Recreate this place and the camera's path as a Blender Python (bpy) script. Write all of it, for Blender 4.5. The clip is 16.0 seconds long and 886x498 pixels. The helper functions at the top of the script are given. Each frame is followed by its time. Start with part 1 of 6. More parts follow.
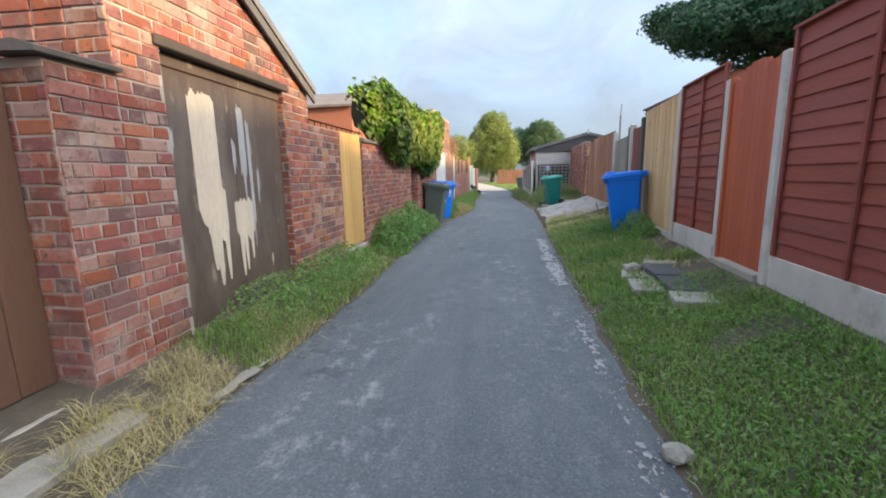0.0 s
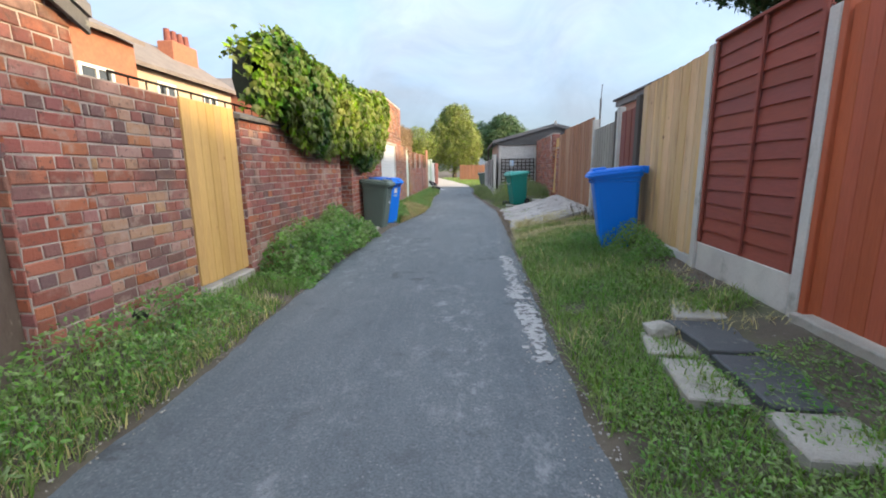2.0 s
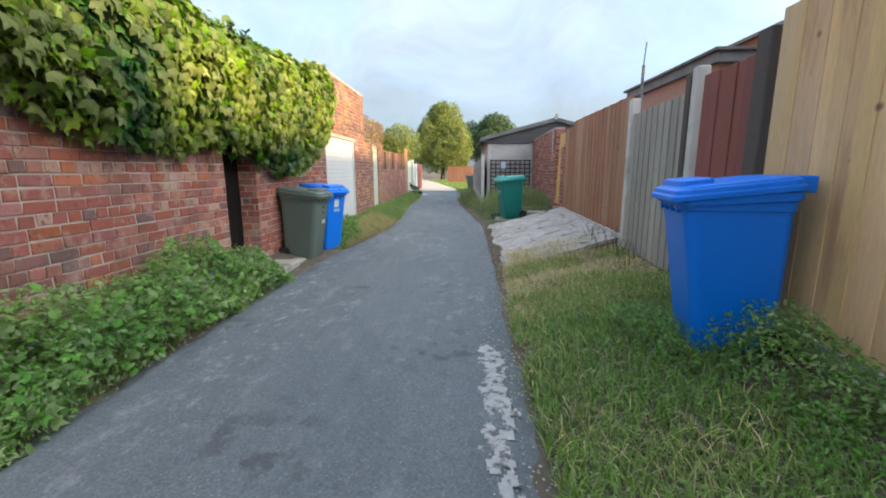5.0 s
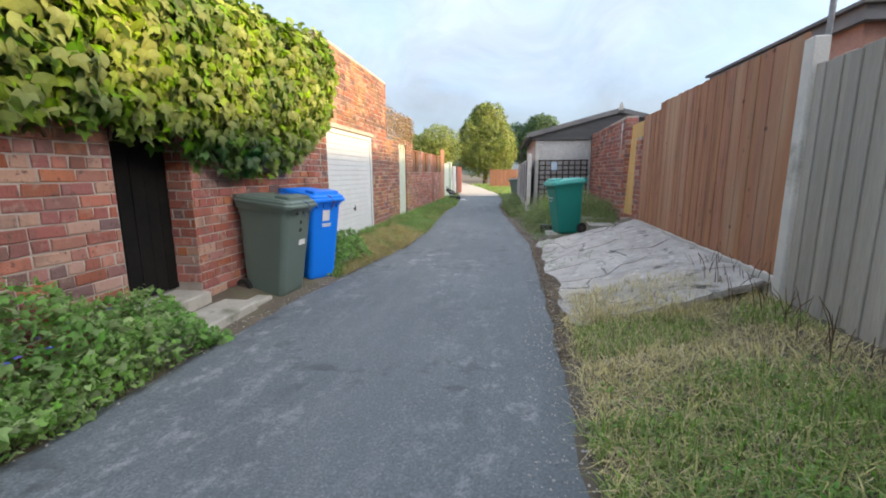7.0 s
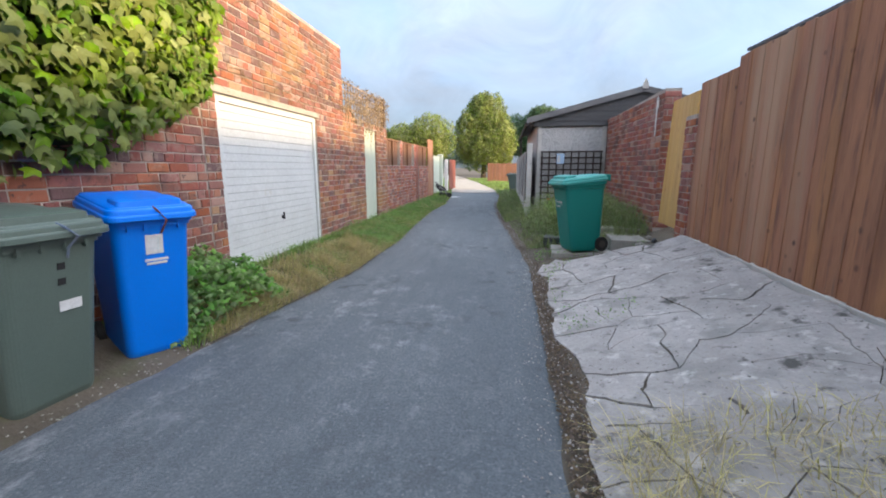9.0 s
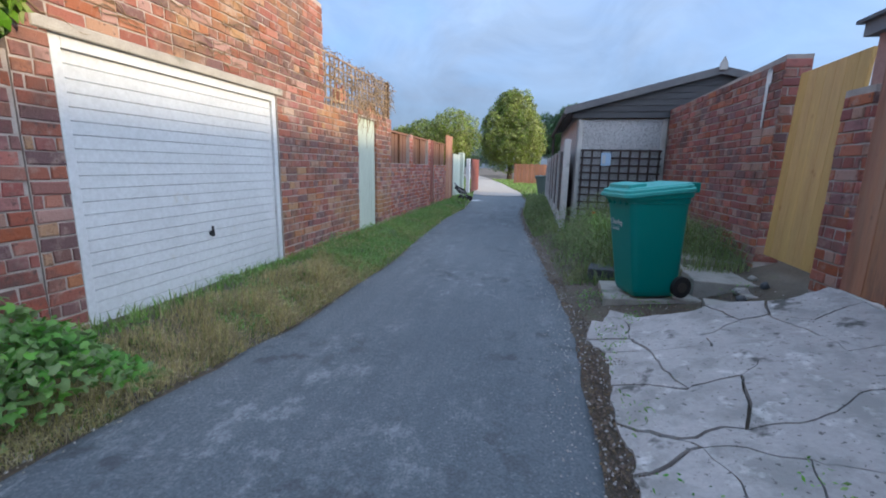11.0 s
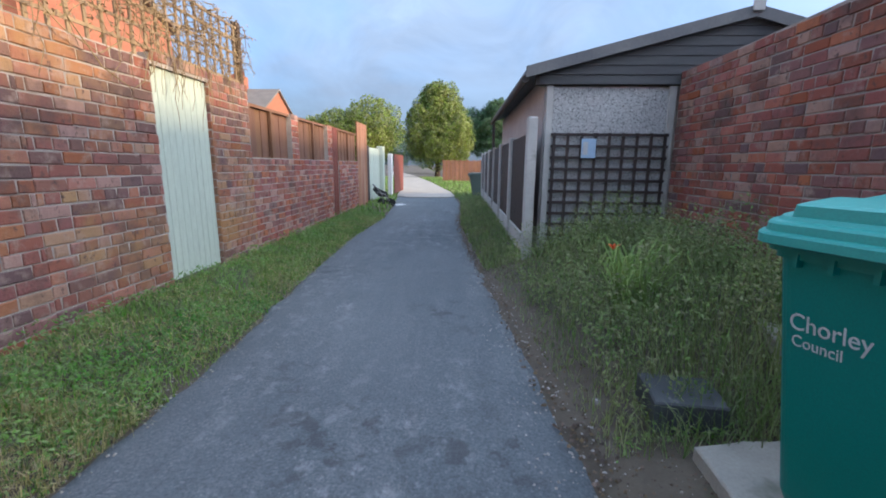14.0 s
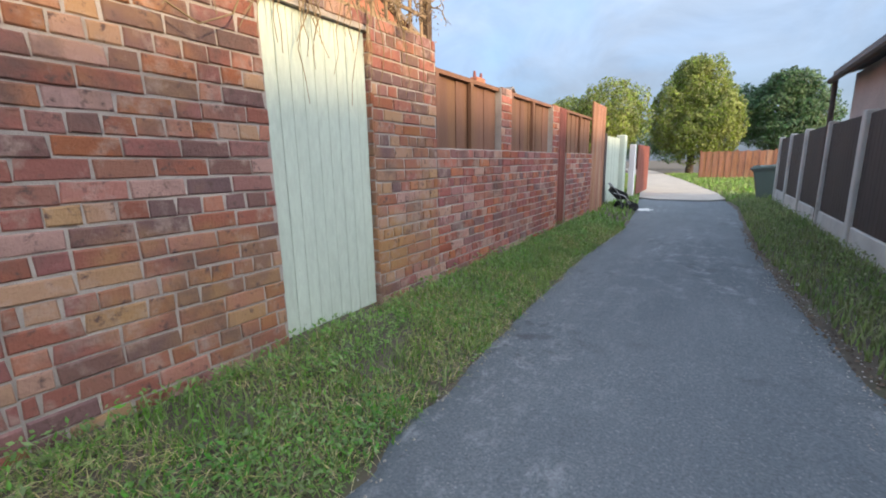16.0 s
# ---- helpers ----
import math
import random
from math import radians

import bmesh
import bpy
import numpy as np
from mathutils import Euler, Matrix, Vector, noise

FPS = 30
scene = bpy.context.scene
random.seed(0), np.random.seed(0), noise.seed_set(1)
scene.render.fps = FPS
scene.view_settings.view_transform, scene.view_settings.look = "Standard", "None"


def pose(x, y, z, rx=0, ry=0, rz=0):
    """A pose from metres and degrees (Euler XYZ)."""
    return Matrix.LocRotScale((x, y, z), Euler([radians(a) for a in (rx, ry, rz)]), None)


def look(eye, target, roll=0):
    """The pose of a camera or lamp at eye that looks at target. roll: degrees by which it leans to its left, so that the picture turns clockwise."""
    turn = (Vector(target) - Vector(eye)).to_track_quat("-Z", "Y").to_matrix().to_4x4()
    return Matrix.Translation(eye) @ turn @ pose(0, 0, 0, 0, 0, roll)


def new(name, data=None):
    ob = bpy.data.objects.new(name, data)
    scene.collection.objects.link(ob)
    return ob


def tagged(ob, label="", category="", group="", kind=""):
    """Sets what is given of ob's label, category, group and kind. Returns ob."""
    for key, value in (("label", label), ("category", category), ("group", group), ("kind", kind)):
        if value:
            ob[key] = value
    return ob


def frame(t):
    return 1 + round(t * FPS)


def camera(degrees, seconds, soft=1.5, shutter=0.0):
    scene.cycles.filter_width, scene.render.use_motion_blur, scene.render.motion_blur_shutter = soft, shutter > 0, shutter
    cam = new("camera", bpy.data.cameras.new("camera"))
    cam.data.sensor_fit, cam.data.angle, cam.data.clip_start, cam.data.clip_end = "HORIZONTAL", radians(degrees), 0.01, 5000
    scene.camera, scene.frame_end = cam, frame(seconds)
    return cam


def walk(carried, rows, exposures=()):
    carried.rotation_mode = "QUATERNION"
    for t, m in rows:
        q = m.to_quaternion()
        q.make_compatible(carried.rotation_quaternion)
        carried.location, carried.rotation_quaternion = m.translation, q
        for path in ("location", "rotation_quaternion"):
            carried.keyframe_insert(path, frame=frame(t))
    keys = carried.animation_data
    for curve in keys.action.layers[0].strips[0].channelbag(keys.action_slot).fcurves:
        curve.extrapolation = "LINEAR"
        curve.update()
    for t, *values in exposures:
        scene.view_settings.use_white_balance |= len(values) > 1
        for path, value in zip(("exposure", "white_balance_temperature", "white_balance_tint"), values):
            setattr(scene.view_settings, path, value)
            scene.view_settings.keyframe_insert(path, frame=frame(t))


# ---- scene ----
cam = camera(92.8, 16.0, soft=1.9)
METRES, EYE, TILT, LEAN, TURN = 18.0, 1.37, 0.0, 0.0, 8.8
ROWS = [
    (0.0, 0.0, 0.0, 0.0, -0.2, -10.07, 1.15),
    (0.5, 0.0069, 0.0317, -0.0009, 4.63, -10.14, -0.22),
    (1.0, 0.0105, 0.0652, -0.0001, 2.78, -10.23, 1.14),
    (1.5, 0.0212, 0.0956, -0.0, -1.03, -9.97, 0.75),
    (2.0, 0.028, 0.1265, -0.0003, -5.02, -10.84, 0.73),
    (2.5, 0.0377, 0.1572, 0.0002, -7.18, -10.31, 0.98),
    (3.0, 0.0465, 0.1868, -0.0002, -7.22, -11.68, -0.7),
    (3.5, 0.0551, 0.2163, 0.0013, -11.87, -11.31, 0.04),
    (4.0, 0.0614, 0.2432, 0.0018, -5.79, -11.93, -0.82),
    (4.5, 0.0671, 0.2735, 0.0024, -6.86, -11.25, 0.1),
    (7.0, 0.0936, 0.427, -0.0016, -0.33, -10.15, 0.28),
    (7.5, 0.098, 0.4626, -0.0021, -0.91, -11.46, 0.68),
    (8.0, 0.1074, 0.4975, -0.0017, -2.55, -9.2, -0.45),
    (8.5, 0.115, 0.5315, -0.0024, -2.6, -11.16, -0.47),
    (9.0, 0.1219, 0.5627, -0.0015, -0.31, -10.98, 0.03),
    (11.5, 0.1366, 0.702, -0.0016, 3.27, -11.08, -1.2),
    (12.0, 0.1358, 0.7325, -0.0016, 1.89, -11.1, -0.52),
    (12.5, 0.1389, 0.7626, -0.0015, -0.63, -11.4, -0.95),
    (13.0, 0.1428, 0.7904, -0.0023, -3.35, -11.44, -1.23),
    (13.5, 0.1451, 0.8216, -0.0017, -5.38, -11.41, -1.02),
    (14.0, 0.148, 0.8529, -0.0029, -6.46, -11.27, -0.56),
    (14.5, 0.1485, 0.8844, -0.0028, -5.03, -11.06, 1.07),
    (15.0, 0.1477, 0.9152, -0.0049, 3.97, -11.21, 1.33),
    (15.5, 0.1422, 0.9488, -0.0045, 14.16, -10.52, 1.45),
    (16.0, 0.1345, 0.9823, -0.007, 23.45, -11.41, 1.08),
]
EXPOSURES = [(0.0, 1.72, 5700.0, 8.0), (4.7, 1.8, 5800.0, 6.0), (7.5, 1.78, 5900.0, 9.0), (9.0, 1.68, 5600.0, 10.0), (11.5, 1.15, 4800.0, 9.0), (14.0, 1.35, 5000.0, 9.0), (15.0, 1.5, 5300.0, 9.0), (16.0, 1.45, 5400.0, 9.0)]
walk(cam, [(t, pose(0, 0, EYE, TILT, LEAN, TURN) @ pose(METRES * x, METRES * y, METRES * z, 90 + pitch, roll, yaw)) for t, x, y, z, yaw, pitch, roll in ROWS], EXPOSURES)

# ---- world and sun ----
SUN_ELEVATION, SUN_AZIMUTH = 18.0, 106.0   # degrees; azimuth clockwise from +y
CLOUD, GLOW = 4.0, 7.4   # brightness of the cloud overhead, and of its glow round the sun
world = bpy.data.worlds.new("evening_sky")
scene.world = world
world.use_nodes = True
wn, wl = world.node_tree.nodes, world.node_tree.links
wn.clear()
sky = wn.new("ShaderNodeTexSky")
sky.sky_type, sky.sun_disc = "NISHITA", False
sky.sun_elevation, sky.sun_rotation = radians(SUN_ELEVATION), radians(SUN_AZIMUTH)
sky.air_density, sky.dust_density, sky.ozone_density = 1.0, 4.0, 2.5
coords = wn.new("ShaderNodeTexCoord")
stretch = wn.new("ShaderNodeMapping")
stretch.inputs["Scale"].default_value = (1.5, 1.0, 2.6)
cloud = wn.new("ShaderNodeTexNoise")
cloud.inputs["Scale"].default_value, cloud.inputs["Detail"].default_value, cloud.inputs["Roughness"].default_value = 2.1, 7.0, 0.55
cloud.inputs["Distortion"].default_value = 0.4
cover = wn.new("ShaderNodeMapRange")
cover.inputs["From Min"].default_value, cover.inputs["From Max"].default_value = 0.36, 0.66
cover.inputs["To Min"].default_value, cover.inputs["To Max"].default_value = 0.62, 0.96
# a thin overcast: three times as bright overhead as at the horizon
split = wn.new("ShaderNodeSeparateXYZ")
rise = wn.new("ShaderNodeMapRange")
rise.inputs["From Min"].default_value, rise.inputs["From Max"].default_value = 0.0, 1.0
rise.inputs["To Min"].default_value, rise.inputs["To Max"].default_value = CLOUD / 4.2, CLOUD
veil = wn.new("ShaderNodeMix")
veil.data_type, veil.blend_type = "RGBA", "MULTIPLY"
veil.inputs[0].default_value, veil.inputs[6].default_value = 1.0, (0.90, 0.95, 1.0, 1)
# thin cloud scatters light forwards: brighter towards the sun
az, el = radians(SUN_AZIMUTH), radians(SUN_ELEVATION)
to_sun = Vector((math.sin(az) * math.cos(el), math.cos(az) * math.cos(el), math.sin(el)))
facing = wn.new("ShaderNodeVectorMath")
facing.operation = "DOT_PRODUCT"
facing.inputs[1].default_value = to_sun
ahead = wn.new("ShaderNodeMath")
ahead.operation, ahead.inputs[1].default_value = "MAXIMUM", 0.0
lobe = wn.new("ShaderNodeMath")
lobe.operation, lobe.inputs[1].default_value = "POWER", 3.0
warm = wn.new("ShaderNodeMix")
warm.data_type, warm.blend_type = "RGBA", "MIX"
warm.inputs[6].default_value, warm.inputs[7].default_value = (0, 0, 0, 1), (1.3 * GLOW, 1.1 * GLOW, 0.9 * GLOW, 1)
bright = wn.new("ShaderNodeMix")
bright.data_type, bright.blend_type = "RGBA", "ADD"
bright.inputs[0].default_value = 1.0
wl.new(coords.outputs["Generated"], facing.inputs[0])
wl.new(facing.outputs["Value"], ahead.inputs[0])
wl.new(ahead.outputs[0], lobe.inputs[0])
wl.new(lobe.outputs[0], warm.inputs[0])
wl.new(veil.outputs[2], bright.inputs[6])
wl.new(warm.outputs[2], bright.inputs[7])
mixer = wn.new("ShaderNodeMix")
mixer.data_type = "RGBA"
backg = wn.new("ShaderNodeBackground")
backg.inputs["Strength"].default_value = 0.15
wout = wn.new("ShaderNodeOutputWorld")
wl.new(coords.outputs["Generated"], stretch.inputs["Vector"])
wl.new(coords.outputs["Generated"], split.inputs["Vector"])
wl.new(split.outputs["Z"], rise.inputs["Value"])
folds = wn.new("ShaderNodeTexNoise")
folds.inputs["Scale"].default_value, folds.inputs["Detail"].default_value, folds.inputs["Roughness"].default_value = 3.4, 6.0, 0.6
folds.inputs["Distortion"].default_value = 0.8
shade = wn.new("ShaderNodeMapRange")
shade.inputs["From Min"].default_value, shade.inputs["From Max"].default_value = 0.3, 0.7
shade.inputs["To Min"].default_value, shade.inputs["To Max"].default_value = 0.84, 1.14
billow = wn.new("ShaderNodeMath")
billow.operation = "MULTIPLY"
wl.new(stretch.outputs["Vector"], folds.inputs["Vector"])
wl.new(folds.outputs["Fac"], shade.inputs["Value"])
wl.new(rise.outputs["Result"], billow.inputs[0])
wl.new(shade.outputs["Result"], billow.inputs[1])
wl.new(billow.outputs[0], veil.inputs[7])
wl.new(stretch.outputs["Vector"], cloud.inputs["Vector"])
wl.new(cloud.outputs["Fac"], cover.inputs["Value"])
wl.new(cover.outputs["Result"], mixer.inputs[0])
wl.new(sky.outputs["Color"], mixer.inputs[6])
wl.new(bright.outputs[2], mixer.inputs[7])
wl.new(mixer.outputs[2], backg.inputs["Color"])
wl.new(backg.outputs["Background"], wout.inputs["Surface"])

sun_lamp = new("sun", bpy.data.lights.new("sun", "SUN"))
sun_lamp.data.energy, sun_lamp.data.angle, sun_lamp.data.color = 2.7, radians(1.8), (1.0, 0.66, 0.30)
sun_lamp.matrix_world = look(to_sun * 60, (0, 0, 0))

# ---- materials ----
def mat(name, c1, c2, scale=6.0, rough=0.85, bump=0.25, fine=60.0, spots=None, vary="", spread=0.25, hue=0.02, metal=0.0,
        stretch=(1, 1, 1), through_light=0.0, local=False, gloss=0.5, palette=(), knots=None):
    """A surface: two colours mixed by coarse noise, fine grain with bump, stains (colour, scale, from, to) and variation from piece to piece."""
    m = bpy.data.materials.new(name)
    m.use_nodes = True
    n, l = m.node_tree.nodes, m.node_tree.links
    b = n["Principled BSDF"]
    if local:
        co = n.new("ShaderNodeTexCoord").outputs["Object"]
    else:
        co = n.new("ShaderNodeNewGeometry").outputs["Position"]
    mp = n.new("ShaderNodeMapping")
    mp.inputs["Scale"].default_value = stretch
    l.new(co, mp.inputs["Vector"])

    def tex(s, detail=4.0, r=0.6):
        t = n.new("ShaderNodeTexNoise")
        t.inputs["Scale"].default_value, t.inputs["Detail"].default_value, t.inputs["Roughness"].default_value = s, detail, r
        l.new(mp.outputs["Vector"], t.inputs["Vector"])
        return t.outputs["Fac"]

    def ramp(fac, a, z):
        r = n.new("ShaderNodeMapRange")
        r.inputs["From Min"].default_value, r.inputs["From Max"].default_value = a, z
        l.new(fac, r.inputs["Value"])
        return r.outputs["Result"]

    def mix(fac, a, z, mode="MIX"):
        x = n.new("ShaderNodeMix")
        x.data_type, x.blend_type = "RGBA", mode
        for sock, v in ((x.inputs[0], fac), (x.inputs[6], a), (x.inputs[7], z)):
            if isinstance(v, (int, float)):
                sock.default_value = v
            elif isinstance(v, tuple):
                sock.default_value = (*v, 1)
            else:
                l.new(v, sock)
        return x.outputs[2]

    col = mix(ramp(tex(scale), 0.32, 0.68), c1, c2)
    grain = tex(fine, 6.0, 0.65)
    col = mix(0.35, col, mix(ramp(grain, 0.3, 0.7), (0.45, 0.45, 0.45), (1.0, 1.0, 1.0)), "MULTIPLY")
    if vary:
        if vary == "object":
            rnd = n.new("ShaderNodeObjectInfo").outputs["Random"]
        else:
            rnd = n.new("ShaderNodeNewGeometry").outputs["Random Per Island"]
        if palette:
            cr = n.new("ShaderNodeValToRGB")
            cr.color_ramp.interpolation = "CONSTANT"
            while len(cr.color_ramp.elements) < len(palette):
                cr.color_ramp.elements.new(0.5)
            for el_, (pos_, c_) in zip(cr.color_ramp.elements, palette):
                el_.position, el_.color = pos_, (*c_, 1)
            l.new(rnd, cr.inputs["Fac"])
            col = mix(0.9, col, cr.outputs["Color"])
        hs = n.new("ShaderNodeHueSaturation")
        l.new(ramp_out(n, l, rnd, 1 - spread, 1 + spread), hs.inputs["Value"])
        scr = n.new("ShaderNodeMath")
        scr.operation, scr.inputs[1].default_value = "MULTIPLY", 7.31
        fr = n.new("ShaderNodeMath")
        fr.operation = "FRACT"
        l.new(rnd, scr.inputs[0])
        l.new(scr.outputs[0], fr.inputs[0])
        l.new(ramp_out(n, l, fr.outputs[0], 0.5 - hue, 0.5 + hue), hs.inputs["Hue"])
        l.new(ramp_out(n, l, fr.outputs[0], 1 - 0.7 * spread, 1 + 0.4 * spread), hs.inputs["Saturation"])
        l.new(col, hs.inputs["Color"])
        col = hs.outputs["Color"]
    for colour, s, a, z in spots or ():
        col = mix(ramp(tex(s, 5.0, 0.62), a, z), col, colour)
    if knots:
        vor = n.new("ShaderNodeTexVoronoi")
        vor.inputs["Scale"].default_value = 5.2
        l.new(co, vor.inputs["Vector"])
        inv = n.new("ShaderNodeMath")
        inv.operation, inv.inputs[0].default_value = "SUBTRACT", 1.0
        l.new(vor.outputs["Distance"], inv.inputs[1])
        some = n.new("ShaderNodeMath")
        some.operation = "MULTIPLY"
        l.new(ramp(inv.outputs[0], 0.85, 0.95), some.inputs[0])
        few = n.new("ShaderNodeTexNoise")
        few.inputs["Scale"].default_value, few.inputs["Detail"].default_value = 3.3, 3.0
        l.new(co, few.inputs["Vector"])
        l.new(ramp(few.outputs["Fac"], 0.46, 0.58), some.inputs[1])
        col = mix(some.outputs[0], col, knots)
    l.new(col, b.inputs["Base Color"])
    b.inputs["Roughness"].default_value, b.inputs["Metallic"].default_value = rough, metal
    b.inputs["Specular IOR Level"].default_value = gloss
    bp = n.new("ShaderNodeBump")
    bp.inputs["Strength"].default_value, bp.inputs["Distance"].default_value = bump, 0.01
    l.new(grain, bp.inputs["Height"])
    l.new(bp.outputs["Normal"], b.inputs["Normal"])
    if through_light:
        tr = n.new("ShaderNodeBsdfTranslucent")
        l.new(col, tr.inputs["Color"])
        ms = n.new("ShaderNodeMixShader")
        ms.inputs[0].default_value = through_light
        l.new(b.outputs[0], ms.inputs[1])
        l.new(tr.outputs[0], ms.inputs[2])
        l.new(ms.outputs[0], n["Material Output"].inputs["Surface"])
    return m


def ramp_out(n, l, src, lo, hi):
    r = n.new("ShaderNodeMapRange")
    r.inputs["To Min"].default_value, r.inputs["To Max"].default_value = lo, hi
    l.new(src, r.inputs["Value"])
    return r.outputs["Result"]


PALE_SPOT = ((0.40, 0.30, 0.25), 8.0, 0.54, 0.78)
LIME = ((0.43, 0.36, 0.31), 1.7, 0.60, 0.80)
OCHRE = ((0.34, 0.20, 0.085), 0.9, 0.52, 0.72)
CHIP = ((0.11, 0.07, 0.06), 21.0, 0.58, 0.70)
SOOT = ((0.12, 0.08, 0.07), 2.3, 0.52, 0.72)
BRICK = dict(scale=5.0, rough=0.92, bump=0.9, fine=60.0, spread=0.2, hue=0.012, gloss=0.25)
RED_SET = ((0.0, (0.33, 0.105, 0.07)), (0.22, (0.26, 0.095, 0.075)), (0.45, (0.38, 0.14, 0.09)), (0.6, (0.28, 0.135, 0.11)), (0.72, (0.19, 0.10, 0.095)), (0.82, (0.33, 0.21, 0.16)), (0.92, (0.12, 0.08, 0.08)))
ORANGE_SET = ((0.0, (0.32, 0.12, 0.075)), (0.2, (0.25, 0.10, 0.08)), (0.36, (0.36, 0.16, 0.10)), (0.48, (0.23, 0.115, 0.095)), (0.60, (0.14, 0.085, 0.08)), (0.72, (0.33, 0.21, 0.13)), (0.82, (0.10, 0.07, 0.07)), (0.92, (0.30, 0.19, 0.15)))
M_brick = mat("red_brick", (0.42, 0.125, 0.075), (0.32, 0.095, 0.06), vary="object", spots=[PALE_SPOT, SOOT, LIME, CHIP], palette=RED_SET, **BRICK)
M_brick_joined = mat("red_brick_far", (0.42, 0.125, 0.075), (0.32, 0.095, 0.06), vary="island", spots=[PALE_SPOT, SOOT, LIME, CHIP], palette=RED_SET, **BRICK)
M_brick_orange = mat("orange_brick", (0.48, 0.17, 0.08), (0.36, 0.12, 0.07), vary="object", spots=[OCHRE, PALE_SPOT, SOOT, LIME, CHIP], palette=ORANGE_SET, **BRICK)
M_brick_orange_joined = mat("orange_brick_far", (0.48, 0.17, 0.08), (0.36, 0.12, 0.07), vary="island", spots=[OCHRE, PALE_SPOT, SOOT, LIME, CHIP], palette=ORANGE_SET, **BRICK)
M_mortar = mat("mortar", (0.50, 0.44, 0.385), (0.33, 0.285, 0.25), scale=4, fine=120, bump=0.6, spots=[((0.24, 0.20, 0.18), 1.6, 0.54, 0.72)])
M_coping = mat("dark_stone_coping", (0.09, 0.09, 0.095), (0.14, 0.135, 0.13), scale=5, fine=50, spots=[((0.24, 0.24, 0.2), 12, 0.62, 0.72)])
M_stone = mat("pale_concrete_step", (0.44, 0.41, 0.36), (0.33, 0.31, 0.27), scale=4, fine=70, bump=0.5, spots=[((0.13, 0.14, 0.1), 3, 0.55, 0.72)])
M_concrete = mat("concrete_post", (0.62, 0.60, 0.56), (0.50, 0.48, 0.45), scale=3, fine=90, bump=0.35, spots=[((0.22, 0.21, 0.17), 2.5, 0.58, 0.75)])
M_slab = mat("cracked_concrete", (0.50, 0.465, 0.44), (0.37, 0.34, 0.32), scale=1.6, fine=38, bump=1.0, spots=[((0.30, 0.285, 0.265), 4.5, 0.50, 0.64), ((0.60, 0.57, 0.54), 7, 0.58, 0.70), ((0.10, 0.095, 0.085), 3.4, 0.60, 0.67), ((0.10, 0.095, 0.085), 30, 0.62, 0.67)])
M_litter = mat("leaf_litter", (0.10, 0.07, 0.045), (0.17, 0.12, 0.08), scale=9, fine=40, bump=0.4, vary="island", spread=0.5)
M_slate_flag = mat("dark_flagstone", (0.055, 0.06, 0.07), (0.09, 0.095, 0.1), scale=3, fine=60, rough=0.6, spots=[((0.2, 0.2, 0.19), 8, 0.62, 0.7)])
def asphalt(name):
    """Worn asphalt: dark binder, pale stone chips, grit gathered in broken patches, faint streaks along the lane."""
    m = bpy.data.materials.new(name)
    m.use_nodes = True
    n, l = m.node_tree.nodes, m.node_tree.links
    b = n["Principled BSDF"]
    co = n.new("ShaderNodeNewGeometry").outputs["Position"]

    def tex(scale, detail=4.0, r=0.6, stretch=(1, 1, 1)):
        mp = n.new("ShaderNodeMapping")
        mp.inputs["Scale"].default_value = stretch
        t = n.new("ShaderNodeTexNoise")
        t.inputs["Scale"].default_value, t.inputs["Detail"].default_value, t.inputs["Roughness"].default_value = scale, detail, r
        l.new(co, mp.inputs["Vector"])
        l.new(mp.outputs["Vector"], t.inputs["Vector"])
        return t.outputs["Fac"]

    def cells(scale, out):
        t = n.new("ShaderNodeTexVoronoi")
        t.inputs["Scale"].default_value = scale
        l.new(co, t.inputs["Vector"])
        return t.outputs[out]

    def ramp(fac, a, z, lo=0.0, hi=1.0):
        r = n.new("ShaderNodeMapRange")
        for k, v in (("From Min", a), ("From Max", z), ("To Min", lo), ("To Max", hi)):
            r.inputs[k].default_value = v
        l.new(fac, r.inputs["Value"])
        return r.outputs["Result"]

    def times(a, c):
        x = n.new("ShaderNodeMath")
        x.operation = "MULTIPLY"
        l.new(a, x.inputs[0])
        l.new(c, x.inputs[1])
        return x.outputs[0]

    def mix(fac, a, z):
        x = n.new("ShaderNodeMix")
        x.data_type = "RGBA"
        l.new(fac, x.inputs[0])
        for sock, v in ((x.inputs[6], a), (x.inputs[7], z)):
            if isinstance(v, tuple):
                sock.default_value = (*v, 1)
            else:
                l.new(v, sock)
        return x.outputs[2]

    fine = tex(70.0, 6.0, 0.75)
    chip = cells(85.0, "Color")
    col = mix(ramp(tex(0.8, 4.0, 0.6, (1, 0.45, 1)), 0.35, 0.65), (0.108, 0.126, 0.141), (0.155, 0.174, 0.189))
    col = mix(ramp(tex(6.0, 5.0, 0.65, (1, 0.12, 1)), 0.45, 0.75, 0.0, 0.5), col, (0.215, 0.23, 0.243))
    col = mix(ramp(fine, 0.4, 0.62, 0.0, 0.7), col, (0.07, 0.08, 0.09))
    col = mix(ramp(chip, 0.72, 0.95, 0.0, 0.38), col, (0.29, 0.305, 0.315))
    # grit worn bare in broken patches, mostly in the wheel tracks
    where = ramp(tex(0.55, 3.0, 0.5, (1.6, 0.5, 1)), 0.43, 0.60)
    col = mix(times(where, ramp(tex(5.0, 9.0, 0.82, (1, 0.7, 1)), 0.52, 0.65, 0.0, 0.68)), col, (0.38, 0.39, 0.40))
    col = mix(times(ramp(tex(1.7, 3.0), 0.5, 0.7), ramp(cells(30.0, "Distance"), 0.10, 0.17, 0.6, 0.0)), col, (0.44, 0.45, 0.45))
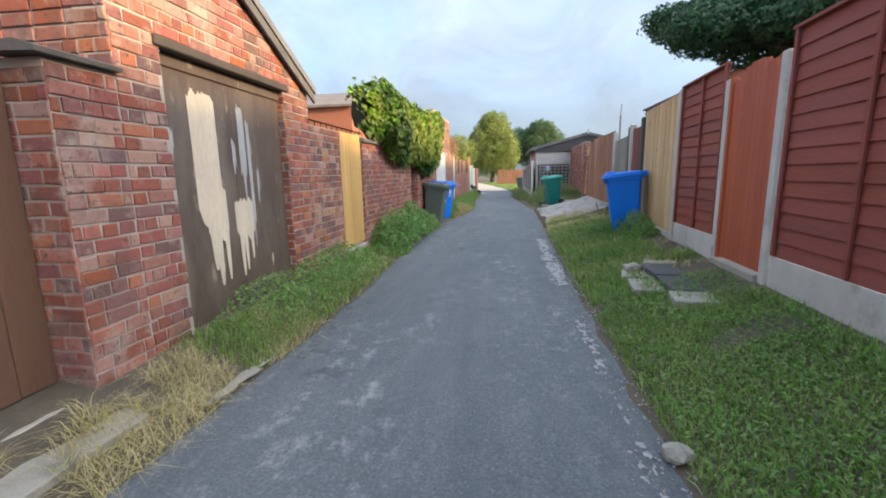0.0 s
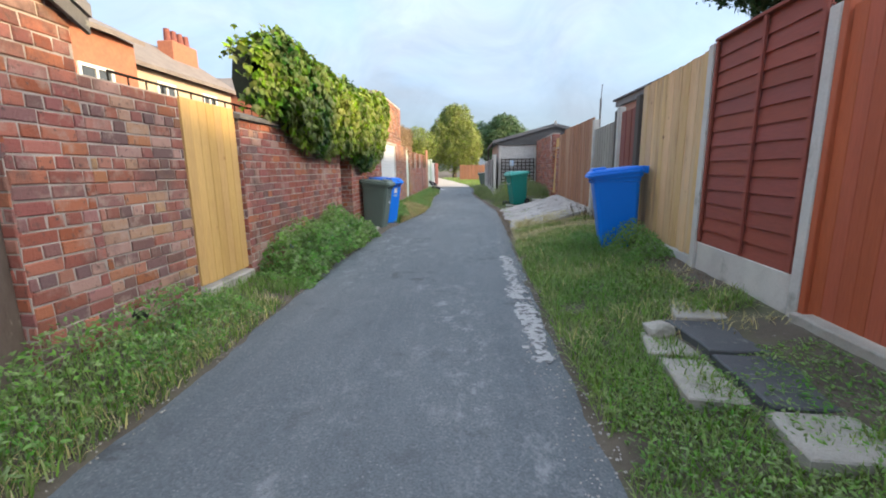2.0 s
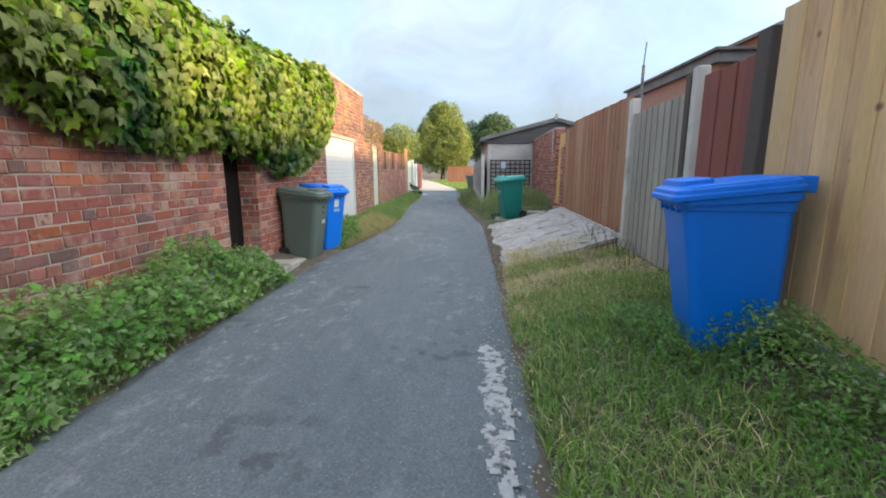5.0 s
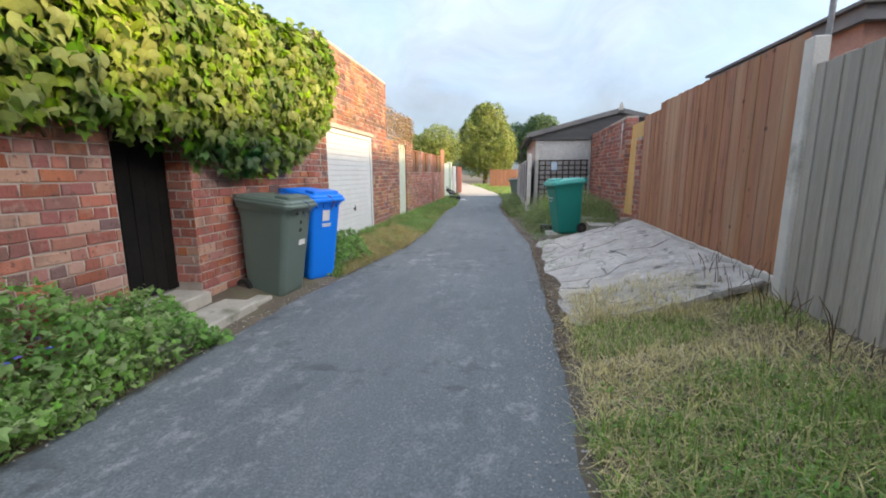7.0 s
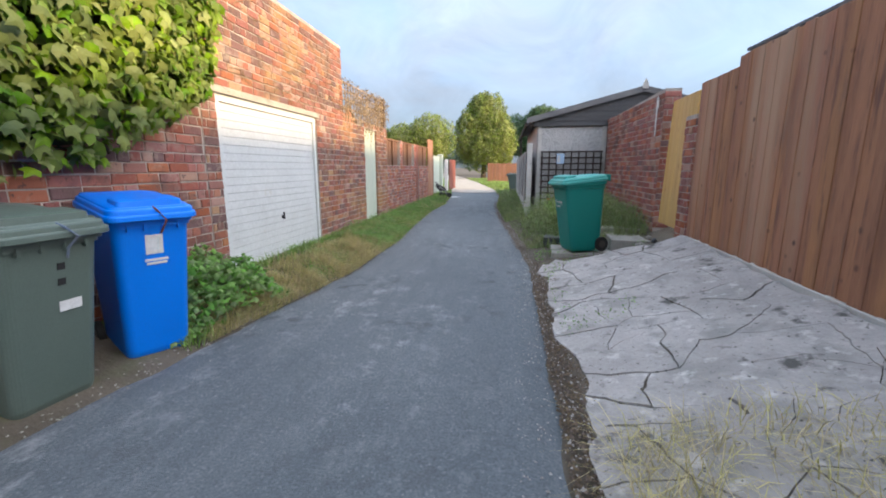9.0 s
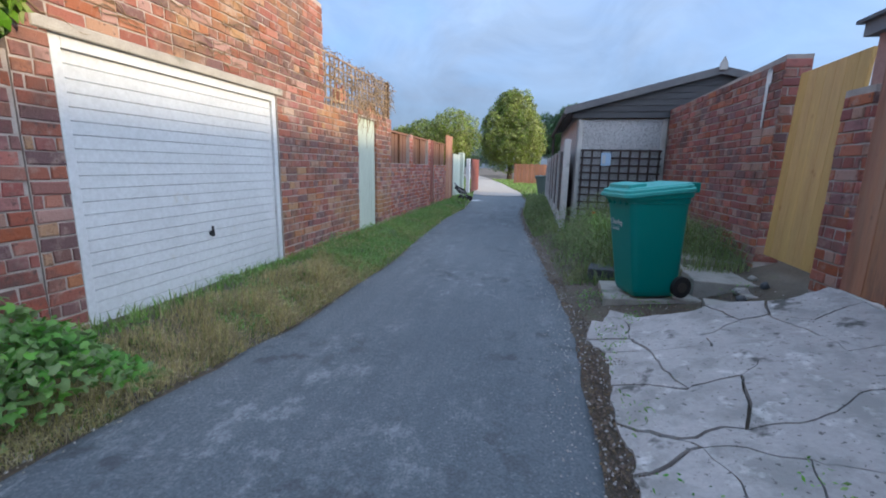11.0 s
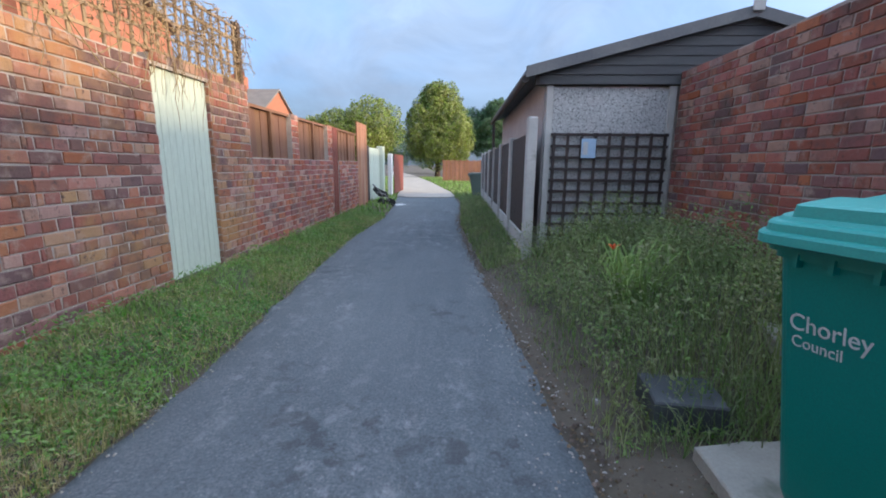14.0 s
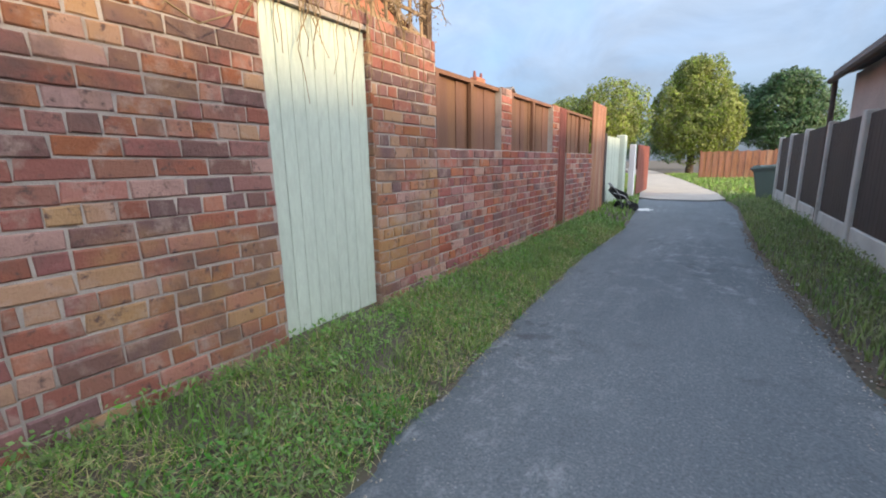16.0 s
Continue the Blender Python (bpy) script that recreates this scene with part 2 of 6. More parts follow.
    col = mix(times(ramp(tex(1.1, 3.0), 0.4, 0.7), ramp(tex(48.0, 5.0, 0.7), 0.62, 0.67, 0.0, 0.7)), col, (0.36, 0.365, 0.365))
    # damp and oily stains
    col = mix(times(ramp(tex(0.9, 2.0, 0.5, (1, 1, 2)), 0.52, 0.68), ramp(tex(5.5, 5.0), 0.52, 0.60, 0.0, 0.75)), col, (0.06, 0.065, 0.072))
    l.new(col, b.inputs["Base Color"])
    l.new(ramp(fine, 0.3, 0.7, 0.65, 0.92), b.inputs["Roughness"])
    bp = n.new("ShaderNodeBump")
    bp.inputs["Strength"].default_value, bp.inputs["Distance"].default_value = 0.9, 0.008
    l.new(fine, bp.inputs["Height"])
    l.new(bp.outputs["Normal"], b.inputs["Normal"])
    return m


M_road = asphalt("worn_asphalt")
# pale gravel, lightened to carry the sunlight on the far lane
M_track = mat("sunlit_gravel_track", (0.46, 0.42, 0.36), (0.36, 0.33, 0.29), scale=1.2, fine=40, bump=0.6)
M_patch = mat("bare_pale_aggregate", (0.46, 0.46, 0.46), (0.34, 0.34, 0.345), scale=9, fine=70, bump=0.7, spots=[((0.1, 0.1, 0.105), 16, 0.5, 0.6)])
M_soil = mat("verge_soil", (0.135, 0.11, 0.08), (0.085, 0.07, 0.05), scale=3.0, fine=40, bump=0.9, spots=[((0.09, 0.10, 0.04), 1.4, 0.55, 0.72), ((0.26, 0.24, 0.21), 26, 0.66, 0.72)])
M_grass = mat("grass_blades", (0.18, 0.31, 0.055), (0.29, 0.39, 0.085), scale=1.2, rough=0.7, bump=0.0, vary="island", spread=0.4, hue=0.03, through_light=0.4)
M_dry = mat("dry_grass", (0.66, 0.56, 0.27), (0.52, 0.45, 0.20), scale=2, rough=0.8, bump=0.0, vary="island", spread=0.35, through_light=0.25)
M_weed = mat("weed_leaves", (0.15, 0.31, 0.06), (0.27, 0.41, 0.10), scale=2, rough=0.65, bump=0.0, vary="island", spread=0.4, hue=0.02, through_light=0.45)
M_grey_weed = mat("rank_weeds", (0.19, 0.27, 0.085), (0.33, 0.36, 0.14), scale=1.6, rough=0.8, bump=0.0, vary="island", spread=0.4, hue=0.03, through_light=0.4)
M_ivy = mat("ivy_leaves", (0.025, 0.095, 0.022), (0.27, 0.37, 0.015), scale=1.1, rough=0.5, gloss=0.25, bump=0.0, vary="island", spread=0.4, hue=0.025, through_light=0.3)
# almost black, painted as the shade deep between ivy leaves
M_ivy_deep = mat("ivy_gap_shade", (0.02, 0.03, 0.014), (0.035, 0.045, 0.02), scale=12, rough=0.9, bump=0.8, fine=30)
M_stem = mat("brown_stems", (0.13, 0.085, 0.05), (0.08, 0.05, 0.03), scale=6)
M_vine = mat("dead_vines", (0.34, 0.24, 0.12), (0.22, 0.15, 0.08), scale=4, vary="island", spread=0.3)
M_tree_leaf = mat("tree_leaves", (0.17, 0.23, 0.035), (0.27, 0.31, 0.05), scale=0.5, rough=0.7, bump=0.0, vary="island", spread=0.4, hue=0.02, through_light=0.3)
M_tree_dark = mat("dark_tree_leaves", (0.07, 0.14, 0.05), (0.11, 0.18, 0.06), scale=0.5, rough=0.7, bump=0.0, vary="island", spread=0.4, through_light=0.25)
M_conifer = mat("conifer_needles", (0.03, 0.10, 0.04), (0.055, 0.14, 0.045), scale=3, rough=0.7, bump=0.0, vary="island", spread=0.4, through_light=0.15)
M_bark = mat("bark", (0.10, 0.075, 0.055), (0.06, 0.045, 0.035), scale=5, bump=0.8, fine=30)
WOOD = dict(stretch=(1, 1, 0.12), fine=70, bump=0.35, vary="object", spread=0.09, hue=0.008)
LAP = dict(stretch=(1, 0.12, 1), fine=70, bump=0.35, vary="object", spread=0.07, hue=0.004)
PAINTED = dict(WOOD, spread=0.05, hue=0.003)
M_brown_door = mat("brown_peeling_paint", (0.085, 0.062, 0.05), (0.125, 0.09, 0.07), scale=3, stretch=(1, 1, 0.3), fine=60, rough=0.55, bump=0.4, spots=[((0.20, 0.165, 0.135), 2.2, 0.50, 0.80), ((0.30, 0.26, 0.21), 9, 0.62, 0.70)])
M_brown_boards = mat("brown_boards", (0.18, 0.095, 0.06), (0.13, 0.07, 0.045), scale=3, rough=0.6, **PAINTED)
M_bare_board = mat("bare_weathered_board", (0.68, 0.59, 0.45), (0.58, 0.50, 0.40), scale=6, stretch=(1, 1, 0.2), fine=60, bump=0.4)
M_bare_grey = mat("bare_grey_board", (0.45, 0.46, 0.47), (0.36, 0.36, 0.36), scale=6, stretch=(1, 1, 0.2), fine=60, bump=0.4)
M_yellow_wood = mat("new_pine_boards", (0.64, 0.41, 0.13), (0.52, 0.32, 0.10), scale=5, rough=0.65, knots=(0.36, 0.19, 0.06), **PAINTED)
M_red_lap = mat("red_brown_stained_lap", (0.27, 0.062, 0.042), (0.22, 0.052, 0.036), scale=4, rough=0.7, **LAP)
M_red_gate = mat("orange_red_stained_boards", (0.44, 0.10, 0.038), (0.37, 0.082, 0.032), scale=4, rough=0.65, **PAINTED)
M_pale_boards = mat("weathered_pale_boards", (0.72, 0.49, 0.25), (0.60, 0.39, 0.18), scale=4, rough=0.75, spots=[((0.40, 0.25, 0.13), 8, 0.56, 0.72), ((0.56, 0.45, 0.33), 1.5, 0.58, 0.78)], knots=(0.20, 0.11, 0.06), **WOOD)
M_brown_fence = mat("brown_stained_boards", (0.37, 0.17, 0.088), (0.27, 0.12, 0.062), scale=4, rough=0.75, spots=[((0.20, 0.09, 0.05), 6, 0.52, 0.7), ((0.15, 0.07, 0.045), 16, 0.54, 0.68), ((0.42, 0.27, 0.17), 2.0, 0.5, 0.72)], knots=(0.075, 0.04, 0.03), **WOOD)
# darker brown than the board fence, with the shade on these panels painted in
M_wall_panels = mat("brown_panels_in_shade", (0.22, 0.11, 0.06), (0.16, 0.08, 0.045), scale=4, rough=0.8, **WOOD)
M_grey_slats = mat("silvered_grey_slats", (0.38, 0.35, 0.31), (0.29, 0.265, 0.235), scale=4, rough=0.8, **WOOD)
M_red_boards = mat("faded_red_boards", (0.24, 0.075, 0.055), (0.19, 0.06, 0.045), scale=4, rough=0.8, **WOOD)
M_dark_timber = mat("dark_timber", (0.05, 0.04, 0.035), (0.075, 0.06, 0.05), scale=4, rough=0.7, stretch=(1, 1, 0.2), fine=50)
M_dark_panel = mat("dark_stained_panel", (0.035, 0.024, 0.022), (0.055, 0.036, 0.03), scale=4, rough=0.7, **WOOD)
M_gable = mat("weathered_gable_boards", (0.10, 0.10, 0.105), (0.065, 0.065, 0.07), scale=4, rough=0.75, stretch=(0.15, 1, 1), fine=50, bump=0.4, vary="object", spread=0.12)
M_black_paint = mat("black_paint", (0.008, 0.008, 0.008), (0.014, 0.013, 0.012), scale=4, rough=0.8, gloss=0.1)
M_white_metal = mat("white_painted_steel", (0.66, 0.68, 0.69), (0.60, 0.62, 0.63), scale=2, rough=0.45, bump=0.05, fine=30, spots=[((0.5, 0.47, 0.4), 3.5, 0.68, 0.8)])
M_pale_green = mat("pale_green_paint", (0.56, 0.62, 0.52), (0.50, 0.56, 0.47), scale=3, rough=0.6, bump=0.2, stretch=(1, 1, 0.25), fine=40, spots=[((0.25, 0.24, 0.18), 40, 0.7, 0.74)])
M_pebble = mat("pebbledash", (0.62, 0.61, 0.60), (0.46, 0.455, 0.44), scale=70, rough=0.9, bump=1.0, fine=90, spots=[((0.15, 0.145, 0.14), 55, 0.54, 0.61), ((0.80, 0.79, 0.78), 50, 0.58, 0.65)])
M_render = mat("pinkish_render", (0.56, 0.50, 0.46), (0.46, 0.41, 0.38), scale=2, fine=70, bump=0.8, spots=[((0.28, 0.25, 0.23), 80, 0.56, 0.64)])
M_roof_felt = mat("grey_roof_sheet", (0.16, 0.16, 0.17), (0.22, 0.215, 0.21), scale=2, fine=30, bump=0.4)
M_roof_tile = mat("grey_brown_roof_tiles", (0.17, 0.145, 0.13), (0.22, 0.19, 0.165), scale=2, fine=12, bump=0.5)
M_house_brick = mat("sunlit_house_brick", (0.40, 0.16, 0.085), (0.33, 0.12, 0.07), scale=8, fine=22, bump=0.4)
M_pink_brick = mat("faded_pink_brick", (0.42, 0.24, 0.18), (0.35, 0.19, 0.145), scale=8, fine=22, bump=0.4)
M_house_stone = mat("buff_house_render", (0.55, 0.43, 0.30), (0.48, 0.37, 0.26), scale=3, fine=20)
M_window = mat("window_glass", (0.06, 0.07, 0.08), (0.09, 0.1, 0.11), scale=1, rough=0.08, bump=0.0)
M_white_paint = mat("white_paint", (0.78, 0.77, 0.74), (0.70, 0.69, 0.66), scale=3, rough=0.5)
M_rust_red = mat("rust_red_paint", (0.20, 0.05, 0.03), (0.15, 0.04, 0.025), scale=4, rough=0.6)
PLASTIC = dict(scale=1.5, rough=0.42, bump=0.12, fine=140, local=True)
M_bin_blue = mat("blue_plastic", (0.008, 0.185, 0.82), (0.010, 0.20, 0.86), **PLASTIC)
M_bin_green = mat("dark_green_plastic", (0.10, 0.135, 0.115), (0.115, 0.15, 0.128), **PLASTIC)
M_bin_teal = mat("teal_plastic", (0.014, 0.20, 0.165), (0.018, 0.22, 0.185), **PLASTIC)
M_bin_teal_lid = mat("faded_teal_plastic", (0.07, 0.36, 0.32), (0.085, 0.39, 0.34), **PLASTIC)
M_rubber = mat("black_rubber", (0.012, 0.012, 0.012), (0.02, 0.02, 0.02), rough=0.7)
M_label = mat("white_sticker", (0.72, 0.72, 0.72), (0.6, 0.6, 0.6), scale=20)
M_strap = mat("blue_grey_strap", (0.12, 0.17, 0.28), (0.2, 0.22, 0.26), scale=20)
M_metal = mat("dull_steel", (0.3, 0.3, 0.31), (0.2, 0.2, 0.2), metal=0.8, rough=0.45)
M_flower = mat("orange_petals", (0.8, 0.13, 0.02), (0.7, 0.09, 0.02), scale=20, bump=0.0, through_light=0.3)
M_blue_flower = mat("blue_petals", (0.10, 0.12, 0.6), (0.14, 0.14, 0.65), scale=20, bump=0.0, through_light=0.3)
M_notice = mat("pale_blue_notice", (0.45, 0.6, 0.8), (0.5, 0.65, 0.82), scale=4, rough=0.3)


# ---- mesh helpers ----
def box(bm, x0, x1, y0, y1, z0, z1, bevel=0.0):
    vs = [bm.verts.new((x, y, z)) for x in (x0, x1) for y in (y0, y1) for z in (z0, z1)]
    fs = [bm.faces.new([vs[i] for i in q]) for q in ((0, 1, 3, 2), (4, 6, 7, 5), (0, 4, 5, 1), (2, 3, 7, 6), (0, 2, 6, 4), (1, 5, 7, 3))]
    if bevel:
        bmesh.ops.bevel(bm, geom=list({e for f in fs for e in f.edges}), offset=bevel, segments=1, affect="EDGES")
    return fs


def prism(bm, profile, axis, a0, a1):
    """A closed outline, extruded along an axis ('x', 'y' or 'z') from a0 to a1. The outline is in the other two axes, in order."""
    def at(p, a):
        return {"x": (a, p[0], p[1]), "y": (p[0], a, p[1]), "z": (p[0], p[1], a)}[axis]
    lo = [bm.verts.new(at(p, a0)) for p in profile]
    hi = [bm.verts.new(at(p, a1)) for p in profile]
    k = len(profile)
    bm.faces.new(lo)
    bm.faces.new(hi[::-1])
    for i in range(k):
        bm.faces.new((lo[i], hi[i], hi[(i + 1) % k], lo[(i + 1) % k]))
    bmesh.ops.recalc_face_normals(bm, faces=bm.faces[:])


def tube(bm, points, r, sides=6):
    """A round bar along points; r is one radius or one for each point."""
    rs = r if isinstance(r, (list, tuple)) else [r] * len(points)
    rings = []
    for i, p in enumerate(points):
        p = Vector(p)
        d = Vector(points[min(i + 1, len(points) - 1)]) - Vector(points[max(i - 1, 0)])
        q = d.to_track_quat("Z", "Y")
        rings.append([bm.verts.new(p + q @ Vector((rs[i] * math.cos(a), rs[i] * math.sin(a), 0))) for a in (2 * math.pi * k / sides for k in range(sides))])
    for a, b in zip(rings, rings[1:]):
        for k in range(sides):
            bm.faces.new((a[k], a[(k + 1) % sides], b[(k + 1) % sides], b[k]))
    bm.faces.new(rings[0][::-1])
    bm.faces.new(rings[-1])


def mesh_of(name, bm, material, smooth=False):
    me = bpy.data.meshes.new(name)
    bm.to_mesh(me)
    bm.free()
    me.materials.append(material)
    if smooth:
        me.polygons.foreach_set("use_smooth", [True] * len(me.polygons))
    return me


def part(name, bm, material, parent=None, label="", smooth=False):
    ob = new(name, mesh_of(name, bm, material, smooth))
    if parent is not None:
        ob.parent = parent
    return tagged(ob, label)


def thing(name, label, category, group="", at=None, kind=""):
    ob = new(name)
    ob.empty_display_size = 0.1
    if at is not None:
        ob.matrix_world = at
    return tagged(ob, label, category, group, kind)


def structure(name, bm, material, label, category):
    return tagged(part(name, bm, material), label, category, kind="structure")


def quick_box(*a, bevel=0.0):
    bm = bmesh.new()
    box(bm, *a, bevel=bevel)
    return bm


def soup(name, verts, faces, material, parent=None, label="", category="", kind="stuff"):
    me = bpy.data.meshes.new(name)
    me.from_pydata(verts, [], faces)
    me.materials.append(material)
    ob = new(name, me)
    if parent is not None:
        ob.parent = parent
    return tagged(ob, label, category, kind=kind)


def lerp_table(table, y):
    return float(np.interp(y, [a for a, _ in table], [b for _, b in table]))


ROAD_L = [(-6, -1.9), (2.2, -1.83), (4.5, -1.77), (8.5, -1.95), (12, -1.88), (13.2, -1.72), (15.5, -1.42), (18, -1.42), (20.3, -1.6), (23.3, -1.75), (26.4, -1.7), (30, -2.0), (35, -2.6), (48, -4.4), (66, -7.5), (90, -13)]
ROAD_R = [(-6, 0.85), (3.7, 0.86), (9.7, 0.93), (11.6, 1.0), (16.2, 1.02), (17.3, 0.92), (19.8, 0.7), (22, 0.5), (25, 0.3), (31, 0.3), (36, -0.1), (48, -1.9), (66, -5.0), (90, -10)]


def right_line(y):
    """The line of the fences on the right."""
    return 2.48 + (y - 6.7) * 0.041


def ground_height(x, y):
    left, right = lerp_table(ROAD_L, y), lerp_table(ROAD_R, y)
    fade = 1.0 - min(max((y - 27.0) / 8.0, 0.0), 1.0)
    wob = 0.025 * noise.noise((x * 1.7, y * 1.7, 0.3)) + 0.012 * noise.noise((x * 6, y * 6, 2.0))
    if x < left:
        d = left - x
        return (min(d * 0.22, 0.16) + wob * min(d * 4, 1)) * fade
    if x > right:
        d = x - right
        low = 1.0 - min(max((abs(y - 16.75) - 0.75) / 0.6, 0.0), 1.0)
        d = d + (min(d, 1.3) * 0.3 + max(d - 1.3, 0.0) * 1.7 - d) * low
        rise = lerp_table([(-6, 0.2), (10, 0.2), (11.5, 0.2), (16, 0.24), (17.5, 0.2), (20, 0.3), (24, 0.2)], y)
        return (min(d * rise, 0.42) + wob * min(d * 4, 1)) * fade
    return -0.035

# ---- ground and road ----
def build_ground():
    xs = [-400, -150, -60, -25, -12, -7, -5, -4] + [round(-3.2 + 0.1 * i, 3) for i in range(66)] + [4, 5, 7, 12, 25, 60, 150, 400]
    ys = [-300, -100, -30, -12, -6] + [round(-4 + 0.16 * i, 3) for i in range(250)] + [38, 40, 43, 47, 52, 58, 66, 80, 100, 150, 300, 900]
    bm = bmesh.new()
    grid = [[bm.verts.new((x, y, ground_height(x, y))) for x in xs] for y in ys]
    for a, b in zip(grid, grid[1:]):
        for i in range(len(xs) - 1):
            bm.faces.new((a[i], a[i + 1], b[i + 1], b[i]))
    ob = structure("ground", bm, M_soil, "bare earth and thin turf beside the lane", "ground")
    ob.data.polygons.foreach_set("use_smooth", [True] * len(ob.data.polygons))


def build_road():
    bm = bmesh.new()
    rows = []
    y = -6.0
    while y < 90:
        l, r = lerp_table(ROAD_L, y), lerp_table(ROAD_R, y)
        l += 0.07 * noise.noise((y * 2.3, 1.0, 0)) + 0.03 * noise.noise((y * 9, 2.0, 0))
        r += 0.07 * noise.noise((y * 2.1, 7.0, 0)) + 0.04 * noise.noise((y * 8, 9.0, 0))
        row = []
        for k in range(15):
            f = k / 14
            x = l + (r - l) * f
            z = 0.012 * math.sin(f * math.pi) + 0.006 * noise.noise((x * 1.3, y * 1.3, 5)) - (0.05 if k in (0, 14) else 0.0)
            row.append(bm.verts.new((x, y, z)))
        rows.append(row)
        y += 0.12 if y < 36 else 1.5
    for a, b in zip(rows, rows[1:]):
        for i in range(14):
            bm.faces.new((a[i], a[i + 1], b[i + 1], b[i]))
    ob = structure("road", bm, M_road, "worn grey asphalt back lane with pale grit", "road")
    ob.data.polygons.foreach_set("use_smooth", [True] * len(ob.data.polygons))


build_ground()
build_road()

# ---- brick walls: bodies now, single bricks at the end of the file ----
BRICK_JOBS = []
COURSE = 0.09


def cut(poly, z):
    """The stretch of a convex outline at a height."""
    hits = []
    for (a, za), (b, zb) in zip(poly, poly[1:] + poly[:1]):
        if (za - z) * (zb - z) < 0:
            hits.append(a + (b - a) * (z - za) / (zb - za))
    return (min(hits), max(hits)) if len(hits) >= 2 else None


def brick_wall(name, label, polys, front, side, thick, mats=(0, 1), ends=(), base=0.04):
    """A wall along y. polys: convex outlines in (y, z). front: the x of its face, which looks along side (1 or -1).
    ends: faces across it that show, as (y, x0, x1, z0, z1, which way they look)."""
    bm = bmesh.new()
    for p in polys:
        prism(bm, p, "x", front - side * thick, front - side * 0.007)
    ob = structure(name, bm, M_mortar, label, "wall")

    def intervals(z):
        got = sorted(c for c in (cut(p, z) for p in polys) if c)
        merged = []
        for a, b in got:
            if merged and a - merged[-1][1] < 0.01:
                merged[-1][1] = max(b, merged[-1][1])
            else:
                merged.append([a, b])
        return merged
    top = max(z for p in polys for _, z in p)
    BRICK_JOBS.append((ob, (front, 0.0), (0, 1), (side, 0), intervals, base, top, mats))
    for y, x0, x1, z0, z1, way in ends:
        BRICK_JOBS.append((ob, (0.0, y + way * 0.006), (1, 0), (0, way), lambda z, a=x0, b=x1: [[a, b]], z0, z1, mats))
    return ob


def rect(y0, y1, z0, z1, z2=None):
    return [(y0, z0), (y1, z0), (y1, z1 if z2 is None else z2), (y0, z1)]


RED, ORANGE = (M_brick, M_brick_joined), (M_brick_orange, M_brick_orange_joined)
XL = -2.44
brick_wall("wall_left_1", "red brick pier beside a brown boarded door", [rect(2.03, 2.46, -0.1, 2.03)], XL, 1, 0.42, RED, ends=[(2.03, XL - 0.36, XL, 0.1, 2.0, -1)])
brick_wall("wall_left_2", "old red brick gable of a small garage, partly whitewashed",
           [rect(2.47, 2.86, -0.1, 2.36), rect(4.56, 5.12, -0.1, 2.36), [(2.47, 2.36), (5.12, 2.36), (5.12, 2.42), (2.47, 3.78)]],
           XL - 0.01, 1, 0.24, RED, ends=[(2.47, XL - 1.5, XL - 0.01, 1.9, 3.5, -1), (4.56, XL - 0.14, XL - 0.01, 0.1, 2.35, -1)])
brick_wall("wall_left_3", "weathered red brick yard wall beside a pine gate", [rect(5.13, 6.12, -0.1, 2.02)], XL - 0.03, 1, 0.23, ORANGE)
brick_wall("wall_left_4", "red brick yard wall with dark stone coping under ivy", [rect(7.06, 10.68, -0.1, 1.93)], XL, 1, 0.23, RED,
           ends=[(7.06, XL - 0.22, XL, 0.2, 1.9, -1)])
brick_wall("wall_left_5", "red brick wall under ivy behind the wheelie bins", [rect(11.48, 11.96, -0.1, 1.95), rect(11.96, 14.36, -0.1, 1.95)], XL, 1, 0.3, RED,
           ends=[(11.48, XL - 0.3, XL, 0.3, 1.9, -1)])
brick_wall("wall_left_6", "tall orange brick front of a flat-roofed garage",
           [rect(14.37, 14.6, -0.1, 3.5), rect(17.02, 18.2, -0.1, 3.5), rect(14.6, 17.02, 2.2, 3.5)], XL, 1, 0.3, ORANGE)
brick_wall("wall_left_7", "patched old brick yard wall in red, orange and dark bricks",
           [rect(18.2005, 19.41, -0.1, 2.2), rect(20.29, 21.14, -0.1, 2.28), rect(19.41, 20.29, 2.165, 2.26)], XL - 0.01, 1, 0.24, ORANGE,
           ends=[(20.29, XL - 0.12, XL - 0.01, 0.15, 2.2, -1)])
brick_wall("wall_left_8", "low red brick wall with brick piers and timber panels",
           [rect(21.15, 24.74, -0.1, 1.39), rect(22.55, 22.85, 1.39, 2.1), rect(24.44, 24.74, 1.39, 2.08), rect(25.22, 27.0, -0.1, 1.39)], XL - 0.02, 1, 0.22, RED)
brick_wall("wall_right_1", "red brick yard wall with a whitewash drip", [rect(17.42, 21.1, -0.1, 2.5, 2.42)], 2.93, -1, 0.24, RED,
           ends=[(17.42, 2.93, 3.17, 0.4, 2.5, -1)], base=0.2)
brick_wall("wall_right_2", "low dark brick gate pier", [rect(16.02, 16.32, -0.1, 1.97)], 2.85, -1, 0.3, RED, ends=[(16.02, 2.85, 3.1, 0.4, 1.95, -1)], base=0.4)

# plain walls that close the yards behind the lane
for i, (x0, x1, y0, y1, z1) in enumerate([(-5.6, -5.4, -6, 30, 1.6), (5.4, 5.6, -6, 30, 1.4), (-5.4, 5.4, -6.3, -6.1, 1.6)]):
    structure("wall_back_%d" % (i + 1), quick_box(x0, x1, y0, y1, -0.1, z1), M_mortar, "plain rendered yard wall behind the lane", "wall")

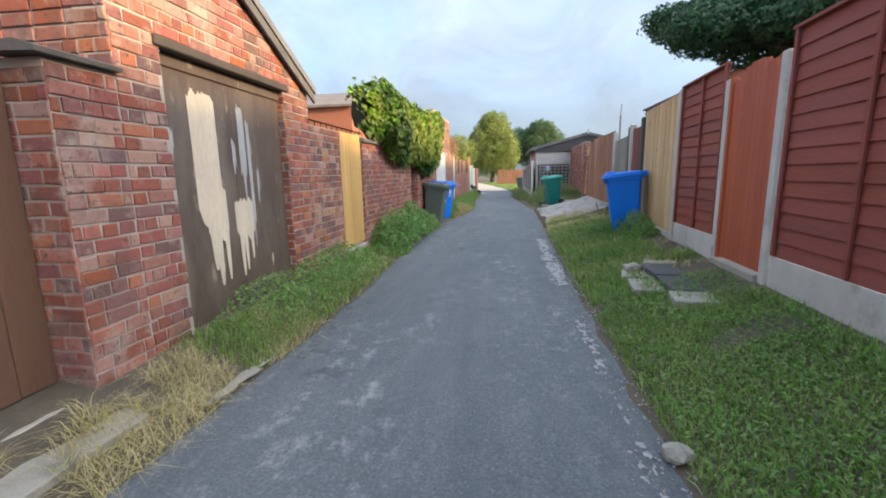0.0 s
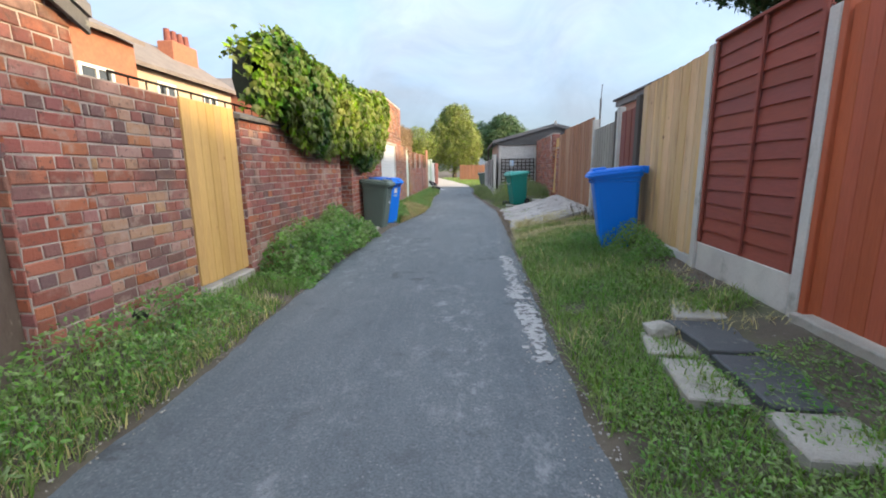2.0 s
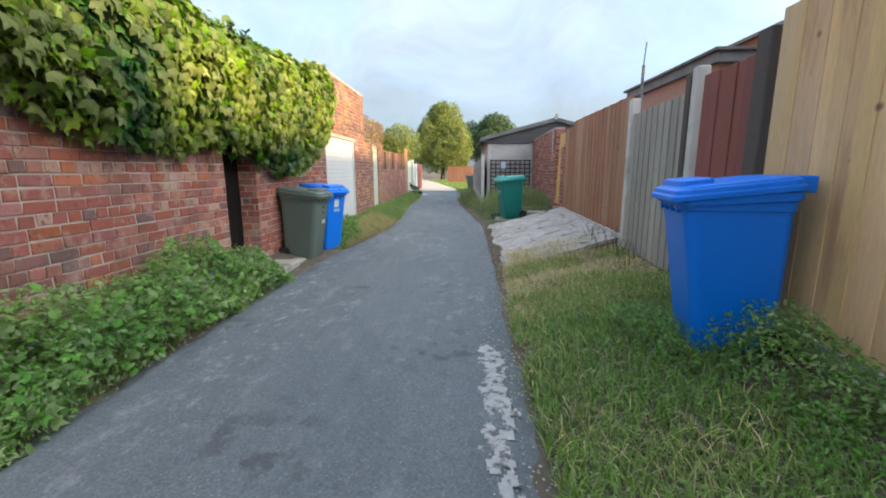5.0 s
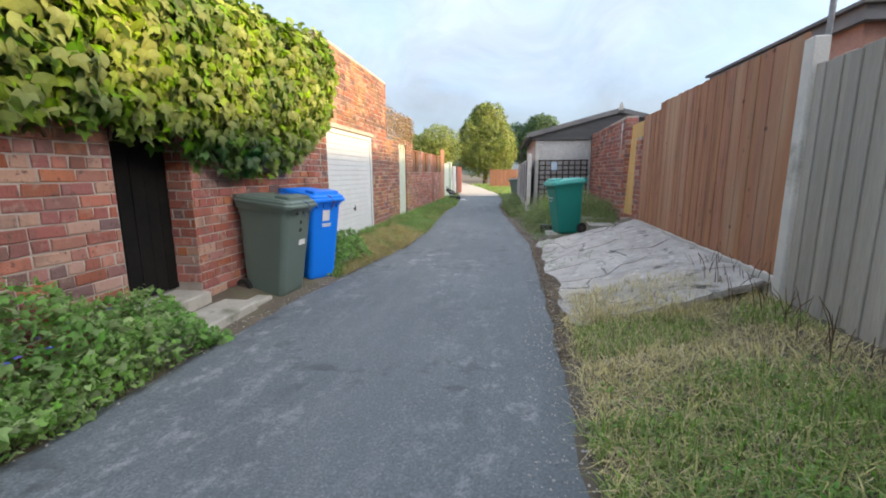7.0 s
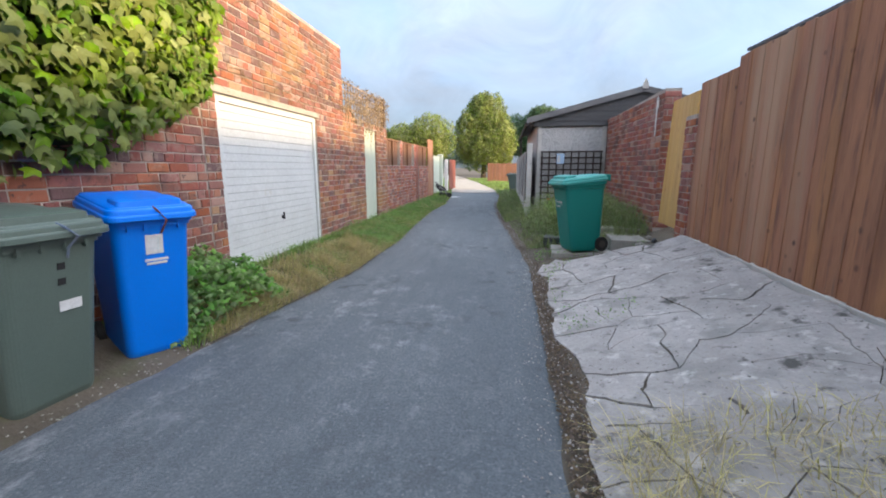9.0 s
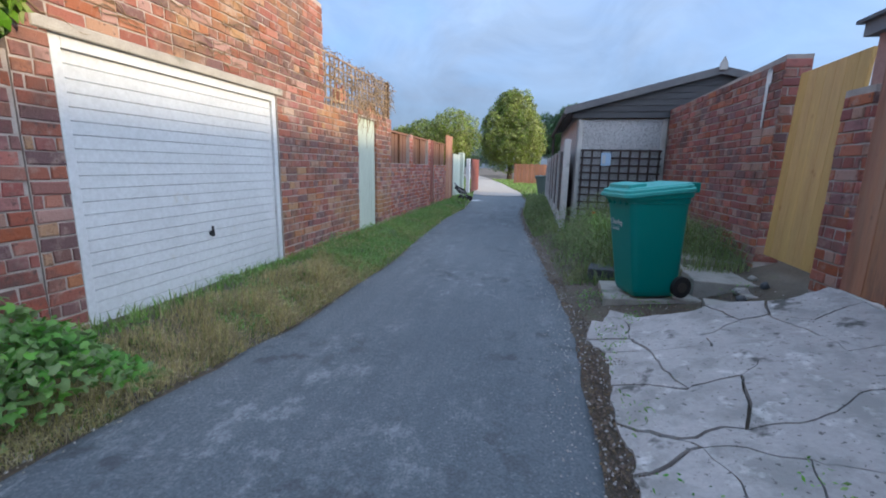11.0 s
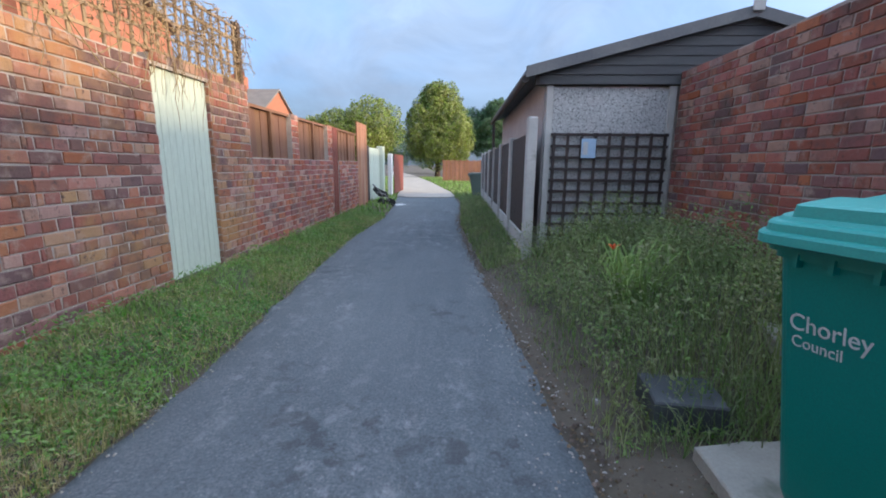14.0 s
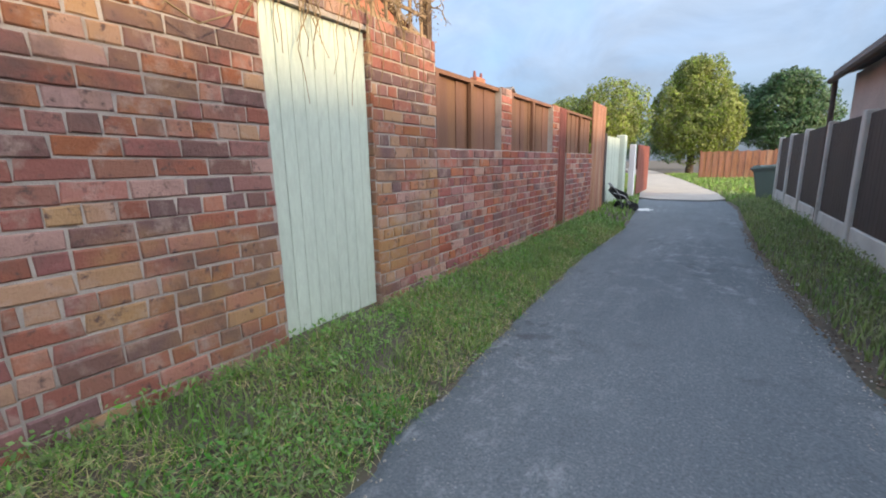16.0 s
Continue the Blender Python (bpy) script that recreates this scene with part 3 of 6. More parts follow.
# copings and lintels
bm = bmesh.new()
prism(bm, [(XL - 0.3, 2.05), (XL + 0.05, 2.035), (XL + 0.06, 2.06), (XL - 0.06, 2.1), (XL - 0.3, 2.1)], "y", 1.95, 2.466)
structure("coping_1", bm, M_coping, "dark worn coping stone on a brick pier", "coping")
bm = bmesh.new()
y = 7.0
while y < 10.6:
    prism(bm, [(XL - 0.27, 1.935), (XL + 0.05, 1.935), (XL + 0.05, 1.975), (XL - 0.11, 2.035), (XL - 0.27, 1.975)], "y", y, y + 0.596)
    y += 0.6
structure("coping_2", bm, M_coping, "dark stone coping along the yard wall", "coping")
structure("lintel_1", quick_box(XL - 0.2, XL + 0.02, 2.8, 4.62, 2.3, 2.37, bevel=0.008), M_dark_timber, "dark timber lintel over the garage doors", "lintel")
structure("lintel_2", quick_box(XL - 0.3, XL + 0.015, 14.5, 17.12, 2.12, 2.2, bevel=0.008), M_stone, "thin stained concrete lintel over the garage door", "lintel")
structure("lintel_3", quick_box(XL - 0.24, XL - 0.02, 10.6, 11.55, 1.95, 2.02), M_stone, "stone lintel over the yard doorway", "lintel")


# ---- left side: doors and gates ----
def plank(bm, x0, x1, y0, y1, z0, z1):
    box(bm, x0, x1, y0 + 0.0015, y1 - 0.0015, z0, z1, bevel=0.003)


def board_door(name, label, category, x, y0, y1, z0, z1, boards, material, thick=0.03):
    """A door of upright boards in a plane across x, its face at x."""
    ob = thing(name, label, category)
    w = (y1 - y0) / boards
    rng = random.Random(name + str(y0))
    for i in range(boards):
        a = y0 + i * w
        bm = bmesh.new()
        plank(bm, x - thick, x + rng.uniform(-0.003, 0.003), a, a + w, z0 + rng.uniform(0, 0.012), z1)
        part("board", bm, material, ob)
    return ob


old_door = board_door("door_1", "brown painted boarded yard door, worn bare at the foot", "door", XL - 0.27, 0.2, 2.02, 0.16, 2.3, 9, M_brown_boards)
structure("doorstep_1", quick_box(XL - 0.5, XL + 0.02, 0.1, 2.02, -0.1, 0.13, bevel=0.012), M_stone, "pale concrete step under the brown door", "step")
brick_wall("wall_left_9", "red brick wall beside the brown door", [rect(-6.0, 0.18, -0.1, 2.3)], XL - 0.1, 1, 0.25, RED)


def peeled_patch(bm, x, y0, y1, z0, z1, seed, drips=4, body=0.42):
    """A thin sheet with a torn outline, narrow tongues running down from its lower edge."""
    r = random.Random(seed)
    w = y1 - y0
    runs = [(y0 + w * (k + r.uniform(0.3, 0.7)) / drips, w * r.uniform(0.16, 0.32) / drips ** 0.6, r.uniform(0.55, 1.0)) for k in range(drips)]
    cols = 56
    zb0 = z0 + (z1 - z0) * body
    front, back = [], []
    for i in range(cols + 1):
        f = i / cols
        y = y0 + w * f
        edge = min(f, 1 - f) * 2
        zt = z1 - 0.16 * max(0.0, 0.25 - edge) - 0.05 * (noise.noise((f * 7, seed, 0)) + 1) - 0.02 * noise.noise((f * 31, seed, 2))
        zb = zb0 + 0.07 * noise.noise((f * 5, seed, 6)) + 0.02 * noise.noise((f * 23, seed, 3)) + (0.25 * (z1 - z0) * max(0.0, 0.2 - edge))
        for c, half, length in runs:
            q = abs(y - c) / half
            if q < 1:
                zb = min(zb, zb0 - (zb0 - z0) * length * (1 - q ** 3))
        zb = min(zb, zt - 0.01)
        zm = (zt + zb) / 2
        wave = 0.012 * noise.noise((seed, y * 3, 1.0))
        front.append([bm.verts.new((x, y + wave, q)) for q in (zb, zm, zt)])
        back.append([bm.verts.new((x - 0.004, y + wave, q)) for q in (zb, zt)])
    for (a, b), (p, q) in zip(zip(front, front[1:]), zip(back, back[1:])):
        bm.faces.new((a[0], b[0], b[1], a[1]))
        bm.faces.new((a[1], b[1], b[2], a[2]))
        bm.faces.new((b[0], a[0], p[0], q[0]))
        bm.faces.new((a[2], b[2], q[1], p[1]))


garage_doors = thing("garage_door", "brown painted timber garage doors with peeled bare patches", "garage door")
XD = XL - 0.09
for a, b in ((2.87, 3.7), (3.705, 4.55)):
    leaf = part("door_leaf", quick_box(XD - 0.05, XD, a, b, 0.06, 2.3, bevel=0.006), M_brown_door, garage_doors)
part("top_rail", quick_box(XD + 0.001, XD + 0.018, 2.87, 4.55, 2.2, 2.295, bevel=0.004), M_brown_door, garage_doors)
for seed, a, b, lo, hi, m, runs, body in ((1.0, 3.16, 3.47, 0.95, 2.12, M_bare_board, 1, 0.1), (2.0, 3.24, 3.52, 0.36, 1.35, M_bare_board, 3, 0.5), (2.2, 3.62, 3.9, 0.42, 1.22, M_bare_board, 3, 0.5),
                                          (3.4, 3.78, 3.88, 1.12, 2.08, M_bare_grey, 1, 0.3), (4.4, 3.9, 3.95, 0.5, 1.95, M_bare_grey, 1, 0.3), (5.1, 4.16, 4.2, 0.38, 0.6, M_bare_board, 1, 0.5),
                                          (6.6, 3.66, 3.71, 1.35, 1.75, M_bare_grey, 1, 0.4), (7.7, 2.93, 2.97, 1.5, 1.8, M_bare_grey, 1, 0.4), (8.8, 4.02, 4.06, 1.1, 1.5, M_bare_grey, 1, 0.4)):
    bm = bmesh.new()
    peeled_patch(bm, XD + 0.004 + 0.0004 * seed, a, b, lo, hi, seed, runs, body)
    part("peeled_patch", bm, m, garage_doors, "bare pale board where the paint has peeled")
bm = bmesh.new()
prism(bm, [(5.22, 2.38), (2.3, 3.88), (2.3, 3.96), (5.22, 2.46)], "x", XL - 3.5, XL + 0.07)
structure("roof_1", bm, M_roof_felt, "grey felted pitched roof of the small garage", "roof")
bm = bmesh.new()
prism(bm, [(5.2, 2.27), (2.3, 3.77), (2.3, 3.87), (5.2, 2.37)], "x", XL + 0.03, XL + 0.06)
structure("trim_1", bm, M_coping, "dark barge boards on the garage gable", "trim")
structure("wall_left_11", quick_box(XL - 3.4, XL - 0.26, 2.475, 2.58, -0.1, 3.6), M_mortar, "side of the small garage above the pier", "wall")
structure("wall_left_10", quick_box(XL - 3.4, XL - 0.26, 5.0, 5.11, -0.1, 2.36), M_mortar, "rear flank of the small garage", "wall")

pine_gate = board_door("gate", "new yellow pine boarded gate in a brick wall", "gate", XL - 0.03, 6.14, 7.02, 0.25, 2.03, 7, M_yellow_wood)
structure("doorstep_2", quick_box(XL - 0.2, XL + 0.03, 6.13, 7.05, -0.1, 0.23, bevel=0.015), M_stone, "mossy stone sill under the pine gate", "step")

black_gate = board_door("gate", "black painted gate deep in the ivy doorway", "gate", XL - 0.26, 10.66, 11.5, 0.24, 1.95, 6, M_black_paint)
structure("doorstep_3", quick_box(XL - 0.3, XL + 0.09, 10.69, 11.475, -0.1, 0.22, bevel=0.012), M_stone, "upper stone doorstep of the black gate", "step")
structure("doorstep_4", quick_box(XL + 0.095, XL + 0.49, 10.25, 11.62, -0.1, 0.10, bevel=0.015), M_stone, "lower worn stone doorstep by the lane", "step")

structure("doorstep_6", quick_box(XL + 0.12, XL + 0.46, 11.63, 11.93, -0.1, 0.06, bevel=0.015), M_stone, "small worn stone beside the doorstep", "step")

# white garage door with pressed ribs
garage_white = thing("garage_door", "white up-and-over steel garage door with horizontal ribs", "garage door")
XG = XL - 0.05
for a, b, c, d in ((14.61, 14.68, 0.12, 2.12), (16.94, 17.01, 0.12, 2.12), (14.68, 16.94, 2.04, 2.12)):
    part("frame", quick_box(XG - 0.06, XG + 0.03, a, b, c, d, bevel=0.004), M_white_metal, garage_white)
z = 0.14
while z < 2.0:
    hi = min(z + 0.0905, 2.04)
    bm = bmesh.new()
    prism(bm, [(XG - 0.03, z), (XG - 0.006, z), (XG + 0.004, z + 0.006), (XG + 0.004, hi - 0.003), (XG - 0.006, hi), (XG - 0.03, hi)], "y", 14.69, 16.93)
    part("panel_rib", bm, M_white_metal, garage_white)
    z += 0.0905
bm = bmesh.new()
tube(bm, [(XG, 15.86, 0.66), (XG + 0.03, 15.86, 0.66)], 0.025, 10)
tube(bm, [(XG + 0.03, 15.86, 0.73), (XG + 0.035, 15.86, 0.63)], 0.011, 8)
part("handle", bm, M_rubber, garage_white, "black locking handle")
structure("sill_1", quick_box(XL - 0.3, XL + 0.06, 14.5, 17.1, -0.1, 0.11, bevel=0.01), M_stone, "concrete sill under the white garage door", "sill")

green_door = board_door("door_2", "pale green boarded door with peeling paint", "door", XL - 0.05, 19.43, 20.27, 0.17, 2.16, 9, M_pale_green)
structure("doorstep_5", quick_box(XL - 0.2, XL + 0.1, 19.4, 20.3, -0.1, 0.14, bevel=0.012), M_stone, "mossy concrete step under the pale green door", "step")

# end of a drain pipe low in the yard wall
bm = bmesh.new()
tube(bm, [(XL - 0.1, 5.3, 0.275), (XL + 0.045, 5.3, 0.265)], 0.036, 14)
tube(bm, [(XL + 0.03, 5.3, 0.266), (XL + 0.05, 5.3, 0.265)], 0.043, 14)
tagged(part("drain_pipe", bm, M_rubber, smooth=False), "short black drain pipe end low in the brick wall", "pipe")

# trellis on the wall
trellis = thing("trellis", "weathered square trellis on top of the brick wall", "trellis")
y = 18.25
while y < 21.15:
    part("lath", quick_box(XL - 0.1, XL - 0.085, y, y + 0.03, 2.2, 2.96), M_vine, trellis)
    y += 0.155
for z in (2.3, 2.46, 2.62, 2.78, 2.93):
    part("lath", quick_box(XL - 0.084, XL - 0.072, 18.24, 21.14, z, z + 0.028), M_vine, trellis)
part("post", quick_box(XL - 0.14, XL - 0.06, 21.1, 21.17, 2.28, 3.02), M_stem, trellis)

# timber panels on the low wall
wall_fence = thing("fence", "brown timber panels set on the low brick wall", "fence")
for a, b, z1 in ((21.16, 22.54, 2.05), (22.86, 24.43, 2.05), (25.23, 27.0, 2.06)):
    ob = part("fence_panel", quick_box(XL - 0.16, XL - 0.05, a, b, z1 + 0.001, z1 + 0.04), M_wall_panels, wall_fence)
    n_b = int((b - a) / 0.14)
    w = (b - a) / n_b
    for i in range(n_b):
        bm = bmesh.new()
        plank(bm, XL - 0.12, XL - 0.1 + 0.008 * (i % 2), a + i * w, a + (i + 1) * w, 1.395, z1)
        part("board", bm, M_wall_panels, ob)
    for y in (a + 0.03, (a + b) / 2):
        part("batten", quick_box(XL - 0.085, XL - 0.045, y, y + 0.06, 1.395, z1), M_wall_panels, ob)
board_door("gate", "rust-red boarded gate in the low wall", "gate", XL - 0.04, 24.76, 25.2, 0.18, 2.1, 4, M_rust_red)
ob = thing("fence", "tall orange-brown board fence ending the brick wall", "fence")
for i in range(9):
    bm = bmesh.new()
    plank(bm, XL - 0.06, XL - 0.03, 27.02 + i * 0.13, 27.15 + i * 0.13, 0.05, 2.42)
    part("board", bm, M_brown_fence, ob)

# ---- right side: fences. Local frames: y along the lane, x away from it ----
SLANT = -math.degrees(math.atan(0.041))


def on_right(y, dx=0.0, z=0.0):
    return pose(right_line(y) + dx, y, z, 0, 0, SLANT)


def panel_frame(bm, material, fence, at):
    ob = part("fence_panel", bm, material, fence)
    ob.matrix_basis = at
    return ob


def lap_panel(y0, y1, z0, z1, battens, fence):
    w = y1 - y0
    ob = panel_frame(quick_box(-0.035, 0.035, 0, w, z1 + 0.002, z1 + 0.03, bevel=0.004), M_red_lap, fence, on_right(y0))
    rng = random.Random(y0)
    k = max(3, round((z1 - z0) / 0.135))
    h = (z1 - z0) / k
    for i in range(k):
        bm = bmesh.new()
        lo, hi = z0 + i * h - 0.012, z0 + (i + 1) * h
        n_seg = 8
        rows = []
        for s in range(n_seg + 1):
            yy = w * s / n_seg
            wav = 0.006 * noise.noise((yy * 2.5, i * 3.1, y0))
            rows.append([bm.verts.new(p) for p in ((-0.006, yy, lo + wav), (0.012, yy, hi), (0.022, yy, hi), (0.006, yy, lo + wav))])
        for a, b in zip(rows, rows[1:]):
            for q in range(4):
                bm.faces.new((a[q], b[q], b[(q + 1) % 4], a[(q + 1) % 4]))
        bm.faces.new(rows[0])
        bm.faces.new(rows[-1][::-1])
        part("slat", bm, M_red_lap, ob)
    for f in battens:
        part("batten", quick_box(-0.03, -0.007, w * f, w * f + 0.04, z0, z1, bevel=0.003), M_red_lap, ob)
    return ob


def board_panel(y0, y1, z0, z1, width, material, label="", fence=None, top=None, stagger=0.012):
    """Upright boards on two rails: part of a fence, or a gate of its own."""
    w = y1 - y0
    if fence is None:
        ob = thing("gate", label, "gate", at=on_right(y0))
    else:
        bm = bmesh.new()
        for z in (z0 + 0.25, z1 - 0.35):
            box(bm, 0.034, 0.075, 0, w, z, z + 0.07)
        ob = panel_frame(bm, material, fence, on_right(y0))
    k = round(w / width)
    rng = random.Random(y0 + 5)
    for i in range(k):
        bm = bmesh.new()
        hi = (z1 if top is None else z1 + (top - z1) * (i + 0.5) / k) + rng.uniform(-0.006, 0.006)
        plank(bm, -0.003 + stagger * (i % 2) + rng.uniform(-0.001, 0.001), 0.02 + stagger * (i % 2), w * i / k - 0.008, w * (i + 1) / k + 0.008, z0 + rng.uniform(-0.01, 0.01), hi)
        part("board", bm, material, ob)
    if fence is None:
        for z in (z0 + 0.25, z1 - 0.35):
            part("rail", quick_box(0.034, 0.075, 0, w, z, z + 0.07), material, ob)
    return ob


def concrete_post(y, z0, z1, wide=0.1, dx=0.0, material=None, label="", name="fence_post", fence=None):
    bm = bmesh.new()
    box(bm, -0.03, 0.08, -wide / 2, wide / 2, z0, z1, bevel=0.008)
    ob = part(name, bm, material or M_concrete, fence)
    ob.matrix_basis = on_right(y, dx)
    return tagged(ob, label, "" if fence else "post")


def gravel_board(y0, y1, z0, z1, fence):
    bm = bmesh.new()
    box(bm, -0.012, 0.04, 0, y1 - y0, z0, z1, bevel=0.006)
    ob = part("gravel_board", bm, M_concrete, fence)
    ob.matrix_basis = on_right(y0)
    return ob


# red overlap panels and the arched gate
red_fence = thing("fence", "red-brown overlap fence with pale concrete posts", "fence")
for a, b, bat in ((-5.25, -3.45, (0.0, 0.5, 0.95)), (-3.35, -1.5, (0.0, 0.5, 0.95)), (-1.4, 0.4, (0.0, 0.5, 0.95)), (0.5, 2.3, (0.0, 0.5, 0.95)), (2.4, 4.18, (0.0, 0.46, 0.96))):
    lap_panel(a, b, 0.59, 2.49, bat, red_fence)
    gravel_board(a, b, 0.0, 0.58, red_fence)
for y in (-3.4, -1.45, 0.45, 2.35):
    concrete_post(y, 0.0, 2.5, fence=red_fence)
concrete_post(4.26, 0.0, 2.36, fence=red_fence)
arch = thing("gate", "orange-red stained boarded gate with an arched top", "gate", at=on_right(4.33))
for i in range(8):
    f = (i + 0.5) / 8
    bm = bmesh.new()
    box(bm, -0.008, 0.02, 0.87 * i / 8 + 0.001, 0.87 * (i + 1) / 8 - 0.001, 0.38, 2.17 + 0.23 * math.sin(math.pi * (0.12 + 0.76 * f)), bevel=0.003)
    part("board", bm, M_red_gate, arch)
part("gate_frame", quick_box(-0.03, 0.04, 0.88, 0.93, 0.3, 2.33, bevel=0.004), M_red_gate, arch)
concrete_post(5.32, 0.0, 2.33, fence=red_fence)
lap_panel(5.39, 6.77, 0.6, 2.5, (0.0, 0.45, 0.96), red_fence)
gravel_board(5.39, 6.77, 0.0, 0.59, red_fence)
concrete_post(6.84, 0.0, 2.5, fence=red_fence)
pale_fence = thing("fence", "weathered pale close-boarded fence on a gravel board", "fence")
board_panel(6.91, 8.72, 0.42, 2.47, 0.1, M_pale_boards, fence=pale_fence, top=2.44, stagger=0.005)
gravel_board(6.91, 8.72, 0.0, 0.41, pale_fence)
concrete_post(8.85, 0.0, 2.36, 0.16, material=M_dark_timber, label="dark grey timber gate post", name="gate_post")
board_panel(8.95, 9.7, 0.35, 2.22, 0.12, M_red_boards, "faded red boarded gate between two posts")
concrete_post(9.8, 0.0, 2.32, 0.11, label="pale concrete gate post by the red gate", name="gate_post")
concrete_post(9.93, 0.0, 2.28, 0.1, material=M_dark_timber, label="dark timber post beside the grey gate", name="gate_post")
board_panel(10.0, 11.42, 0.33, 2.12, 0.085, M_grey_slats, "silvered grey slatted timber gate", top=2.1)
brown_fence = thing("fence", "long brown stained close-boarded fence", "fence")
concrete_post(11.5, 0.0, 2.3, 0.12, fence=brown_fence)
board_panel(11.58, 15.08, 0.5, 2.36, 0.11, M_brown_fence, fence=brown_fence, top=2.4, stagger=0.006)
board_panel(15.08, 15.98, 0.5, 2.3, 0.11, M_brown_fence, fence=brown_fence, top=2.31, stagger=0.006)
gravel_board(11.58, 15.98, 0.1, 0.495, brown_fence)
bm = bmesh.new()
tube(bm, [(2.78, 11.52, 0.3), (2.78, 11.52, 2.72)], 0.02, 8)
tube(bm, [(2.78, 11.52, 2.72), (2.8, 11.53, 3.0)], 0.008, 6)
tagged(part("steel_pole", bm, M_metal), "thin grey steel pole behind the fence", "pole")
pine2 = thing("gate", "leaning yellow pine boarded gate beside a brick wall", "gate", at=pose(2.93, 16.36, 0, 0, 2.0, SLANT))
for i in range(7):
    bm = bmesh.new()
    plank(bm, -0.01, 0.02, i * 0.14, i * 0.14 + 0.14, 0.5, 2.3)
    part("board", bm, M_yellow_wood, pine2)

# ---- garage on the right ----
GY = 21.16
bm = bmesh.new()
prism(bm, [(1.32, -0.1), (6.0, -0.1), (6.0, 2.42), (3.68, 3.05), (1.32, 2.42)], "y", GY + 0.05, GY + 0.2)
box(bm, 1.32, 1.45, GY + 0.2, 26.5, -0.1, 2.42)
box(bm, 5.9, 6.0, GY + 0.2, 26.5, -0.1, 2.42)
prism(bm, [(1.32, -0.1), (6.0, -0.1), (6.0, 2.42), (3.68, 3.05), (1.32, 2.42)], "y", 26.5, 26.6)
structure("wall_right_3", bm, M_render, "pinkish rendered walls of a sectional garage", "wall")
bm = bmesh.new()
for x in (1.34, 2.84):
    box(bm, x, x + 0.09, GY - 0.01, GY + 0.05, 0.1, 2.3, bevel=0.006)
structure("trim_2", bm, M_concrete, "concrete corner ribs of the garage", "trim")
structure("wall_right_4", quick_box(1.43, 2.84, GY + 0.015, GY + 0.049, 1.72, 2.28), M_pebble, "grey pebbledash panel on the garage front", "wall")
bm = bmesh.new()
prism(bm, [(1.2, 2.3), (3.68, 2.3), (6.1, 2.3), (6.1, 2.44), (3.68, 3.06), (1.2, 2.44)], "y", GY - 0.03, GY + 0.04)
structure("gable_board", bm, M_dark_timber, "black boarded gable of the garage", "gable")
gable = bpy.data.objects["gable_board"]
z = 2.31
while z < 2.98:
    half_lo = (3.06 - z) / 0.25 * 1.0
    bm = bmesh.new()
    a, b = max(1.24, 3.68 - half_lo), min(6.06, 3.68 + half_lo)
    top_a, top_b = max(1.24, 3.68 - max(half_lo - 0.44, 0.05)), min(6.06, 3.68 + max(half_lo - 0.44, 0.05))
    lo = [bm.verts.new(p) for p in ((a, GY - 0.046, z), (b, GY - 0.046, z), (top_b, GY - 0.033, z + 0.108), (top_a, GY - 0.033, z + 0.108))]
    hi = [bm.verts.new((v.co.x, GY - 0.0305, v.co.z)) for v in lo]
    bm.faces.new(lo)
    bm.faces.new(hi[::-1])
    for q in range(4):
        bm.faces.new((lo[q], hi[q], hi[(q + 1) % 4], lo[(q + 1) % 4]))
    bmesh.ops.recalc_face_normals(bm, faces=bm.faces[:])
    part("board", bm, M_gable, gable)
    z += 0.11
bm = bmesh.new()
prism(bm, [(1.08, 2.40), (3.68, 3.07), (3.68, 3.15), (1.08, 2.49)], "y", GY - 0.1, 26.7)
prism(bm, [(3.68, 3.07), (6.3, 2.40), (6.3, 2.49), (3.68, 3.15)], "y", GY - 0.1, 26.7)
structure("roof_2", bm, M_roof_felt, "grey sheet roof of the garage", "roof")
bm = bmesh.new()
prism(bm, [(1.06, 2.37), (3.68, 3.04), (3.68, 3.17), (1.06, 2.5)], "y", GY - 0.125, GY - 0.102)
prism(bm, [(3.68, 3.04), (6.3, 2.37), (6.3, 2.5), (3.68, 3.17)], "y", GY - 0.125, GY - 0.102)
structure("trim_3", bm, M_roof_felt, "grey barge boards on the garage gable", "trim")
bm = bmesh.new()
prism(bm, [(3.62, 3.1), (3.74, 3.1), (3.74, 3.2), (3.68, 3.32), (3.62, 3.2)], "y", GY - 0.16, GY - 0.126)
tagged(part("finial", bm, M_concrete), "small pale pointed finial on the gable", "finial")
bm = bmesh.new()
tube(bm, [(1.06, GY - 0.08, 2.36), (1.06, 26.7, 2.36)], 0.045, 8)
tube(bm, [(1.1, 26.6, 2.36), (1.12, 26.62, 0.2)], 0.035, 8)
tagged(part("gutter", bm, M_dark_timber), "dark plastic gutter and downpipe on the garage", "gutter")
lattice = thing("lattice", "black square timber lattice on the garage front", "lattice")
for i in range(9):
    x = 1.44 + i * 0.172
    part("lath", quick_box(x, x + 0.035, GY - 0.045, GY - 0.03, 0.25, 1.73), M_dark_panel, lattice)
for i in range(11):
    z = 0.27 + i * 0.142
    part("lath", quick_box(1.42, 2.88, GY - 0.029, GY - 0.014, z, z + 0.035), M_dark_panel, lattice)
structure("wall_right_5", quick_box(1.43, 2.84, GY + 0.02, GY + 0.049, 0.0, 1.715), M_pebble, "lower grey pebbledash panel behind the lattice", "wall")
notice = thing("notice", "pale blue and white notice on the lattice", "notice")
part("sheet", quick_box(1.8, 1.98, GY - 0.055, GY - 0.047, 1.42, 1.66), M_notice, notice)
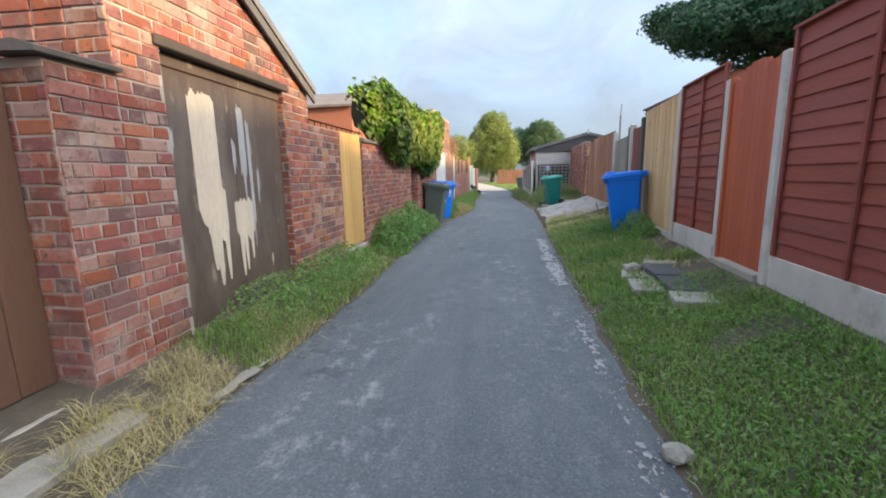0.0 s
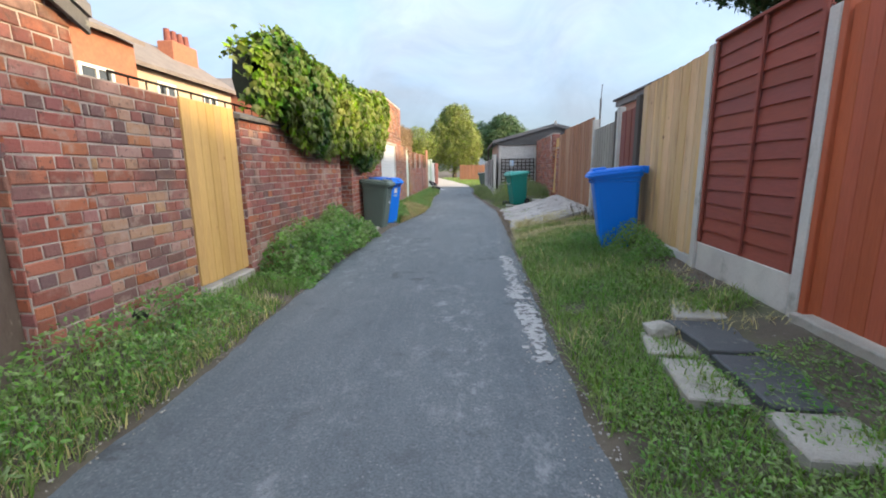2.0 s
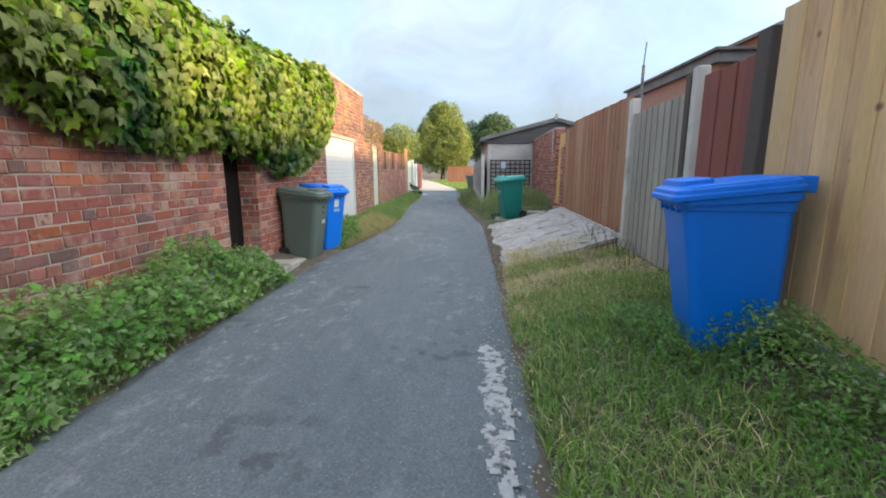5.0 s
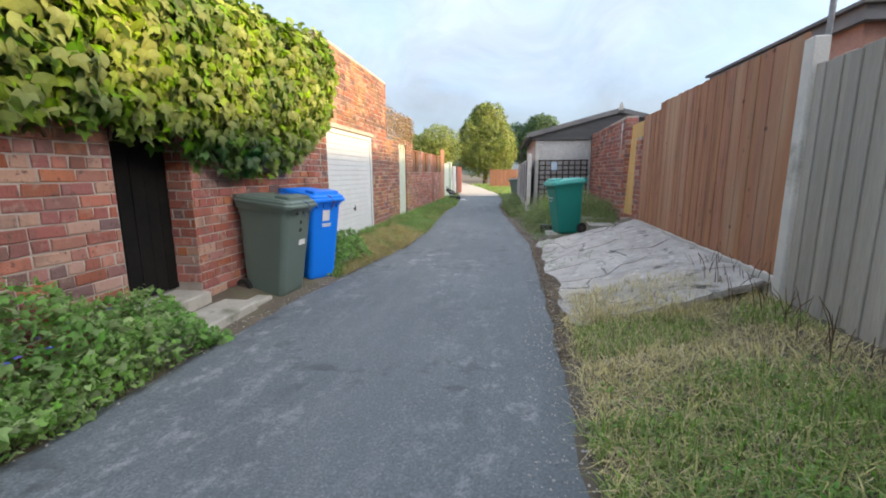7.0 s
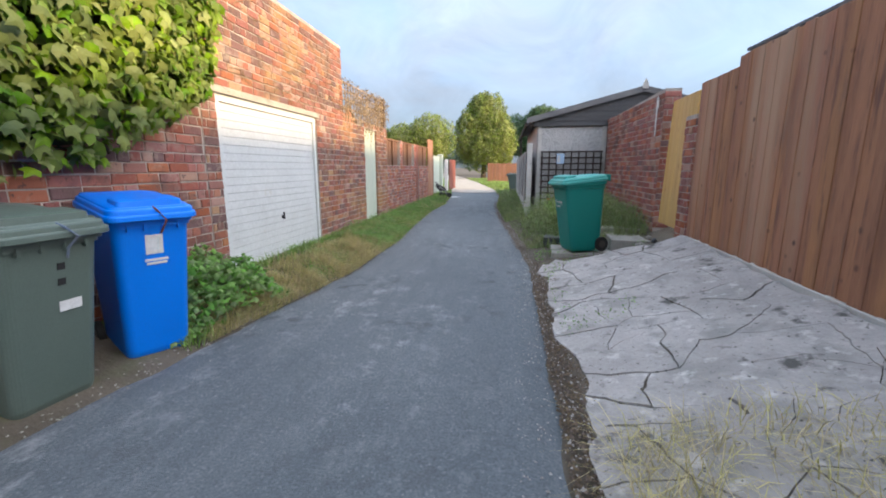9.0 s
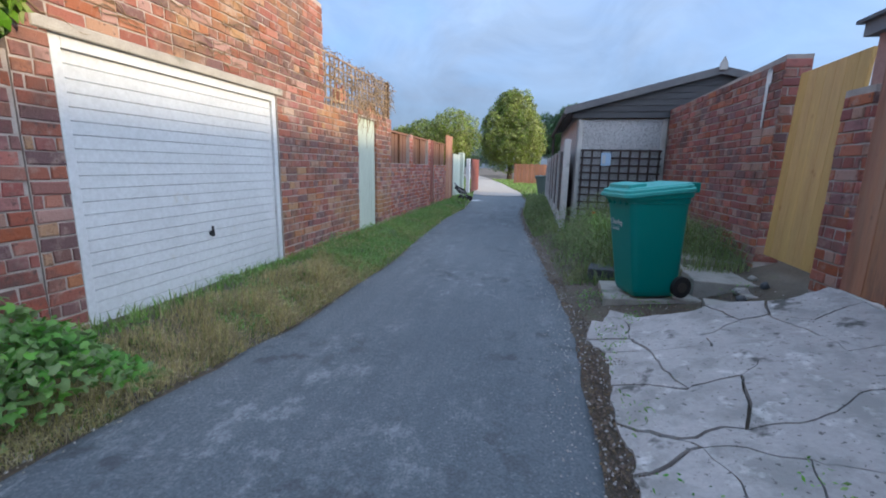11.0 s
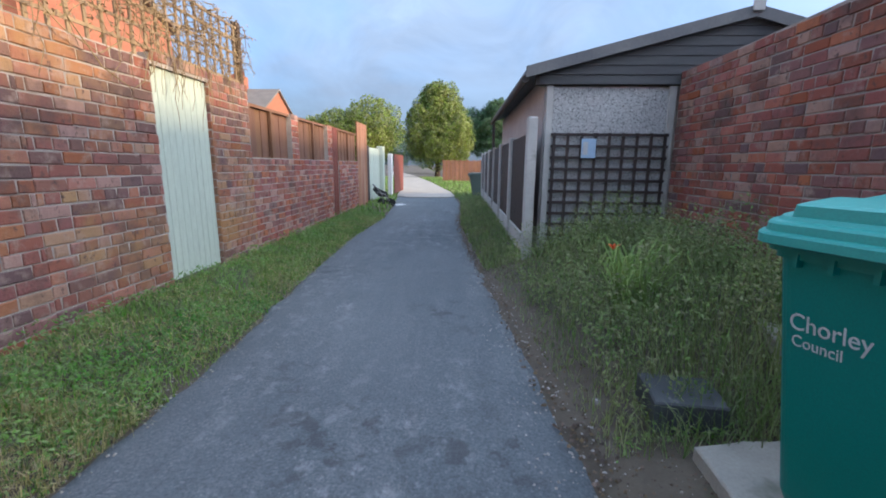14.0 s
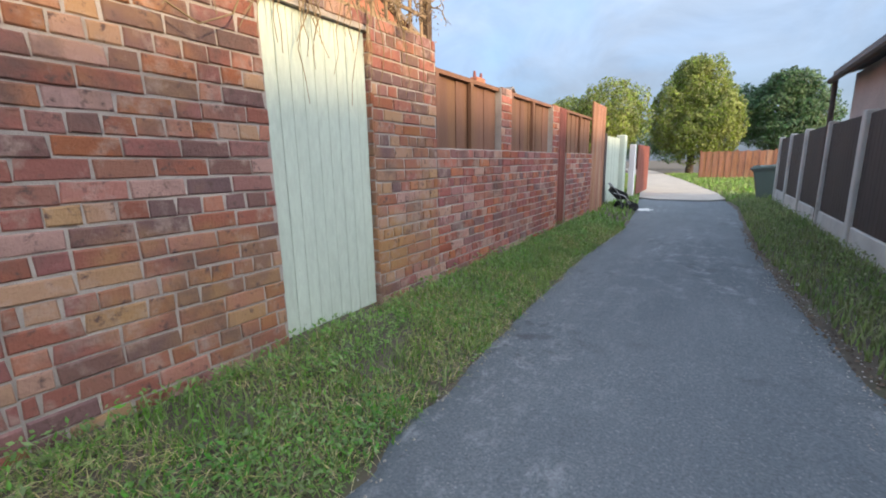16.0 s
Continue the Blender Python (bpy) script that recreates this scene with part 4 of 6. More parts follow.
part("sheet", quick_box(1.82, 1.88, GY - 0.06, GY - 0.056, 1.46, 1.62), M_label, notice, "white block of unreadable print")

drip = thing("whitewash_drip", "white paint drip down the brick wall", "paint drip")
bm = bmesh.new()
peeled_patch(bm, 2.921, 17.62, 17.72, 1.75, 2.45, 8.2, drips=1, body=0.7)
part("paint", bm, M_white_paint, drip)

# fence of concrete posts and dark panels along the garage
FX = 1.15
posts_y = (20.98, 22.84, 24.72, 26.6, 28.5, 30.4, 32.3)
dark_fence = thing("fence", "dark stained timber fence between concrete posts", "fence")
for i, y in enumerate(posts_y):
    hi = 1.9 if i == 0 else 1.76
    w = 0.07 if i else 0.075
    part("fence_post", quick_box(FX - 0.06, FX + 0.06, y - w, y + w, 0.0, hi, bevel=0.012), M_concrete, dark_fence)
for a, b in zip(posts_y, posts_y[1:]):
    a, b = a + 0.08, b - 0.08
    panel = part("fence_panel", quick_box(FX + 0.018, FX + 0.05, a, b, 1.2, 1.27), M_dark_panel, dark_fence)
    for k in range(12):
        bm = bmesh.new()
        plank(bm, FX - 0.012, FX + 0.01 + 0.006 * (k % 2), a + (b - a) * k / 12, a + (b - a) * (k + 1) / 12, 0.42, 1.72)
        part("board", bm, M_dark_panel, panel)
    part("gravel_board", quick_box(FX - 0.03, FX + 0.03, a, b, -0.02, 0.415, bevel=0.01), M_concrete, dark_fence)


# ---- wheelie bins ----
def ring(bm, cx, cy, w, d, z, r, tilt=0.0, seg=6):
    """A rounded rectangle, d along x and w along y."""
    vs = []
    for qx, qy, a0 in ((1, 1, 0), (-1, 1, 90), (-1, -1, 180), (1, -1, 270)):
        for k in range(seg + 1):
            a = radians(a0 + 90 * k / seg)
            x = cx + qx * (d / 2 - r) + r * math.cos(a)
            y = cy + qy * (w / 2 - r) + r * math.sin(a)
            vs.append(bm.verts.new((x, y, z + tilt * (x - cx))))
    return vs


def loft(bm, rings, cap_lo=True, cap_hi=True):
    for a, b in zip(rings, rings[1:]):
        k = len(a)
        for i in range(k):
            bm.faces.new((a[i], a[(i + 1) % k], b[(i + 1) % k], b[i]))
    if cap_lo:
        bm.faces.new(rings[0][::-1])
    if cap_hi:
        bm.faces.new(rings[-1])


def wheelie_bin(label, at, body_m, lid_m, size=(1, 1, 1)):
    """A two-wheeled bin, its front looking along its own x."""
    ob = thing("wheelie_bin", label, "wheelie bin", "wheelie bins", at=at @ Matrix.Diagonal((*size, 1)))
    bm = bmesh.new()
    rings = [ring(bm, -0.085, 0, 0.42, 0.45, 0.0, 0.05), ring(bm, -0.085, 0, 0.44, 0.47, 0.02, 0.055), ring(bm, -0.08, 0, 0.455, 0.49, 0.05, 0.06), ring(bm, -0.035, 0, 0.50, 0.58, 0.55, 0.065),
             ring(bm, -0.004, 0, 0.527, 0.633, 0.86, 0.065), ring(bm, 0.0, 0, 0.55, 0.66, 0.862, 0.07), ring(bm, 0.0, 0, 0.552, 0.662, 0.9, 0.07, -0.05), ring(bm, 0.0, 0, 0.585, 0.70, 0.904, 0.075, -0.06), ring(bm, 0.0, 0, 0.59, 0.705, 0.948, 0.075, -0.06)]
    loft(bm, rings)
    body = part("body", bm, body_m, ob)
    part("foot_ledge", quick_box(-0.345, -0.27, -0.17, 0.17, 0.14, 0.19, bevel=0.008), body_m, ob)
    bm = bmesh.new()
    t = -0.1
    rings = [ring(bm, 0.02, 0, 0.60, 0.735, 0.94, 0.075, t), ring(bm, 0.02, 0, 0.615, 0.75, 0.944, 0.08, t), ring(bm, 0.02, 0, 0.615, 0.75, 0.968, 0.08, t), ring(bm, 0.02, 0, 0.605, 0.74, 0.974, 0.08, t),
             ring(bm, 0.02, 0, 0.585, 0.715, 0.976, 0.075, t), ring(bm, 0.02, 0, 0.58, 0.71, 0.998, 0.075, t), ring(bm, 0.018, 0, 0.57, 0.70, 1.004, 0.075, t), ring(bm, 0.015, 0, 0.545, 0.67, 1.006, 0.07, t),
             ring(bm, 0.012, 0, 0.535, 0.655, 1.016, 0.07, t), ring(bm, 0.01, 0, 0.5, 0.6, 1.022, 0.08, t), ring(bm, 0.0, 0, 0.3, 0.36, 1.032, 0.08, t)]
    loft(bm, rings)
    part("lid", bm, lid_m, ob)
    bm = bmesh.new()
    loft(bm, [ring(bm, 0.235, 0, 0.44, 0.2, 0.99, 0.03, t), ring(bm, 0.235, 0, 0.43, 0.19, 1.026, 0.03, t), ring(bm, 0.23, 0, 0.4, 0.16, 1.032, 0.03, t)])
    part("lid_grip", bm, lid_m, ob)
    bm = bmesh.new()
    tube(bm, [(-0.405, -0.21, 1.035), (-0.405, 0.21, 1.035)], 0.016, 8)
    for y in (-0.21, 0.0, 0.21):
        box(bm, -0.42, -0.31, y - 0.015, y + 0.015, 0.96, 1.05, bevel=0.005)
    part("handle", bm, body_m, ob)
    for y in (-0.245, 0.245):
        bm = bmesh.new()
        s = 1 if y > 0 else -1
        tube(bm, [(-0.31, y, 0.1), (-0.31, y + s * 0.05, 0.1)], 0.1, 20)
        wheel = part("wheel", bm, M_rubber, ob, "black rubber wheel")
        bm = bmesh.new()
        tube(bm, [(-0.31, y + s * 0.05, 0.1), (-0.31, y + s * 0.056, 0.1)], 0.05, 14)
        part("hub", bm, M_dark_timber, wheel)
    bm = bmesh.new()
    tube(bm, [(-0.31, -0.25, 0.1), (-0.31, 0.25, 0.1)], 0.014, 8)
    part("axle", bm, M_metal, ob)
    for y in (-0.17, -0.06, 0.06, 0.17):
        part("rim_rib", quick_box(0.3, 0.34, y - 0.008, y + 0.008, 0.84, 0.9), body_m, ob)
    return ob


def face_plate(name, parent, x, y0, y1, z0, z1, m, label=""):
    """A flat mark on the sloping front of a bin."""
    slope = 0.165
    bm = bmesh.new()
    box(bm, -0.002, 0.0015, y0, y1, z0, z1)
    for v in bm.verts:
        v.co.x += x + (v.co.z - 0.7) * slope
    return part(name, bm, m, parent, label)


green_bin = wheelie_bin("dark grey-green wheelie bin with a strap and torn sticker", pose(-2.05, 12.24, -0.01, 0, 0, -6), M_bin_green, M_bin_green, (0.95, 0.95, 1.09))
face_plate("sticker", green_bin, 0.287, 0.02, 0.14, 0.52, 0.575, M_label, "torn white paper sticker")
for z in (0.66, 0.74):
    face_plate("mark", green_bin, 0.287, 0.02, 0.06, z, z + 0.035, M_rubber)
bm = bmesh.new()
tube(bm, [(0.3, 0.02, 0.99), (0.4, 0.03, 0.955), (0.41, 0.08, 0.91), (0.35, 0.06, 0.85), (0.33, 0.06, 0.8)], 0.007, 6)
part("strap", bm, M_strap, green_bin, "loose blue-grey lid strap")
blue_bin = wheelie_bin("bright blue wheelie bin with a white sticker and strap", pose(-1.98, 12.97, 0.0, 0, 0, -28), M_bin_blue, M_bin_blue, (0.96, 0.88, 1.11))
face_plate("sticker", blue_bin, 0.287, -0.06, 0.06, 0.69, 0.81, M_label, "white sticker on the front")
for k, (a, b) in enumerate(((-0.07, 0.09), (-0.06, 0.08))):
    face_plate("lettering", blue_bin, 0.287, a, b, 0.645 - 0.022 * k, 0.66 - 0.022 * k, M_label, "faded white lettering")
bm = bmesh.new()
tube(bm, [(0.26, 0.0, 1.0), (0.4, 0.01, 0.96), (0.41, 0.06, 0.9), (0.36, 0.03, 0.82)], 0.007, 6)
part("strap", bm, M_rust_red, blue_bin, "dark red lid strap")
wheelie_bin("bright blue wheelie bin standing in long grass", pose(2.13, 8.42, 0.23, 0, 0, 170), M_bin_blue, M_bin_blue, (0.94, 1.0, 1.08))
teal_bin = wheelie_bin("teal wheelie bin with white council lettering and a faded lid", pose(1.66, 16.84, 0.13, 0, 0, 199), M_bin_teal, M_bin_teal_lid, (0.95, 0.88, 1.06))
for text, y, z, size in (("Chorley", 0.195, 0.645, 0.076), ("Council", 0.185, 0.592, 0.052)):
    cu = bpy.data.curves.new("lettering", "FONT")
    cu.body, cu.size, cu.extrude = text, size, 0.001
    cu.materials.append(M_label)
    ob = new("lettering", cu)
    ob.parent = teal_bin
    ob.matrix_basis = pose(0.2845 + (z - 0.7) * 0.186, -y, z, 90 + 10.5, 0, 90)
    tagged(ob, "white council name on the front")
wheelie_bin("dark green wheelie bin beside the fence end", pose(1.0, 33.4, 0.0, 0, 0, 170), M_bin_green, M_bin_green)


# ---- plants ----
GRNG = np.random.default_rng(11)


def ground_z(xs, ys):
    return np.array([max(ground_height(float(a), float(b)), -0.02) for a, b in zip(xs, ys)])


def blades(name, xs, ys, heights, material, label, category, width=0.006, lean=0.5, parent=None, sweep=None):
    """Grass: bent tapering blades standing on the ground, all in one mesh."""
    k = len(xs)
    z = ground_z(xs, ys)
    a = GRNG.uniform(0, 2 * np.pi, k)
    if sweep is not None:
        a = GRNG.normal(sweep, 0.8, k)
    tilt = GRNG.uniform(0.15, 1.0, k) * lean
    dx, dy = np.cos(a), np.sin(a)
    px, py = -dy, dx
    w = width * GRNG.uniform(0.6, 1.5, k)
    h = heights
    rows = []
    for f, ww in ((0.0, 1.0), (0.55, 0.75)):
        bend = tilt * h * f ** 1.6
        for s in (-1, 1):
            rows.append(np.stack([xs + dx * bend + s * px * w * ww, ys + dy * bend + s * py * w * ww, z + h * f * (1 - 0.25 * tilt * f) - 0.01], 1))
    rows.append(np.stack([xs + dx * tilt * h, ys + dy * tilt * h, z + h * (1 - 0.45 * tilt)], 1))
    verts = np.stack(rows, 1).reshape(-1, 3)
    base = np.arange(k) * 5
    quads = np.stack([base, base + 1, base + 3, base + 2], 1).tolist()
    tris = np.stack([base + 2, base + 3, base + 4], 1).tolist()
    return soup(name, verts.tolist(), quads + tris, material, parent, label, category)


LEAF = [(0.0, 0.0, 0.0), (0.34, 0.08, -0.02), (0.5, 0.46, -0.07), (0.2, 0.5, -0.02), (0.0, 1.0, -0.1), (-0.2, 0.5, -0.02), (-0.5, 0.46, -0.07), (-0.34, 0.08, -0.02), (0.0, 0.42, 0.04)]
LEAF_F = [(8, i, (i + 1) % 8) for i in range(8)]
SLIM = [(0.0, 0.0, 0.0), (0.2, 0.45, -0.03), (0.0, 1.0, -0.08), (-0.2, 0.45, -0.03), (0.0, 0.45, 0.03)]
SLIM_F = [(4, i, (i + 1) % 4) for i in range(4)]


def frames_for(normals, down, spin):
    """Bases for leaves: the blade hangs along 'down' projected into the plane of its normal, turned by spin."""
    nrm = normals / np.linalg.norm(normals, axis=1, keepdims=True)
    d = down - (down * nrm).sum(1, keepdims=True) * nrm
    d /= np.linalg.norm(d, axis=1, keepdims=True) + 1e-9
    s = np.cross(d, nrm)
    c, q = np.cos(spin)[:, None], np.sin(spin)[:, None]
    v = d * c + s * q
    u = np.cross(v, nrm)
    return u, v, nrm


def leaves(name, centres, normals, sizes, material, label="", category="", parent=None, shape=(LEAF, LEAF_F), droop=0.5, kind="stuff"):
    k = len(centres)
    down = np.tile([[0.0, 0.0, -1.0]], (k, 1)) + GRNG.normal(0, 0.25, (k, 3))
    u, v, nn = frames_for(normals, down, GRNG.normal(0, droop, k))
    pts, fcs = shape
    p = np.array(pts)
    p = p - [0, 0.45, 0]
    verts = centres[:, None, :] + sizes[:, None, None] * (p[None, :, 0:1] * u[:, None, :] + p[None, :, 1:2] * v[:, None, :] + p[None, :, 2:3] * nn[:, None, :])
    base = np.arange(k)[:, None, None] * len(pts) + np.array(fcs)[None]
    return soup(name, verts.reshape(-1, 3).tolist(), base.reshape(-1, 3).tolist(), material, parent, label, category, kind)


# ---- ivy over the wall ----
IVY_LO = [(7.55, 2.1), (7.8, 1.98), (8.2, 1.85), (8.9, 1.55), (10.0, 1.6), (11.2, 1.62), (12.0, 1.3), (13.0, 1.35), (13.6, 1.62), (14.2, 1.95), (14.5, 2.3)]
IVY_HI = [(7.55, 2.75), (7.8, 3.02), (8.6, 3.1), (10.5, 3.04), (12.0, 3.08), (13.1, 3.15), (14.0, 3.3), (14.5, 3.25)]


def build_ivy():
    k = 9500
    y = GRNG.uniform(7.55, 14.5, k)
    lo = np.interp(y, [a for a, _ in IVY_LO], [b for _, b in IVY_LO])
    hi = np.interp(y, [a for a, _ in IVY_HI], [b for _, b in IVY_HI])
    s = GRNG.uniform(0, 1, k) ** 0.9
    wob = np.array([noise.noise((float(a) * 1.6, float(b) * 2.5, 0.0)) for a, b in zip(y, s)])
    edge = np.clip((y - 7.5) / 0.4, 0, 1) * np.clip((14.6 - y) / 0.35, 0, 1)
    bulge = (0.1 + 0.26 * np.sqrt(np.sin(np.pi * np.clip(s, 0.02, 0.98)))) * edge + 0.12 * wob
    depth = GRNG.exponential(0.085, k)
    z = lo + (hi - lo) * s + 0.1 * wob + GRNG.normal(0, 0.03, k)
    x = XL + bulge - depth
    nrm = np.stack([np.full(k, 1.0), 0.9 * (-(1 - np.clip((y - 7.5) / 0.4, 0, 1)) + (1 - np.clip((14.6 - y) / 0.3, 0, 1))), np.where(s > 0.85, 0.9, 0.25)], 1) + GRNG.normal(0, 0.5, (k, 3))
    front = np.stack([x, y, z], 1)
    kt = 1400
    yt = GRNG.uniform(7.6, 14.45, kt)
    ht = np.interp(yt, [a for a, _ in IVY_HI], [b for _, b in IVY_HI])
    xt = GRNG.uniform(XL - 0.5, XL + 0.2, kt)
    top = np.stack([xt, yt, ht + 0.06 * GRNG.normal(0, 1, kt) - 0.25 * np.abs(xt - XL + 0.1)], 1)
    nt = np.stack([GRNG.normal(0.2, 0.5, kt), GRNG.normal(0, 0.5, kt), np.full(kt, 1.0)], 1)
    owner = thing("ivy", "thick green ivy hanging over the brick wall", "ivy")
    allc, alln = np.concatenate([front, top]), np.concatenate([nrm, nt])
    sizes = GRNG.uniform(0.06, 0.15, len(allc))
    leaves("foliage", allc, alln, sizes, M_ivy, parent=owner)
    # near-black sheet behind the leaves: shade of the gaps put into its colour
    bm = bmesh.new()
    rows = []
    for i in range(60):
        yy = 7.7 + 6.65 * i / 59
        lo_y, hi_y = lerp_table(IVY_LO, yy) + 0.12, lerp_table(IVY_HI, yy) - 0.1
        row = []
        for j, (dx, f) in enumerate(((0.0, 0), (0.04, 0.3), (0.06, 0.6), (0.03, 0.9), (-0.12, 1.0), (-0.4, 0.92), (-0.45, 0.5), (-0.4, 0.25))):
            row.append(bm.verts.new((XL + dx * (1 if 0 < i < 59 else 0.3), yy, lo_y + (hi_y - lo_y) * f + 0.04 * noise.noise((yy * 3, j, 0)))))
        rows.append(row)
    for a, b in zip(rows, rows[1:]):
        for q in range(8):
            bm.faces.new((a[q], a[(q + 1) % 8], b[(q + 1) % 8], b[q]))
    part("inner_growth", bm, M_ivy_deep, owner, "dark sheet standing for the shade between the ivy leaves")
    rng = random.Random(8)
    for _ in range(14):
        bm = bmesh.new()
        yy = rng.uniform(7.9, 14.0)
        pts = [(XL + 0.03, yy, lerp_table(IVY_LO, yy) - 0.02)]
        for q in range(4):
            pts.append((XL + 0.05 + 0.03 * q, yy + rng.uniform(-0.1, 0.1), pts[-1][2] + 0.16))
        tube(bm, pts, [0.012, 0.01, 0.008, 0.006, 0.004], 5)
        part("stem", bm, M_stem, owner)
    shared = []
    for q in range(4):
        me = bpy.data.meshes.new("leaf")
        me.from_pydata([(a * 0.12, b * 0.12, c * 0.12) for a, b, c in LEAF], [], LEAF_F)
        me.materials.append(M_ivy)
        shared.append(me)
    for q in range(280):
        yy = rng.uniform(8.0, 13.6)
        ss = rng.uniform(0.08, 0.8)
        zz = lerp_table(IVY_LO, yy) + (lerp_table(IVY_HI, yy) - lerp_table(IVY_LO, yy)) * ss
        ob = new("leaf", shared[q % 4])
        ob.parent = owner
        ob.matrix_basis = pose(XL + 0.16 + 0.24 * math.sqrt(math.sin(math.pi * ss)), yy, zz, 90 + rng.uniform(-25, 25), rng.uniform(-30, 30), 90 + rng.uniform(-35, 35)) @ pose(0, 0, 0, 0, 0, 180 + rng.uniform(-40, 40))


build_ivy()


def scatter(n, y0, y1, x_lo, x_hi, power=1.0):
    """Random places along the lane between two lines x_lo(y) and x_hi(y)."""
    y = GRNG.uniform(y0, y1, n)
    f = GRNG.uniform(0, 1, n) ** power
    a = np.array([x_lo(v) for v in y])
    b = np.array([x_hi(v) for v in y])
    return a + (b - a) * f, y


def left_edge(y):
    return lerp_table(ROAD_L, y) + 0.04


def right_edge(y):
    return lerp_table(ROAD_R, y) - 0.02


def patchy(xs, ys, scale, keep, seed=0.0):
    m = np.array([noise.noise((float(a) * scale, float(b) * scale, seed)) for a, b in zip(xs, ys)]) > keep
    return xs[m], ys[m]


# left verge
xs, ys = scatter(30000, 2.6, 26.5, lambda y: XL + 0.02, left_edge)
keep = ~(((ys > 10.5) & (ys < 13.0)) | ((ys > 13.3) & (ys < 17.3) & (xs > XL + 0.25)))
xs, ys = patchy(xs[keep], ys[keep], 2.2, -0.5, 3.0)
tall = np.array([0.5 + 0.5 * noise.noise((float(a), float(b) * 0.8, 9.0)) for a, b in zip(xs, ys)])
blades("grass", xs, ys, GRNG.uniform(0.05, 0.16, len(xs)) * (0.6 + tall) * np.where(ys > 17.5, 0.55, 1.0), M_grass, "green verge grass along the left walls", "grass", 0.0042, 0.9)
xs, ys = scatter(20000, 13.2, 17.5, lambda y: XL + 0.25, left_edge, 0.8)
xs, ys = patchy(xs, ys, 2.6, -0.5, 31.0)
tuft = np.array([0.55 + 0.6 * noise.noise((float(a) * 3.0, float(b) * 3.0, 4.0)) for a, b in zip(xs, ys)])
blades("long_grass", xs, ys, GRNG.uniform(0.1, 0.3, len(xs)) * tuft, M_dry, "long seeding yellow grass below the white garage door", "grass", 0.0021, 1.3, sweep=-0.5)
xs, ys = scatter(4500, 13.2, 17.6, lambda y: XL + 0.05, left_edge)
blades("long_grass", xs, ys, GRNG.uniform(0.03, 0.1, len(xs)), M_grass, "green grass below the white garage door", "grass", 0.0028, 1.1, sweep=-0.4)
xs, ys = scatter(13000, 17.2, 26.5, lambda y: XL + 0.03, lambda y: left_edge(y) + 0.02)
xs, ys = patchy(xs, ys, 1.1, -0.55, 41.0)
blades("grass", xs, ys, GRNG.uniform(0.04, 0.13, len(xs)), M_grass, "dense low grass along the old brick wall", "grass", 0.0032, 1.5)
xs, ys = scatter(15000, 17.4, 26.5, lambda y: XL + 0.03, left_edge)
xs, ys = patchy(xs, ys, 1.6, -0.1, 6.0)
blades("dry_grass", xs, ys, GRNG.uniform(0.04, 0.12, len(xs)), M_dry, "dry mown grass lying on the left verge", "grass", 0.0022, 2.2, sweep=-1.2)
xs, ys = scatter(8000, 0.3, 3.6, lambda y: XL + 0.1, lambda y: left_edge(y) + 0.03, 1.0)
xs, ys = patchy(xs, ys, 2.0, -0.12, 2.0)
blades("dry_grass", xs, ys, GRNG.uniform(0.05, 0.2, len(xs)), M_dry, "matted straw-coloured dead grass by the brown door", "grass", 0.0017, 2.2)
xs, ys = scatter(900, 3.0, 6.5, lambda y: left_edge(y) - 0.3, left_edge)
blades("dry_grass", xs, ys, GRNG.uniform(0.06, 0.16, len(xs)), M_dry, "bleached grass at the lane's edge", "grass", 0.004, 1.2)

# right verge
xs, ys = scatter(46000, 0.2, 10.0, right_edge, lambda y: right_line(y) - 0.06)
bare = ((ys > 4.1) & (ys < 5.6) & (xs > 1.55)) | ((ys > 6.0) & (ys < 8.6) & (xs > 2.15))
xs, ys = patchy(xs[~bare], ys[~bare], 1.7, -0.5, 1.0)
near = ys < 4.4
blades("grass", xs[near], ys[near], GRNG.uniform(0.04, 0.1, near.sum()), M_grass, "short green turf with clover on the right verge", "grass", 0.0045, 1.1)
blades("grass", xs[~near], ys[~near], GRNG.uniform(0.05, 0.15, (~near).sum()), M_grass, "rough green grass round the blue bin", "grass", 0.004, 1.4)
xs, ys = scatter(3000, 5.2, 10.6, right_edge, lambda y: right_line(y) - 0.1)
xs, ys = patchy(xs, ys, 1.3, 0.0, 5.0)
blades("dry_grass", xs, ys, GRNG.uniform(0.06, 0.18, len(xs)), M_dry, "dry straw among the rough grass", "grass", 0.003, 1.7)
xs, ys = scatter(11000, 9.4, 11.75, lambda y: right_edge(y) + 0.05, lambda y: right_line(y) - 0.06)
xs, ys = patchy(xs, ys, 1.4, -0.65, 8.0)
blades("dry_grass", xs, ys, GRNG.uniform(0.04, 0.13, len(xs)), M_dry, "matted dead grass before the concrete slab", "grass", 0.0024, 2.4)
xs, ys = scatter(2600, 11.3, 12.3, lambda y: 1.15, lambda y: 2.55)
xs, ys = patchy(xs, ys, 1.8, -0.05, 23.0)
blades("dry_grass", xs, ys, GRNG.uniform(0.12, 0.3, len(xs)), M_dry, "straw lying over the edge of the concrete", "grass", 0.002, 1.9)
xs, ys = scatter(9000, 8.8, 11.4, lambda y: right_edge(y) + 0.1, lambda y: right_line(y) - 0.06)
xs, ys = patchy(xs, ys, 1.2, 0.0, 19.0)
blades("grass", xs, ys, GRNG.uniform(0.04, 0.13, len(xs)), M_grass, "patchy green grass before the grey gate", "grass", 0.004, 1.3)
xs, ys = scatter(9000, 17.3, 21.2, lambda y: right_edge(y) + 0.08, lambda y: 2.86)
